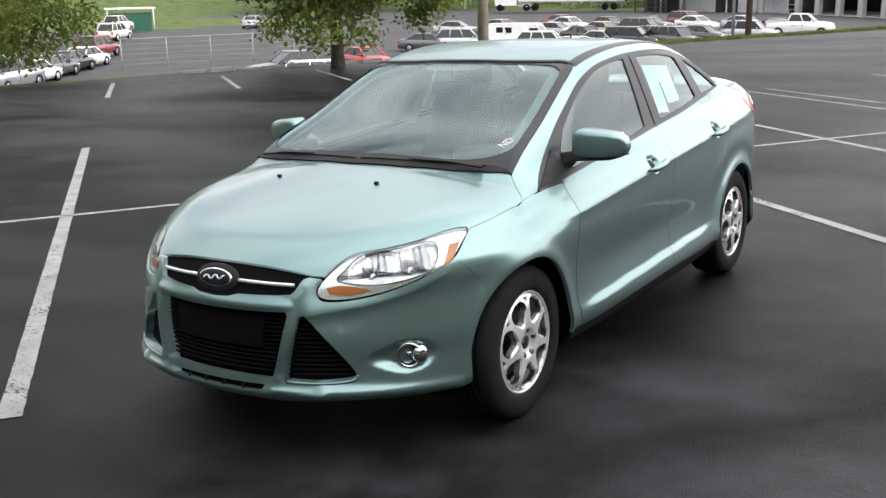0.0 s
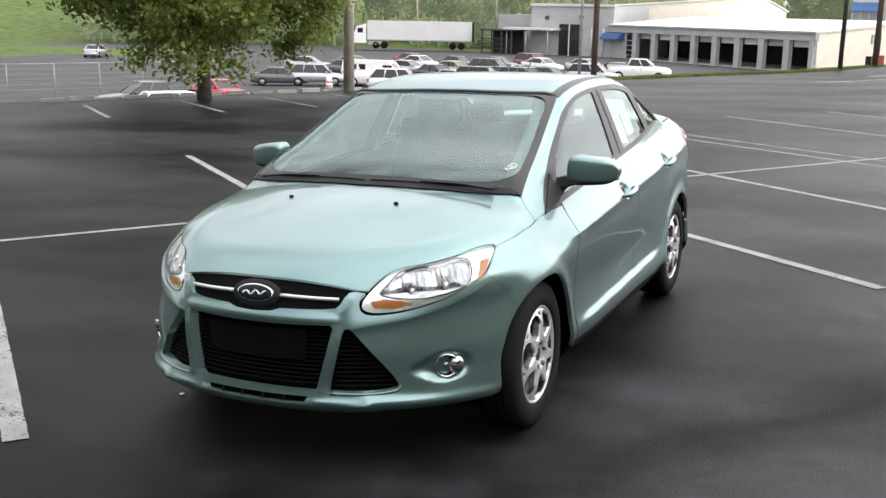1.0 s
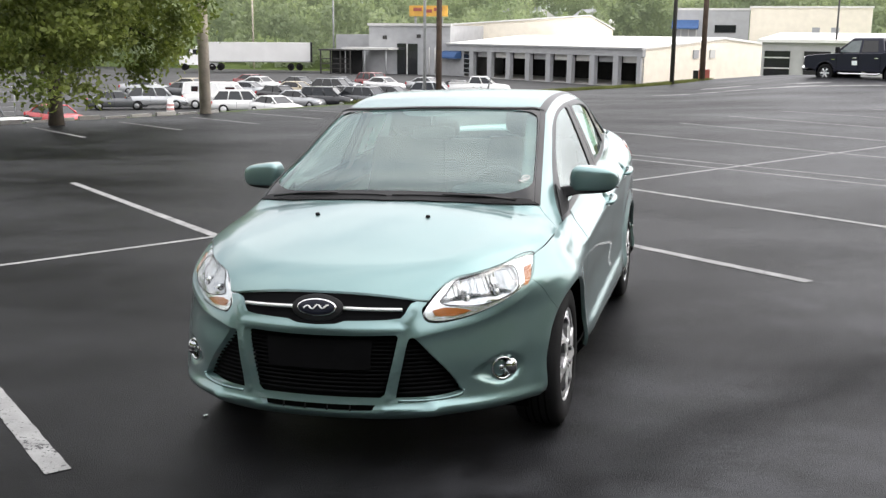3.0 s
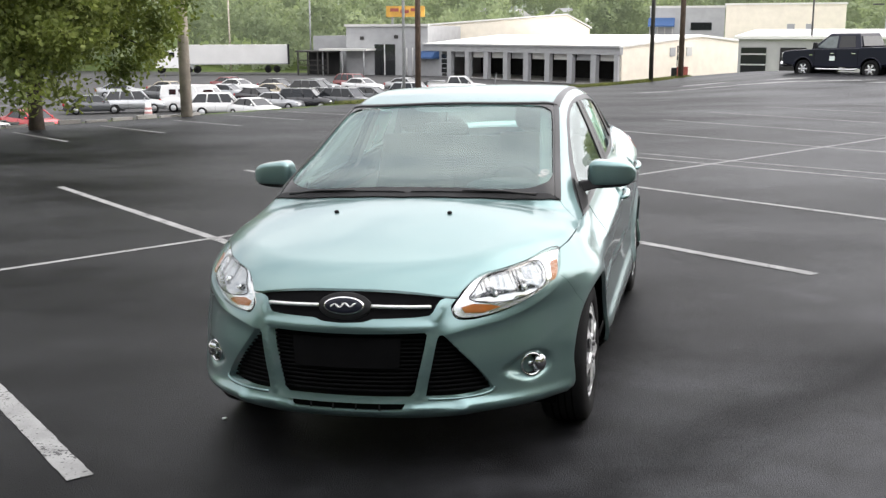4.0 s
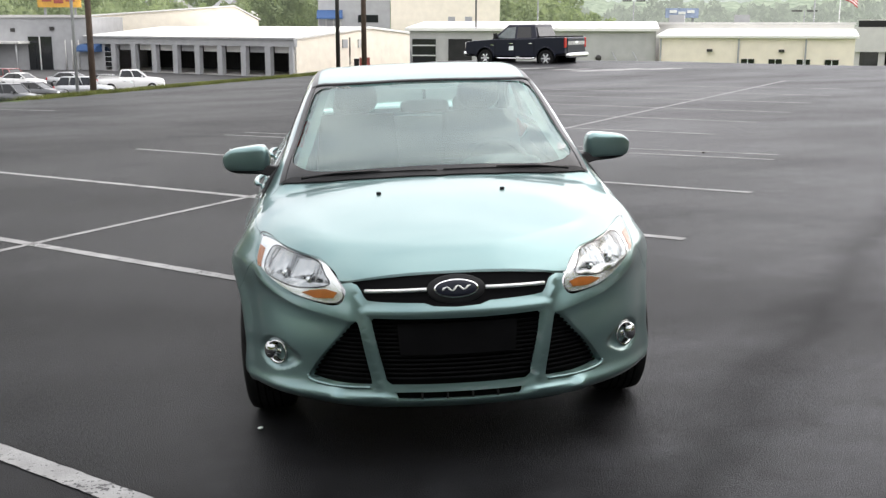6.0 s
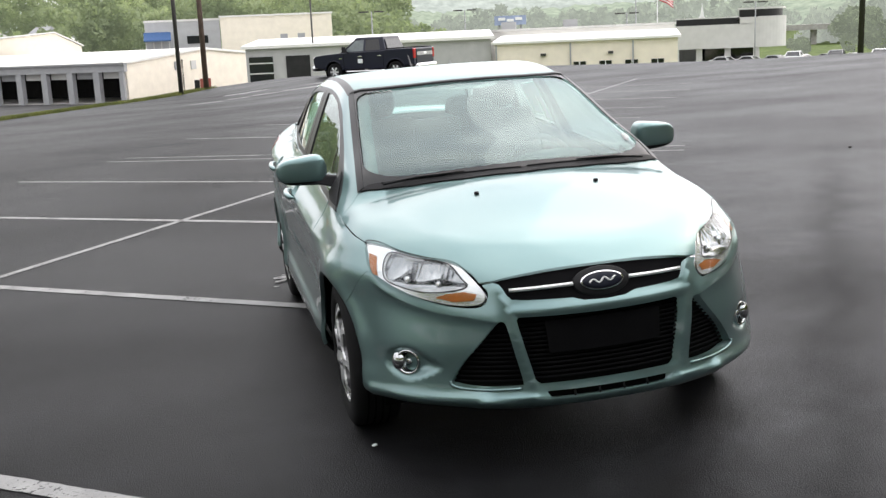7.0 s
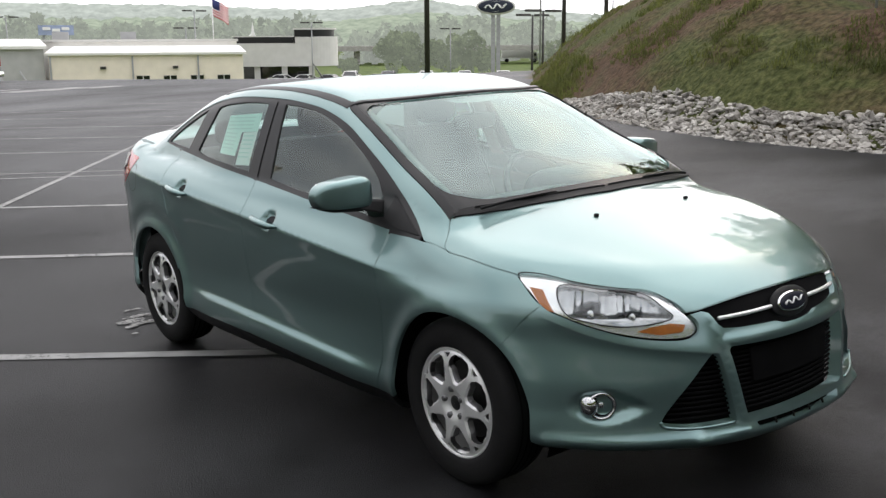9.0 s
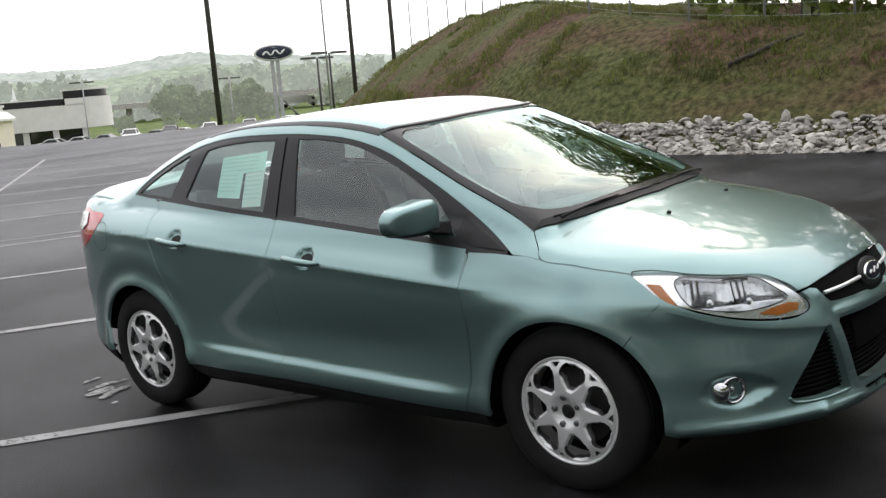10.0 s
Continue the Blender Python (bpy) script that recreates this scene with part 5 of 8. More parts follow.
# mirrors
def mirror(s):
    c = Vector((s * .897, -.645, 1.038))

    def shell(lo, hi, k):
        """A slice of a boxy rounded wedge, flat below, tapering outwards."""
        rows = []
        for i in range(17):
            t = math.sin(-math.pi / 2 + math.pi * i / 16)
            w = max((1 - abs(t) ** (6 if t < 0 else 4)) ** .5, .12)
            ring = []
            for j in range(36):
                a = 2 * math.pi * j / 36
                ca, sa = math.cos(a), math.sin(a)
                y = (-.085 + .018 * (t > 0) * t if ca < 0 else .036) * abs(ca) ** .34 * (.35 + .65 * w)
                z = (.068 - .014 * t if sa > 0 else -.066 + .006 * t) * abs(sa) ** .40 * w
                ring.append(c + Vector((s * .118 * t, y + .020 * t, min(hi, max(lo, z)))) * k)
            rows.append(ring)
        return fix(loft(nbm(), rows))
    mir = part("door_mirror", shell(-.046, .2, 1.0), GREEN, saloon, "green door mirror with a black base")
    part("mirror_base", shell(-.2, -.040, .985), BLACKPLASTIC, mir)
    part("mirror_glass", fix(box(nbm(), (.17, .006, .095), (c.x, c.y + .030, c.z - .042))), CHROME, mir)
    part("mirror_arm", fix(loft(nbm(), [[Vector((s * x, -.68 + dy * k, z + dz * k)) for dy, dz in ((-.09, -.028), (.05, -.028), (.05, .03), (-.07, .036))] for x, z, k in ((.72, .972, 1.0), (.78, .985, .8), (.86, 1.000, .6))])), BLACKPLASTIC, mir, smooth=False, bevel=.008)
    tri = [(-1.05, .903), (-.86, 1.005), (-.80, 1.035), (-.80, .945), (-.88, .918)]
    panel("mirror_patch", tri, from_side, BLACKPLASTIC, mir, "black corner patch", grid=.03, gap=.003, depth=.004, lift=.001, flip=s < 0)


for s in (1, -1):
    mirror(s)

# door handles
for (nm, side), door in doors.items():
    y0, y1, z0, z1 = (-.105, .125, .845, .868) if nm == "front_door" else (.825, 1.055, .907, .932)
    pts = []
    for k in range(11):
        t = k / 10
        p = from_side(np.array([[y0 + (y1 - y0) * t, z0 + (z1 - z0) * t - .002]]))[0]
        pts.append(Vector((side * (p[0] + .004 + .030 * (4 * t * (1 - t)) ** .5), p[1], p[2])))
    rad = [.006, .012, .015, .016, .016, .016, .016, .016, .015, .012, .006]
    bm = rod(nbm(), pts, rad, 10)
    part("handle", bm, GREEN, door, "body-coloured pull handle")

    # black half-oval puts the shade of the finger dish into colour
    hy, hz = (.01, .856) if nm == "front_door" else (.945, .921)
    cup = [(hy - .012 + .038 * math.cos(t), hz + .006 + .034 * math.sin(t)) for t in (math.pi * k / 16 for k in range(17))]
    panel("handle_cup", cup, from_side, BLACKPLASTIC, door, "black insert for the shade in the handle dish", grid=.012, gap=0, depth=0, lift=-.021, flip=side < 0)
for s in (1, -1):
    panel("pillar_gap", [(.262, 1.025), (.270, 1.025), (.296, 1.372), (.288, 1.372)], from_side, DARK, saloon, "dark gap between the window frames", grid=.03, gap=0, depth=0, lift=-.0025, flip=s < 0)

# bonnet details
for s in (1, -1):
    p = from_top(np.array([[.262 * s, -1.458]]))[0]
    part("washer_nozzle", blob(nbm(), tuple(p + [0, 0, .004]), (.022, .018, .014), 2.4, 10, 6), BLACKPLASTIC, saloon)


cowl_top = bend([0, .25, .48, .64], [-1.235, -1.212, -1.165, -1.115])


def wiper(x0, x1):
    """A blade parked along the scuttle, on its sprung arm."""
    pts = []
    for k in range(13):
        x = x0 + (x1 - x0) * k / 12
        p = from_top(np.array([[x, float(cowl_top(abs(x))) - .016]]))[0]
        pts.append(Vector(p) + Vector((0, -.002, .008)))
    w = part("wiper", rod(nbm(), pts, .0045, 6), BLACKTRIM, saloon, "black wiper blade")
    part("wiper_arm", rod(nbm(), [pts[0] + Vector((.0, -.035, -.002)), pts[3] + Vector((0, -.016, .008)), pts[7] + Vector((0, 0, .006))], [.007, .005, .0035], 6), BLACKTRIM, w)


wiper(-.60, .0)
wiper(.60, .03)
cowl_half = [(0, -1.285), (.25, -1.263), (.48, -1.213), (.63, -1.158), (.69, -1.125), (.655, -1.118), (.48, -1.180), (.25, -1.228), (0, -1.248)]
panel("cowl", cowl_half + [(-x, y) for x, y in cowl_half[::-1][1:-1]], from_top, BLACKPLASTIC, saloon, "black plastic scuttle", grid=.03, gap=0, depth=.006, lift=.0065)
part("aerial", rod(nbm(), [(0, .86, 1.42), (0, .88, 1.445), (.0, .975, 1.525)], [.014, .006, .003], 8), BLACKTRIM, saloon)


# -- the cabin --
def seat(x, y, rear=False):
    st = part("seat", blob(nbm(), (x, y, .56), (.52 if not rear else 1.25, .54, .20), 3.2), SEATCLOTH, saloon, "grey cloth seat")
    w = .50 if not rear else 1.22
    rows = []
    for t in (0, .12, .35, .6, .85, 1.0):
        ww = w * (1 - .22 * max(0, t - .35))
        cy, cz = y + .23 + .20 * t, .60 + (.50 if rear else .58) * t
        th = .10 * (1 - .35 * t)
        rows.append([(x + ww / 2 * math.copysign(abs(math.cos(a)) ** .55, math.cos(a)), cy + th * math.copysign(abs(math.sin(a)) ** .6, math.sin(a)), cz) for a in (2 * math.pi * k / 20 for k in range(20))])
    part("backrest", fix(loft(nbm(), rows)), SEATCLOTH, st)
    for hx in ((x,) if not rear else (x - .40, x + .40)):
        part("headrest", blob(nbm(), (hx, y + .455, 1.17 if rear else 1.275), (.25, .12, .14 if rear else .18), 3), SEATCLOTH, st)
        part("headrest_post", rod(nbm(), [(hx - .05, y + .44, 1.04 if rear else 1.12), (hx - .05, y + .45, 1.14 if rear else 1.22)], .006, 6), STEEL, st)


for x in (-.36, .36):
    seat(x, -.12)
seat(0, .74, True)
rows = []
for x in np.linspace(-.70, .70, 15):
    e = 1 - .05 * (x / .7) ** 2
    rows.append([(x, -1.10 + .12 * (x / .7) ** 2, .90), (x, -.98, .955 * e), (x, -.78, .965 * e), (x, -.66, .94 * e), (x, -.60, .86), (x, -.62, .60), (x, -1.05, .60)])
dash = part("dashboard", fix(loft(nbm(), rows)), DASH, saloon, "dark grey dashboard")
part("instrument_hood", blob(nbm(), (.36, -.68, .97), (.40, .22, .10), 2.6), DASH, dash)
wheel_c = Vector((.36, -.47, .90))
tilt_m = Matrix.Rotation(radians(62), 3, "X")
ring = [wheel_c + tilt_m @ Vector((.185 * math.cos(a), .185 * math.sin(a), 0)) for a in (2 * math.pi * k / 36 for k in range(37))]
sw = part("steering_wheel", rod(nbm(), ring, .016, 8, caps=False), DASH, saloon)
part("steering_hub", blob(nbm(), tuple(wheel_c), (.15, .08, .13), 2.6), DASH, sw)
for a in (200, 340, 270):
    part("steering_spoke", rod(nbm(), [wheel_c, wheel_c + tilt_m @ Vector((.18 * math.cos(radians(a)), .18 * math.sin(radians(a)), 0))], .013, 6), DASH, sw)
rv = part("rear_view_mirror", blob(nbm(), (0, -.44, 1.255), (.25, .035, .075), 4), DASH, saloon)
part("mirror_stem", rod(nbm(), [(0, -.44, 1.28), (0, -.40, 1.37)], .008, 6), DASH, rv)
part("parcel_shelf", fix(box(nbm(), (1.18, .50, .03), (0, 1.42, 1.02))), DASH, saloon)
part("headlining", panel_mesh("headlining", [(x * .93, y) for x, y in [(.56, -.20), (.56, .95), (0, 1.0), (-.56, .95), (-.56, -.20), (0, -.33)]], from_top, grid=.08, gap=0, depth=0, lift=-.035), BEIGE, saloon)
for s in (1, -1):
    both_o = [(-.80, .60), (-.80, .88), (.22, .95), (1.10, 1.0), (.95, .60)]
    panel("door_lining", both_o, from_side, BEIGE, saloon, "pale door lining", grid=.06, gap=0, depth=0, lift=-.10, flip=s < 0)
    panel("pillar_lining", [(.235, 1.0), (.345, 1.0), (.345, 1.37), (.235, 1.37)], from_side, BEIGE, saloon, grid=.05, gap=0, depth=0, lift=-.035, flip=s < 0)

# price sheets inside the rear door glass
for s in (1, -1):
    sheet = [(.74, 1.300), (.42, 1.322), (.41, 1.235), (.56, 1.225), (.56, 1.110), (.735, 1.115)]
    price = panel("price_sheet", sheet, from_side, PAPER, saloon, "pale green printed price sheet behind the glass", grid=.05, gap=0, depth=0, lift=-.018, flip=s < 0)
    panel("info_sheet", [(.545, 1.225), (.415, 1.235), (.405, 1.075), (.535, 1.07)], from_side, PAPERWHITE, price, "white printed sheet", grid=.05, gap=0, depth=0, lift=-.020, flip=s < 0)
    for k in range(9):
        z = 1.285 - .018 * k
        panel("print_line", [(.725, z), (.725 - (.26 if k < 4 else .13), z + (.012 if k < 4 else 0)), (.725 - (.26 if k < 4 else .13), z + (.018 if k < 4 else .006)), (.725, z + .006)], from_side, PRINT, price, grid=.1, gap=0, depth=0, lift=-.014, flip=s < 0)
    for k in range(6):
        z = 1.205 - .02 * k
        panel("print_line", [(.530, z), (.425, z + .005), (.425, z + .011), (.530, z + .006)], from_side, PRINT, price, grid=.1, gap=0, depth=0, lift=-.015, flip=s < 0)

# ---- bank: soil and grass behind a bed of broken stone ----
def bank_point(y, d):
    """A place on the bank: y along its foot, d up the slope, in plan."""
    h = float(bank_top(y))
    x0 = float(toe_x(y))
    run = h * 1.25 + .01
    u = min(1.0, d / run)
    z = lot_z(x0, y) + h * (1.25 * u - .25 * u ** 3) - .12 * bump(d - .45, .4) - .03 * max(0, d - run)
    return Vector((x0 + d, y - .35 * d * step(6, 14, np.float64(y)), z))


def make_bank():
    ys, ds = np.concatenate([np.arange(-30, 36.5, .22)]), np.concatenate([np.linspace(0, 2, 12), np.linspace(2.3, 12, 36), np.linspace(13, 40, 10)])
    verts = []
    for y in ys:
        for d in ds:
            p = bank_point(y, d)
            r = noise.noise((p.x * .55, p.y * .55, 1)) * .16 + noise.noise((p.x * 1.7, p.y * 1.7, 4)) * .05 + noise.noise((p.x * 5, p.y * 5, 7)) * .012
            p.z += r * min(1, d / 1.2) + (.02 if d > 0 else -.03)
            verts.append(p)
    n = len(ds)
    faces = [(i * n + j, i * n + j + 1, (i + 1) * n + j + 1, (i + 1) * n + j) for i in range(len(ys) - 1) for j in range(n - 1)]
    me = mesh_from("bank", verts, faces)
    ob = part("bank", me, BANK_SOIL)
    tagged(ob, "rough grassy bank with patches of bare red soil", "bank", kind="structure")
    return ob


def bank_material():
    m = mat("grass and red soil", (0.06, 0.08, 0.02), 0.95, spec=0.1)
    n, l = m.node_tree.nodes, m.node_tree.links
    p, co = n["Principled BSDF"], n.new("ShaderNodeTexCoord")
    mp = n.new("ShaderNodeMapping")
    mp.inputs["Scale"].default_value = (1.1, .42, 1.3)
    l.new(co.outputs["Object"], mp.inputs["Vector"])
    big, fine = n.new("ShaderNodeTexNoise"), n.new("ShaderNodeTexNoise")
    big.inputs["Scale"].default_value, big.inputs["Detail"].default_value, big.inputs["Roughness"].default_value = .42, 7, .62
    fine.inputs["Scale"].default_value, fine.inputs["Detail"].default_value = 9, 6
    l.new(mp.outputs["Vector"], big.inputs["Vector"])
    l.new(co.outputs["Object"], fine.inputs["Vector"])
    g, s, mx, rp = n.new("ShaderNodeValToRGB"), n.new("ShaderNodeValToRGB"), n.new("ShaderNodeMixRGB"), n.new("ShaderNodeValToRGB")
    for ramp, c0, c1 in ((g, (.036, .045, .015), (.115, .125, .048)), (s, (.050, .032, .021), (.14, .092, .060))):
        ramp.color_ramp.elements[0].position, ramp.color_ramp.elements[1].position = .32, .70
        ramp.color_ramp.elements[0].color, ramp.color_ramp.elements[1].color = (*c0, 1), (*c1, 1)
        l.new(fine.outputs["Fac"], ramp.inputs["Fac"])
    rp.color_ramp.elements[0].position, rp.color_ramp.elements[1].position = .42, .56
    l.new(big.outputs["Fac"], rp.inputs["Fac"])
    l.new(rp.outputs["Color"], mx.inputs["Fac"])
    l.new(g.outputs["Color"], mx.inputs["Color1"])
    l.new(s.outputs["Color"], mx.inputs["Color2"])
    l.new(mx.outputs["Color"], p.inputs["Base Color"])
    bp = n.new("ShaderNodeBump")
    bp.inputs["Distance"].default_value = .08
    l.new(fine.outputs["Fac"], bp.inputs["Height"])
    l.new(bp.outputs["Normal"], p.inputs["Normal"])
    return m


BANK_SOIL = bank_material()
make_bank()


def grass_tufts(name, spots, label, material, tall=(.03, .13), blades=9):
    rng = random.Random(5)
    verts, faces = [], []
    for p in spots:
        for _ in range(blades):
            a, h, w = rng.uniform(0, 6.28), rng.uniform(*tall), rng.uniform(.006, .014)
            o = Vector((rng.gauss(0, .07), rng.gauss(0, .07), -.02)) + p
            lean = Vector((math.cos(a), math.sin(a), 0)) * h * rng.uniform(.2, .8)
            s = Vector((-math.sin(a), math.cos(a), 0)) * w
            i = len(verts)
            verts += [o - s, o + s, o + lean * .4 + Vector((0, 0, h * .65)) + s * .8, o + lean * .4 + Vector((0, 0, h * .65)) - s * .8, o + lean + Vector((0, 0, h))]
            faces += [(i, i + 1, i + 2, i + 3), (i + 3, i + 2, i + 4)]
    return tagged(part(name, mesh_from(name, verts, faces), material), label, "grass", kind="stuff")


GRASSBLADE = mat("grass blades", (0.050, 0.062, 0.020), 0.7, color2=(0.135, 0.140, 0.058), scale=0.8, spec=0.2)
leafy(GRASSBLADE, .4)
rng = random.Random(11)
spots = []
while len(spots) < 9500:
    y = rng.uniform(-8, 33)
    d = rng.uniform(1.0, 11) if rng.random() < .8 else rng.uniform(.15 if y > 12.5 else 1.0, 3)
    p = bank_point(y, d)
    if noise.noise((p.x * .42, p.y * .30, 2)) + .35 * noise.noise((p.x * 1.5, p.y * 1.5, 5)) > .02 + (0.10 if rng.random() < .5 else 0):
        r = noise.noise((p.x * .55, p.y * .55, 1)) * .16 + noise.noise((p.x * 1.7, p.y * 1.7, 4)) * .07
        spots.append(p + Vector((0, 0, r * min(1, d / 1.2))))
grass_tufts("bank_grass", spots, "long uneven grass and weeds on the bank", GRASSBLADE)

rng = random.Random(12)
spots = []
for _ in range(420):
    y = rng.uniform(13.2, 20)
    spots.append(bank_point(y, rng.uniform(.0, 1.0)))
grass_tufts("weeds", spots, "tall weeds at the end of the bank", GRASSBLADE, (.06, .20), 12)

rng = random.Random(14)
spots = []
for _ in range(2600):
    y = rng.uniform(34, 68)
    x = float(left_edge(y)) - rng.uniform(-.25, 1.1)
    spots.append(Vector((x, y, float(terrain(np.float64(x), np.float64(y))))))
grass_tufts("verge_grass", spots, "rough olive grass along the lot's edge", GRASSBLADE, (.08, .20), 8)


# ---- broken stone at the foot of the bank ----
def stone_mesh(seed):
    r = random.Random(seed)
    bm = nbm()
    bmesh.ops.create_icosphere(bm, subdivisions=1, radius=.5)
    sx, sy, sz = r.uniform(.85, 1.35), r.uniform(.6, 1.0), r.uniform(.30, .55)
    for v in bm.verts:
        k = r.uniform(.72, 1.18)
        v.co = Vector((v.co.x * sx, v.co.y * sy, v.co.z * sz)) * k
    me = bpy.data.meshes.new("stone")
    bm.to_mesh(me)
    bm.free()
    me.materials.append(ROCK_STONE)
    return me


def stone_material():
    m = mat("pale broken limestone", (0.3, 0.29, 0.27), 0.85, bump_h=0.012, bump_s=14, spec=0.2)
    n, l = m.node_tree.nodes, m.node_tree.links
    inf, rp, mx, co, nz = (n.new("ShaderNode" + k) for k in ("ObjectInfo", "ValToRGB", "MixRGB", "TexCoord", "TexNoise"))
    rp.color_ramp.elements[0].color, rp.color_ramp.elements[1].color = (.27, .258, .24, 1), (.56, .54, .505, 1)
    isl, add = n.new("ShaderNodeNewGeometry"), n.new("ShaderNodeMath")
    add.operation = "FRACT"
    sm = n.new("ShaderNodeMath")
    l.new(inf.outputs["Random"], sm.inputs[0])
    l.new(isl.outputs["Random Per Island"], sm.inputs[1])
    l.new(sm.outputs[0], add.inputs[0])
    l.new(add.outputs[0], rp.inputs["Fac"])
    nz.inputs["Scale"].default_value, nz.inputs["Detail"].default_value = 3.5, 6
    l.new(co.outputs["Object"], nz.inputs["Vector"])
    mx.blend_type, mx.inputs["Fac"].default_value = "MULTIPLY", .7
    r2 = n.new("ShaderNodeValToRGB")
    r2.color_ramp.elements[0].position, r2.color_ramp.elements[1].position = .3, .62
    r2.color_ramp.elements[0].color, r2.color_ramp.elements[1].color = (.45, .42, .38, 1), (1.1, 1.1, 1.1, 1)
    l.new(nz.outputs["Fac"], r2.inputs["Fac"])
    l.new(rp.outputs["Color"], mx.inputs["Color1"])
    l.new(r2.outputs["Color"], mx.inputs["Color2"])
    l.new(mx.outputs["Color"], n["Principled BSDF"].inputs["Base Color"])
    return m


ROCK_STONE = stone_material()


ROCK_END = 13.0


def stone_bed():
    bed = thing("stone_bed", "pale broken limestone rubble along the foot of the bank", "stones")
    shapes = [stone_mesh(s) for s in range(14)]
    r = random.Random(3)
    near, rest_v, rest_f = [], [], []
    spots = []
    for _ in range(7600):
        y = r.uniform(-14, ROCK_END)
        wide = .34 * step(ROCK_END + .5, ROCK_END - 3.5, np.float64(y)) + .12 + .16 * bump(y - 7.4, 1.9)
        d = r.uniform(-.16, 1) * wide
        size = r.choice((.08, .09, .11, .12, .14, .18)) * r.uniform(.8, 1.15)
        p = bank_point(y, max(d, 0)) + Vector((min(d, 0), 0, size * r.uniform(.05, .30) + (.06 if d > .3 else 0) * r.random()))
        spots.append((p, size, Euler([r.uniform(0, 6.28) for _ in range(3)] if r.random() < .12 else (r.uniform(-.5, .5), r.uniform(-.5, .5), r.uniform(0, 6.28)))))
    spots.sort(key=lambda q: abs(q[0].y - 4.5))
    for k, (p, size, turn) in enumerate(spots):
        m = Matrix.LocRotScale(p, turn, (size,) * 3)
        if k < 300:
            ob = new("stone", shapes[k % 14])
            ob.parent, ob.matrix_basis = bed, m
        else:
            me = shapes[k % 14]
            i = len(rest_v)
            rest_v += [m @ v.co for v in me.vertices]
            rest_f += [tuple(i + q for q in f.vertices) for f in me.polygons]
    rest = part("rubble", mesh_from("rubble", rest_v, rest_f), ROCK_STONE, bed, smooth=False)
    rest["kind"] = "stuff"


stone_bed()
a, b = Vector((10.25, 3.08, 1.37)), Vector((10.72, 2.14, 1.72))
tagged(part("log", rod(nbm(), [a, a.lerp(b, .3) + Vector((.03, 0, .015)), a.lerp(b, .65) + Vector((0, .02, .02)), b], [.030, .036, .040, .030], 8), BARK), "thin dead branch lying on the bank", "branch")


def bank_fence():
    """Slim posts and wires along the crest."""
    f = thing("wire_fence", "tall wire fence on slim pale steel posts along the bank's crest", "fence")
    feet = []
    for k in range(19):
        y = -4.2 + 1.45 * k
        p = bank_point(y, float(bank_top(y)) * 1.25 + .35)
        feet.append(p)
        part("post", rod(nbm(), [p - Vector((0, 0, .2)), p + Vector((0, 0, 1.95))], .021, 8), POLEGREY, f)
    for hh in np.linspace(.12, 1.9, 11):
        part("wire", rod(nbm(), [p + Vector((0, 0, float(hh))) for p in feet], .012 if hh > 1.85 else .0035, 5), POLEGREY, f)


bank_fence()


# ---- trees ----
def leaf_quad(verts, faces, p, size, r):
    n = Vector((r.gauss(0, 1), r.gauss(0, 1), r.gauss(.6, .8))).normalized()
    u = n.orthogonal().normalized()
    a = r.uniform(0, 6.28)
    u = (u * math.cos(a) + n.cross(u) * math.sin(a)) * size
    w = n.cross(u) * .55
    i = len(verts)
    verts += [p - u, p + w - n * size * .2, p + u, p - w - n * size * .2]
    faces.append((i, i + 1, i + 2, i + 3))


def tree(name, label, base, height, crown_r, crown_z, seed, leaves=9000, stems=2, size=.16, squash=.8, droop=0.0):
    r = random.Random(seed)
    t = thing(name, label, "tree", Matrix.Translation(base))
    bm = nbm()
    tips = []
    for s in range(stems):
        a = 6.28 * s / stems + .7
        o = Vector((math.cos(a), math.sin(a), 0)) * (.28 if stems > 1 else 0)
        top = Vector((o.x * 2.6, o.y * 2.6, height * .62))
        mid = Vector((o.x * 1.6, o.y * 1.6, height * .30))
        rod(bm, [o - Vector((0, 0, .3)), o + Vector((0, 0, .4)), mid, top, top + Vector((0, 0, height * .2))], [.26, .20, .17, .09, .03], 10)
        for _ in range(13):
            h = r.uniform(.22, .85)
            p0 = o.lerp(top, h)
            a2 = r.uniform(0, 6.28)
            ln = crown_r * r.uniform(.55, .95)
            p1 = p0 + Vector((math.cos(a2), math.sin(a2), .25)) * ln * .5
            p2 = p0 + Vector((math.cos(a2), math.sin(a2), .22 - droop)) * ln
            rod(bm, [p0, p1, p2], [.06, .04, .012], 6)
            tips += [p1, p2, (p1 + p2) / 2]
    part("trunk", bm, BARK, t)
    clumps = []
    for _ in range(210):
        while True:
            v = Vector((r.uniform(-1, 1), r.uniform(-1, 1), r.uniform(-1, 1)))
            if .35 < v.length < 1:
                break
        k = 1 + .22 * noise.noise(v * 2.3 + Vector((seed, 0, 0)))
        clumps.append(Vector((v.x * crown_r * k, v.y * crown_r * k, crown_z + v.z * (height - crown_z) * squash * k - droop * crown_r * .5 * (v.x**2 + v.y**2))))
    clumps += tips
    verts, faces = [], []
    for _ in range(leaves):
        c = r.choice(clumps)
        p = c + Vector((r.gauss(0, 1), r.gauss(0, 1), r.gauss(0, .7))) * crown_r * .072
        leaf_quad(verts, faces, p, size * r.uniform(.6, 1.2), r)
    part("crown", mesh_from("crown", verts, faces), LEAF, t)
    return t


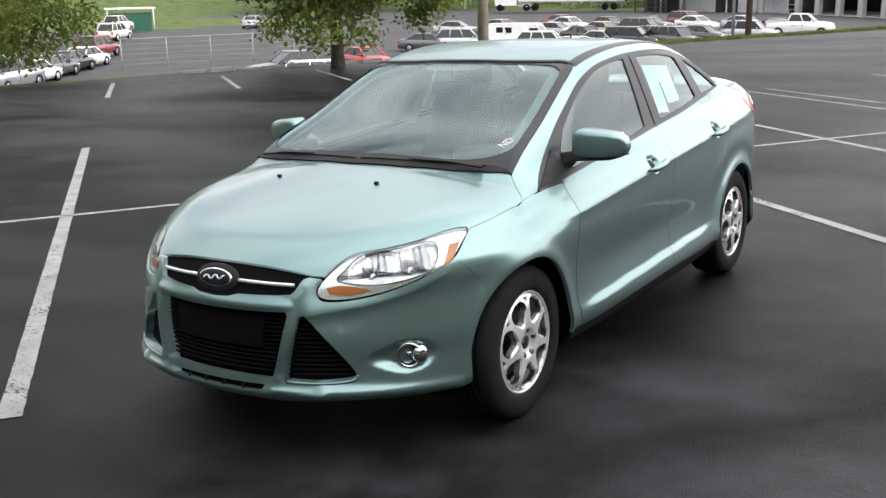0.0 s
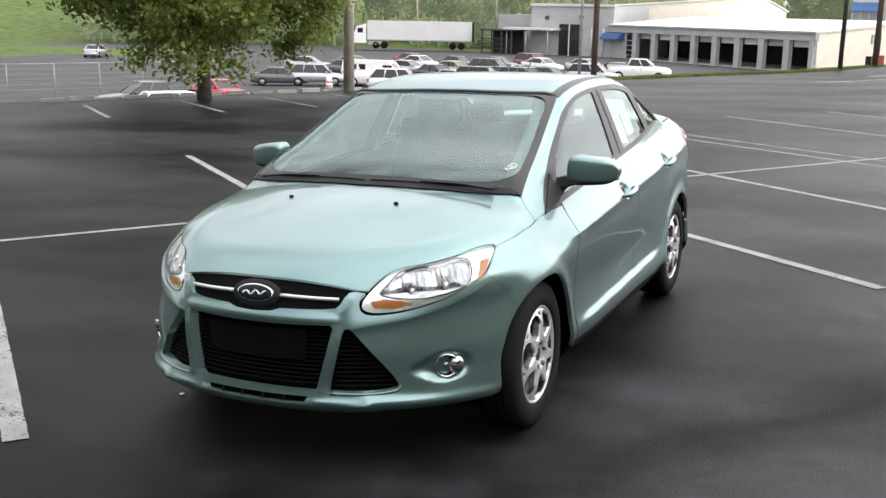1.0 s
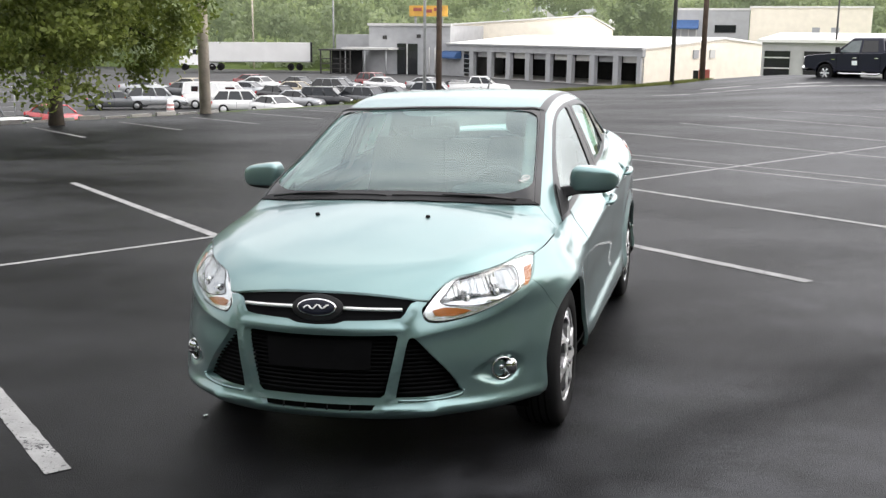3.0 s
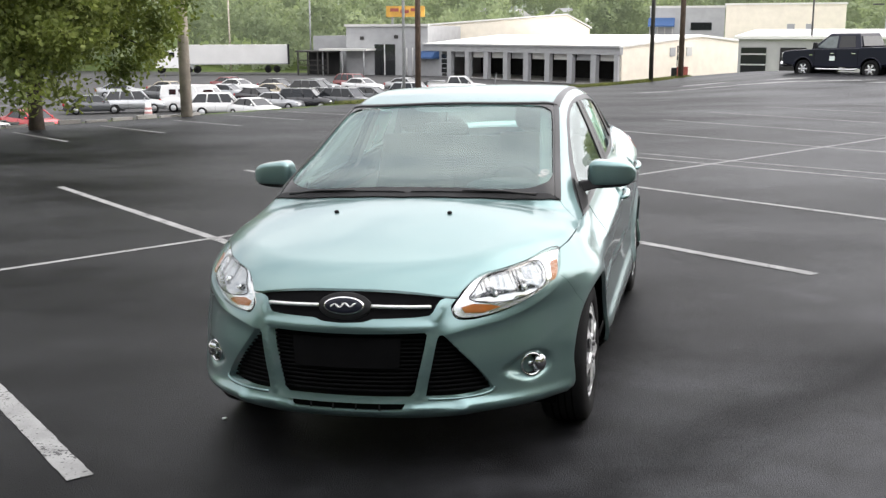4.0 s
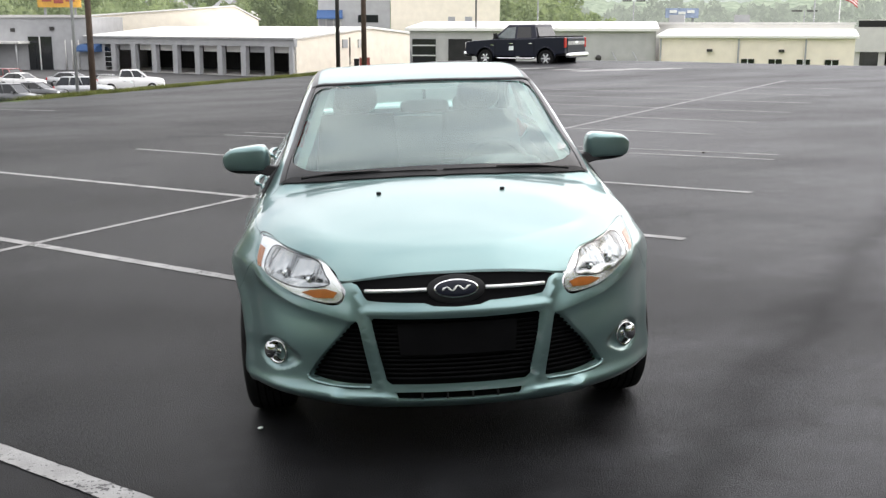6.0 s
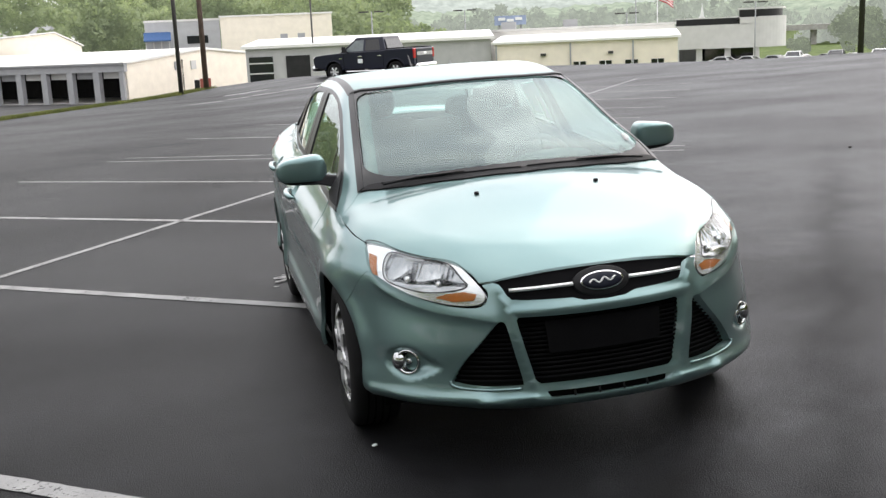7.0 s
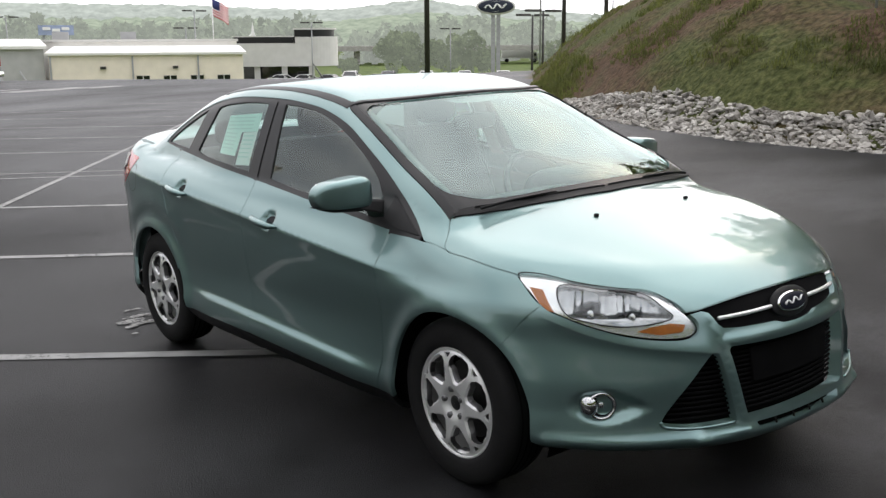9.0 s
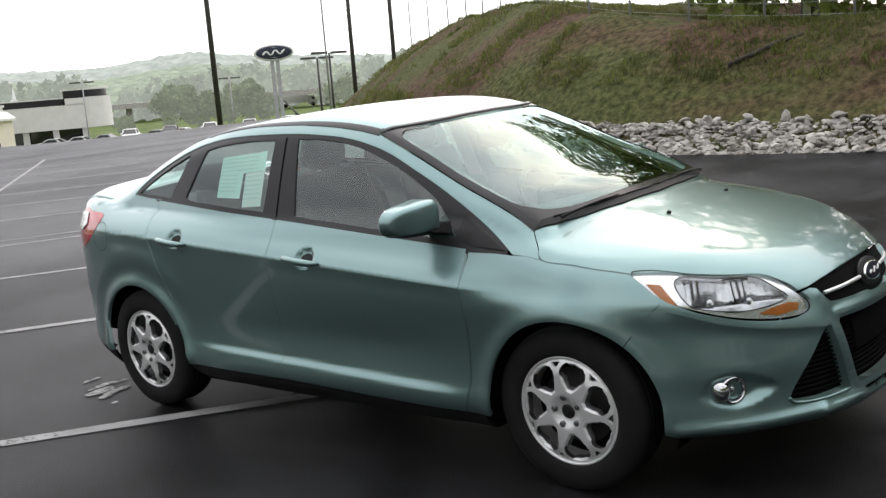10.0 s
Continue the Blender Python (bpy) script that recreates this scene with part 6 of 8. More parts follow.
tree("broadleaf_tree", "broad leafy green tree with drooping boughs at the lot edge", (-17.2, 20.2, lot_z(-17.2, 20.2)), 9.8, 4.6, 5.05, 2, 52000, 1, .10, .80, .33)
tree("broadleaf_tree", "leafy green tree with low branches at the lot edge", (-26.5, 13.2, lot_z(-25.5, 13) - .4), 9.0, 5.2, 4.6, 7, 24000, 1, .10, .85, .25)
for k, (y, d) in enumerate(((-4.5, 9.0), (.5, 8.0), (5.5, 10.5), (10.0, 15.0), (-9.5, 10.5))):
    p = bank_point(y, d)
    tree("bank_tree", "tall dark leafy tree on top of the bank", tuple(p), 11 + (k % 3), 3.6, 6.6, 20 + k, 5200, 1, .22, .95, .1)


def wood(name, label, spots, seed, material, size, leaves=260):
    """Many distant crowns in one mesh."""
    r = random.Random(seed)
    verts, faces = [], []
    for x, y, z, rad, h in spots:
        lobes = [Vector((x + r.gauss(0, rad * .45), y + r.gauss(0, rad * .45), z + h * r.uniform(.25, .92))) for _ in range(9)]
        for _ in range(leaves):
            c = r.choice(lobes)
            v = Vector((r.gauss(0, 1), r.gauss(0, 1), r.gauss(0, 1))).normalized() * rad * .42 * r.uniform(.7, 1.05)
            leaf_quad(verts, faces, c + v, size * r.uniform(.7, 1.3), r)
        i = len(verts)
        verts += [(x - .3, y, z - 1), (x + .3, y, z - 1), (x + .15, y, z + h * .6), (x - .15, y, z + h * .6)]
        faces.append((i, i + 1, i + 2, i + 3))
    return tagged(part(name, mesh_from(name, verts, faces), material), label, "woods", kind="stuff")


r = random.Random(21)
spots = []
for k in range(46):
    y = r.uniform(-16, 8.5)
    p = bank_point(y, float(bank_top(y)) * 1.25 + r.uniform(2.2, 6.5))
    spots.append((p.x, p.y, p.z - .4, r.uniform(.8, 1.3), r.uniform(2.4, 4.6)))
wood("thicket", "dark tangled thicket behind the wire fence", spots, 31, LEAF, .10, 620)
# added out of view: cuts sky light and darkens reflections from the south
r = random.Random(8)
spots = []
for k in range(64):
    a = radians(200 + 140 * (k + r.random()) / 64)
    d = r.uniform(21, 30)
    spots.append((d * math.cos(a), d * math.sin(a) + 2, lot_z(d * math.cos(a), d * math.sin(a)) - .3, r.uniform(2.6, 3.8), r.uniform(9, 13)))
wood("woods", "unseen added woods blocking low sky on the south", spots, 4, LEAF, .34, 420)
spots = []
for _ in range(120):
    a = r.uniform(-.75, -.20)
    d = r.uniform(165, 240)
    spots.append((d * math.sin(a), d * math.cos(a), LOWER + 14 * step(165, 260, np.float64(d)) - 2, r.uniform(3.5, 6), r.uniform(10, 17)))
for _ in range(90):
    a = r.uniform(-.24, .20)
    d = r.uniform(268, 330)
    spots.append((d * math.sin(a), d * math.cos(a), 4 + 6 * step(268, 330, np.float64(d)), r.uniform(4, 6.5), r.uniform(9, 15)))
for _ in range(70):
    a = r.uniform(-.12, .22)
    d = r.uniform(186, 225)
    spots.append((d * math.sin(a), d * math.cos(a), -3.5, r.uniform(3.5, 5.0), r.uniform(11, 15) * (1 - .5 * step(.13, .22, np.float64(a)))))
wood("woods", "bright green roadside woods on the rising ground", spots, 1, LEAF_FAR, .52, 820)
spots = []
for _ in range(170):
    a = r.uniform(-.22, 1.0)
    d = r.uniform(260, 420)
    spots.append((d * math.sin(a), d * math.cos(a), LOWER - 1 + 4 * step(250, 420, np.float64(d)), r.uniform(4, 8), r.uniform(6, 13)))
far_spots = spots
spots = [(101.6, 142.4, -4.4, 3.4, 7.4), (104.6, 140.2, -4.4, 3.4, 7.0), (108.6, 137.0, -4.4, 3.2, 6.6), (112.0, 134.4, -4.4, 3.4, 6.8), (150, 150, -4.4, 5, 9), (84, 150, -4.4, 1.6, 3.4), (92, 143, -4.2, 1.5, 3.0)]
bush_spots = spots


skyline = bend([-1.4, -.2, .1, .3, .42, .5, .56, .6, .645, .68, .72, .77, .83, 1.0, 1.9], [.038, .038, .036, .034, .033, .030, .029, .033, .0375, .033, .029, .026, .022, .019, .018])


def hills():
    """Wooded ridges along the horizon."""
    for k, (dist, share, rough) in enumerate(((520, .66, 1.0), (760, 1.0, .75), (1250, .80, .5))):
        verts, faces = [], []
        n = 900
        for i in range(n + 1):
            a = -1.3 + 3.1 * i / n
            lift = float(skyline(a + (0, 0, .11)[k])) * (share + (.12 * noise.noise((a * 5, k * 7.0, 0)) if k != 1 else 0))
            crest = dist * lift + 1.5 + rough * (1.3 * noise.noise((a * 70, k * 3.0, 4)) + 1.1 * noise.noise((a * 190, k * 3.0, 6)) + .8 * noise.noise((a * 420, k, 8)))
            for d, z in ((dist - 60, -8), (dist - 40, crest * .35), (dist - 18, crest * .72), (dist, crest), (dist + 40, crest * .6)):
                verts.append((d * math.sin(a), d * math.cos(a), z))
        for i in range(n):
            for j in range(4):
                q = i * 5 + j
                faces.append((q, q + 5, q + 6, q + 1))
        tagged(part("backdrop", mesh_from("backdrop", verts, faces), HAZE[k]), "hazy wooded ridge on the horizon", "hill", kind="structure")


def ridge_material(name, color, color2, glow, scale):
    """Distance: woods whose haze is painted on as a mottled glow."""
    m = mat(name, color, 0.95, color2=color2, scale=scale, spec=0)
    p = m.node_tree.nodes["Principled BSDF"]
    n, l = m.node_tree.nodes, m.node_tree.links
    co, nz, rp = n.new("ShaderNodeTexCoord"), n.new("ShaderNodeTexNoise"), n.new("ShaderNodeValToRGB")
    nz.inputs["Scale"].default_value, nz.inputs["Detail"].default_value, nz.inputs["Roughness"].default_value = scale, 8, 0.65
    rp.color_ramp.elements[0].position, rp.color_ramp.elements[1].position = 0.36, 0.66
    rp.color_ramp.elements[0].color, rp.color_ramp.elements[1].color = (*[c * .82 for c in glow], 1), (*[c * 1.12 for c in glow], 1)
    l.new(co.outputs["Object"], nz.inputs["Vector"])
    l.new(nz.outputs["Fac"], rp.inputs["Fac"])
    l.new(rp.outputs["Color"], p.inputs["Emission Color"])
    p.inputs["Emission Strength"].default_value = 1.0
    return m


# the third colour is the emitted haze, stronger with distance
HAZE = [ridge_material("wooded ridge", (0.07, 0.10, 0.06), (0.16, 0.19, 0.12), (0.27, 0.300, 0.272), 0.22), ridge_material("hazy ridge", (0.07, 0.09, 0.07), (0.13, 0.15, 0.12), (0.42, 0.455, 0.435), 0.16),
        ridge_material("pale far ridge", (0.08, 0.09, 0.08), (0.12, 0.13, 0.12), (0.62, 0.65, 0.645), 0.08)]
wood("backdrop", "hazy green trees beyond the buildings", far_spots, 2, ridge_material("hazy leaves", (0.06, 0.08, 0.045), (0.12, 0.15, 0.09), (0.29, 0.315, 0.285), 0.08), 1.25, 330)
# bushes emit a fainter share of the same painted haze
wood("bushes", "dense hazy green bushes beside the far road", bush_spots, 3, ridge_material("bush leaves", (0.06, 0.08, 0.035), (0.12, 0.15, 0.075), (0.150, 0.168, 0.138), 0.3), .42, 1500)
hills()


# ---- poles ----
def pole(name, label, x, y, z, h, r0, r1, material, lamp_head=False, arms=False):
    t = thing(name, label, "pole", Matrix.Translation((x, y, z)))
    part("shaft", rod(nbm(), [(0, 0, -.3), (0, 0, h)], [r0, r1], 12), material, t)
    if lamp_head:
        for s in (-1, 1):
            part("lamp_head", box(nbm(), (1.1, .45, .16), (s * .9, 0, h - .1)), POLEDARK, t, smooth=False)
    if arms:
        part("crossarm", box(nbm(), (2.2, .12, .14), (0, .1, h - .6)), material, t, smooth=False)
    return t


pole("utility_pole", "weathered brown wooden utility pole at the lot edge", -15.7, 26.3, lot_z(-15.7, 26.3), 10, .20, .15, POLEWOOD, arms=True)
pole("light_pole", "dark slim light pole beside the lot", -2.0, 59.6, lot_z(-2, 59.6) - .2, 12, .14, .10, POLEDARK, True)
pole("light_pole", "dark brown pole beside the lot", -.4, 66.5, lot_z(-.4, 66.5) - .2, 12, .19, .15, POLEBROWN)
pole("utility_pole", "dark brown wooden pole by the lower car park", -18.6, 66.2, LOWER + .6, 16, .22, .16, POLEBROWN)
pole("light_pole", "slim grey steel pole by the lower car park", -19.6, 66.0, LOWER + .6, 16, .11, .09, POLEGREY)
pole("light_pole", "tall dark pole beside the far road", 34.5, 45.4, -.3, 14, .165, .13, POLEDARK)
pole("light_pole", "dark slim pole beyond the bank", 39.0, 38.6, -1.0, 12, .13, .10, POLEDARK)
pole("light_pole", "dark slim pole beyond the bank", 40.6, 36.9, -1.0, 12, .14, .10, POLEDARK)
pole("light_pole", "thin grey pole beyond the bank", 45.6, 47.5, -1.5, 16, .07, .05, POLEGREY)
pole("light_pole", "dark pole with a lamp beyond the bank", 50.0, 53.0, -2, 5.4, .10, .07, POLEDARK, True)
pole("light_pole", "dark pole with a lamp beyond the bank", 45.0, 46.6, -1.5, 5.0, .09, .07, POLEDARK, True)
for x, y, h in ((51.4, 113.3, 9.6), (63.7, 107.0, 8.2), (50.5, 113.9, 7.6), (77.7, 97.5, 7.4), (20, 118, 9), (34, 128, 9)):
    pole("lamp_post", "slim lamp post with two flat heads", x, y, LOWER, h, .10, .07, POLEGREY, True)
pole("utility_pole", "slim wooden pole before the woods", -73, 150, LOWER, 14, .16, .12, POLEWOOD)
pole("utility_pole", "slim wooden pole before the woods", -60, 152, LOWER, 14, .16, .12, POLEGREY)
pole("light_pole", "thin dark pole by the low building", 10.8, 100, LOWER, 11, .10, .08, POLEDARK, True)

# ---- buildings ----
def frame_on(a, b):
    """x along the wall from a to b, y into the house."""
    a, b = Vector((*a, 0)), Vector((*b, 0))
    d = (b - a).normalized()
    return Matrix.Translation(a) @ Matrix(((d.x, -d.y, 0, 0), (d.y, d.x, 0, 0), (0, 0, 1, 0), (0, 0, 0, 1))), (b - a).length


def ribs(bm, length, z0, z1, gap=.9, y=-.04):
    x = gap / 2
    while x < length:
        box(bm, (.06, .03, z1 - z0), (x, y + .02, z0))
        x += gap
    return bm


# service garage with open bays
GL, GR = (-37.4, 139.0), (-8.4, 116.0)
m, ln = frame_on(GL, GR)
g = thing("service_garage", "long cream metal service garage with a row of open dark bays", "building", m)
EAVE = .05
part("floor_slab", box(nbm(), (ln, 26, .12), (ln / 2, 13, LOWER)), CONCRETE, g, smooth=False)
# back wall painted near-black for the shade within the bays
part("back_wall", box(nbm(), (ln + 3, .3, EAVE - LOWER), (ln / 2 - 1.5, 10, LOWER)), BAYSHADE, g, smooth=False)
part("side_wall", box(nbm(), (.3, 26, EAVE - LOWER), (0, 13, LOWER)), GREYWALL, g, smooth=False)
part("fascia", box(nbm(), (ln + .5, .5, .95), (ln / 2, -.05, EAVE - .95)), GREYWALL, g, smooth=False)
part("gutter", box(nbm(), (ln + .7, .25, .18), (ln / 2, -.42, EAVE - .12)), GREYWALL, g, smooth=False)
n_bay = 8
step_x = (ln - 5.5) / n_bay
for k in range(n_bay + 1):
    part("pillar", box(nbm(), (.85 if k < n_bay else .6, .6, EAVE - LOWER - .9), (5.5 + k * step_x - (0 if k < n_bay else .3), 0, LOWER)), GREYWALL, g, smooth=False)
for k in range(n_bay):
    part("raised_door", box(nbm(), (step_x - .9, .08, .75), (5.5 + (k + .5) * step_x, .5, EAVE - 1.68)), PALEWALL if k % 3 else GREYWALL, g, smooth=False)
part("front_wall", box(nbm(), (3.6, .3, EAVE - LOWER - .9), (1.8, .1, LOWER)), GREYWALL, g, smooth=False)
win = part("window", box(nbm(), (1.9, .1, 2.6), (4.5, -.05, LOWER + .5)), BLACKGLASS, g, smooth=False)
for k in range(4):
    part("bar", box(nbm(), (1.9, .06, .07), (4.5, -.13, LOWER + .5 + .65 * k)), GREYWALL, win, smooth=False)
aw = nbm()
loft(aw, [[(x, -.1, -.9), (x, -.9, -1.15), (x, -1.4, -1.75), (x, -1.4, -1.95), (x, -.1, -1.95)] for x in (-1.0, 3.0)])
part("awning", fix(aw), AWNING, g, "blue rounded fabric awning", smooth=False)
# gable end and roof
gw = nbm()
rows = [(ln, 0, LOWER), (ln, 28, LOWER), (ln, 28, EAVE), (ln, 14, EAVE + 1.15), (ln, 0, EAVE)]
loft(gw, [rows, [(x - .3, y, z) for x, y, z in rows]])
part("end_wall", fix(gw), CREAM, g, smooth=False)
rb = nbm()
for k in range(30):
    y = .5 + k * .93
    box(rb, (.004, .03, EAVE - LOWER), (ln + .012, y, LOWER))
part("wall_ribs", rb, CREAM, g, smooth=False)
for y in (9.0, 12.0):
    part("vent", box(nbm(), (.15, .9, 1.0), (ln + .08, y, EAVE - 1.2)), GREYWALL if y < 10 else PALEWALL, g, smooth=False)
part("roof_trim", fix(loft(nbm(), [[(x, y, z) for y, z in ((-.4, EAVE - .15), (14, EAVE + 1.05), (28.4, EAVE - .15), (28.4, EAVE + .12), (14, EAVE + 1.32), (-.4, EAVE + .12))] for x in (ln + .25, ln - .25)])), ROOFWHITE, g, smooth=False)
part("roof", fix(loft(nbm(), [[(x, y, z) for y, z in ((-.45, EAVE), (14, EAVE + 1.2), (28.4, EAVE), (28.4, EAVE + .1), (14, EAVE + 1.3), (-.45, EAVE + .1))] for x in (-.4, ln - .3)])), ROOFWHITE, g, "white metal roof", smooth=False)
cr = thing("tool_chest", "rusty red steel chest at the lot edge", "chest", Matrix.Translation((-.55, 70.2, float(terrain(np.float64(-.55), np.float64(70.2))) - .05)))
part("body", box(nbm(), (.75, .6, .80), (.18, 0, 0)), RED, cr, smooth=False, bevel=.02)
part("end_panel", box(nbm(), (.36, .62, .72), (-.40, 0, 0)), BLACKPLASTIC, cr, smooth=False, bevel=.02)

# taller hall behind
A, B = (-41.3, 153.6), (-16.5, 158.0)
m, ln = frame_on(A, B)
h = thing("tall_hall", "tall cream ribbed metal hall behind the garage", "building", m)
rows = [(0, 0, LOWER), (ln, 0, LOWER), (ln, 0, 2.2), (ln * .86, 0, 4.2), (0, 0, 2.7)]
part("wall", fix(loft(nbm(), [rows, [(x, y + 18, z) for x, y, z in rows]])), CREAM, h, smooth=False)
part("wall_ribs", ribs(nbm(), ln - 4, LOWER, 2.5, .8), CREAM, h, smooth=False)
part("roof", fix(loft(nbm(), [[(x, -.3, z) for x, z in ((-.3, 2.7), (ln * .86, 4.25), (ln + .3, 2.2), (ln + .3, 2.4), (ln * .86, 4.45), (-.3, 2.9))], [(x, 18.3, z) for x, z in ((-.3, 2.7), (ln * .86, 4.25), (ln + .3, 2.2), (ln + .3, 2.4), (ln * .86, 4.45), (-.3, 2.9))]])), ROOFWHITE, h, smooth=False)

# grey office
A, B = (-50.0, 140.6), (-37.3, 139.2)
m, ln = frame_on(A, B)
o = thing("grey_office", "two-storey flat-roofed grey office beside the garage", "building", m)
part("wall", box(nbm(), (ln, 14, 2.6 - LOWER), (ln / 2, 7, LOWER)), GREYWALL, o, smooth=False)
part("parapet", box(nbm(), (ln + .3, .4, .35), (ln / 2, -.05, 2.5)), PALEWALL, o, smooth=False)
part("wing", box(nbm(), (6.5, 12, 1.2 - LOWER), (-3.2, 8, LOWER)), GREYWALL, o, smooth=False)
door = part("door", box(nbm(), (3.2, .12, 4.4), (ln * .48, -.05, LOWER)), BLACKGLASS, o, "dark glazed entrance", smooth=False)
part("door_frame", box(nbm(), (.15, .1, 4.4), (ln * .48, -.14, LOWER)), PALEWALL, door, smooth=False)
part("canopy", box(nbm(), (7.5, 3.5, .3), (1.0, -1.75, -.9)), PALEWALL, o, smooth=False)
for x in (-2.3, .8, 4.2):
    part("canopy_post", rod(nbm(), [(x, -3.2, LOWER), (x, -3.2, -.9)], .10, 8), GREYWALL, o)
part("carport_roof", box(nbm(), (5.4, 4.4, .22), (-3.5, -2.0, LOWER + 3.3)), POLEDARK, o, smooth=False)
part("carport_back", box(nbm(), (5.0, .2, 3.3), (-3.5, -.3, LOWER)), BAYSHADE, o, smooth=False)
for x in (-5.9, -4.3, -2.7, -1.1):
    part("carport_post", box(nbm(), (.18, .18, 3.3), (x, -4.0, LOWER)), POLEDARK, o, smooth=False)
for z in (.7, 1.4, 2.1):
    part("carport_rail", box(nbm(), (5.0, .08, .12), (-3.5, -4.0, LOWER + z)), POLEDARK, o, smooth=False)
for x, z in ((ln * .2, .6), (ln * .62, .8)):
    part("vent", box(nbm(), (.6, .15, .5), (x, -.08, z)), POLEDARK, o, smooth=False)
for k in range(3):
    part("downpipe", rod(nbm(), [(ln * .75 + k * .9, -.1, LOWER), (ln * .75 + k * .9, -.1, -.5)], .09, 6), PALEWALL, o)

# white block and grey block far behind
m, ln = frame_on((3.6, 154.2), (20.0, 153.2))
w = thing("white_block", "plain cream flat-roofed block behind the low roofs", "building", m)
part("wall", box(nbm(), (ln, 12, 5.5 - LOWER), (ln / 2, 6, LOWER)), CREAM, w, smooth=False)
part("coping", box(nbm(), (ln + .3, 12.3, .25), (ln / 2, 6, 5.45)), ROOFWHITE, w, smooth=False)
for x in (ln * .55, ln * .70):
    part("roof_vent", box(nbm(), (1.0, .8, 1.0), (x, -6, 1.7)), GREYWALL, w, smooth=False)
m, ln = frame_on((-7.2, 154.0), (3.5, 154.0))
w = thing("grey_block", "pale grey block with a blue awning", "building", m)
part("wall", box(nbm(), (ln, 12, 5.2 - LOWER), (ln / 2, 6, LOWER)), GREYWALL, w, smooth=False)
part("coping", box(nbm(), (ln + .2, 12.2, .3), (ln / 2, 6, 5.1)), PALEWALL, w, smooth=False)
part("awning", fix(loft(nbm(), [[(x, 0, 3.7), (x, -1.8, 2.6), (x, -1.8, 2.4), (x, 0, 2.4)] for x in (-.2, 3.6)])), AWNING, w, "blue awning", smooth=False)
part("window", box(nbm(), (3.0, .1, 1.1), (7.4, -.04, 1.9)), BLACKGLASS, w, smooth=False)
for k in range(4):
    part("post", box(nbm(), (.12, .15, 2.2), (k * 1.1, -.06, .2)), PALEWALL, w, smooth=False)

# long low workshop
MIDWALL = mat("light grey painted wall", (0.44, 0.44, 0.43), 0.7, var=0.07, scale=1)
m, ln = frame_on((4.2, 101.5), (28.0, 95.6))
w = thing("low_workshop", "long low grey workshop with a pale metal roof", "building", m)
part("wall", box(nbm(), (ln, 20, 1.05 - LOWER), (ln / 2, 10, LOWER)), MIDWALL, w, smooth=False)
part("roof", fix(loft(nbm(), [[(x, -.4, 1.0), (x, 10, 1.75), (x, 20, 1.0), (x, 20, 1.2), (x, 10, 1.95), (x, -.4, 1.28)] for x in (-.4, ln + .3)])), ROOFWHITE, w, "pale metal roof", smooth=False)
for x in (1.5, 5.2):
    d = part("shutter_door", box(nbm(), (2.4, .15, 4.0), (x, -.05, LOWER + .6)), BLACKGLASS if x < 3 else BAYSHADE, w, smooth=False)
    if x < 3:
        for k in range(4):
            part("rail", box(nbm(), (2.4, .1, .12), (x, -.14, LOWER + .9 + 1.0 * k)), PALEWALL, d, smooth=False)
part("vent", lathe(nbm(), [(0, .0), (0, .3), (.2, .3), (.2, .0)], 12, "y", (ln - 5.5, -.2, -1.6)), POLEDARK, w)
for x in (ln - 4.2, ln - 2.2):
    part("brace", rod(nbm(), [(x, -.2, -1.0), (x + 2.0, -1.6, LOWER)], .07, 6), GREYWALL, w)
m, ln = frame_on((28.2, 95.0), (44.5, 88.0))
w = thing("cream_workshop", "low cream ribbed metal workshop with small windows", "building", m)
part("wall", box(nbm(), (ln, 18, .45 - LOWER), (ln / 2, 9, LOWER)), CREAM, w, smooth=False)
part("wall_ribs", ribs(nbm(), ln, LOWER, .4, .55), CREAM, w, smooth=False)
part("roof", fix(loft(nbm(), [[(x, -.4, .40), (x, 9, 1.0), (x, 18, .45), (x, 18, .6), (x, 9, 1.2), (x, -.4, .62)] for x in (-.3, ln + .3)])), ROOFWHITE, w, smooth=False)
for x in (.15, ln * .42, ln * .76):
    part("downpipe", box(nbm(), (.16, .14, .3 - LOWER), (x, -.12, LOWER)), GREYWALL, w, smooth=False)
for k in range(4):
    wn_ = part("window", box(nbm(), (1.2, .08, .75), (ln * .47 + k * 2.5, -.05, -2.3)), BLACKGLASS, w, smooth=False)
    part("mullion", box(nbm(), (.06, .06, .75), (ln * .47 + k * 2.5, -.11, -2.3)), WHITE, wn_, smooth=False)
for x in (ln * .27, ln * .64):
    part("wall_lamp", box(nbm(), (.5, .3, .25), (x, -.2, -.9)), POLEDARK, w, smooth=False)
m, ln = frame_on((12.5, 114.0), (50.0, 100.0))
w = thing("white_hall", "white flat-roofed hall behind the workshops", "building", m)
part("wall", box(nbm(), (ln, 14, 1.7 - LOWER), (ln / 2, 7, LOWER)), ROOFWHITE, w, smooth=False)
part("coping", box(nbm(), (ln + .3, .5, .25), (ln / 2, 0, 1.62)), PALEWALL, w, smooth=False)
for x in (ln * .55, ln * .72):
    part("roof_unit", box(nbm(), (1.6, 1.2, .8), (x, 1.5, 1.85)), GREYWALL, w, smooth=False)

# showroom canopy with a rounded end
m, ln = frame_on((65.0, 129.2), (77.8, 121.8))
w = thing("showroom", "pale showroom canopy with a rounded end and a black band", "building", m)


def stadium(l0, l1, dep, n=22):
    return [(l0, 0)] + [(l1 + dep / 2 * math.sin(math.pi * k / n), dep / 2 - dep / 2 * math.cos(math.pi * k / n)) for k in range(n + 1)] + [(l0, dep)]


def slab(o, z0, z1):
    return fix(loft(nbm(), [[(x, y, z) for x, y in o] for z in (z0, z1)]))


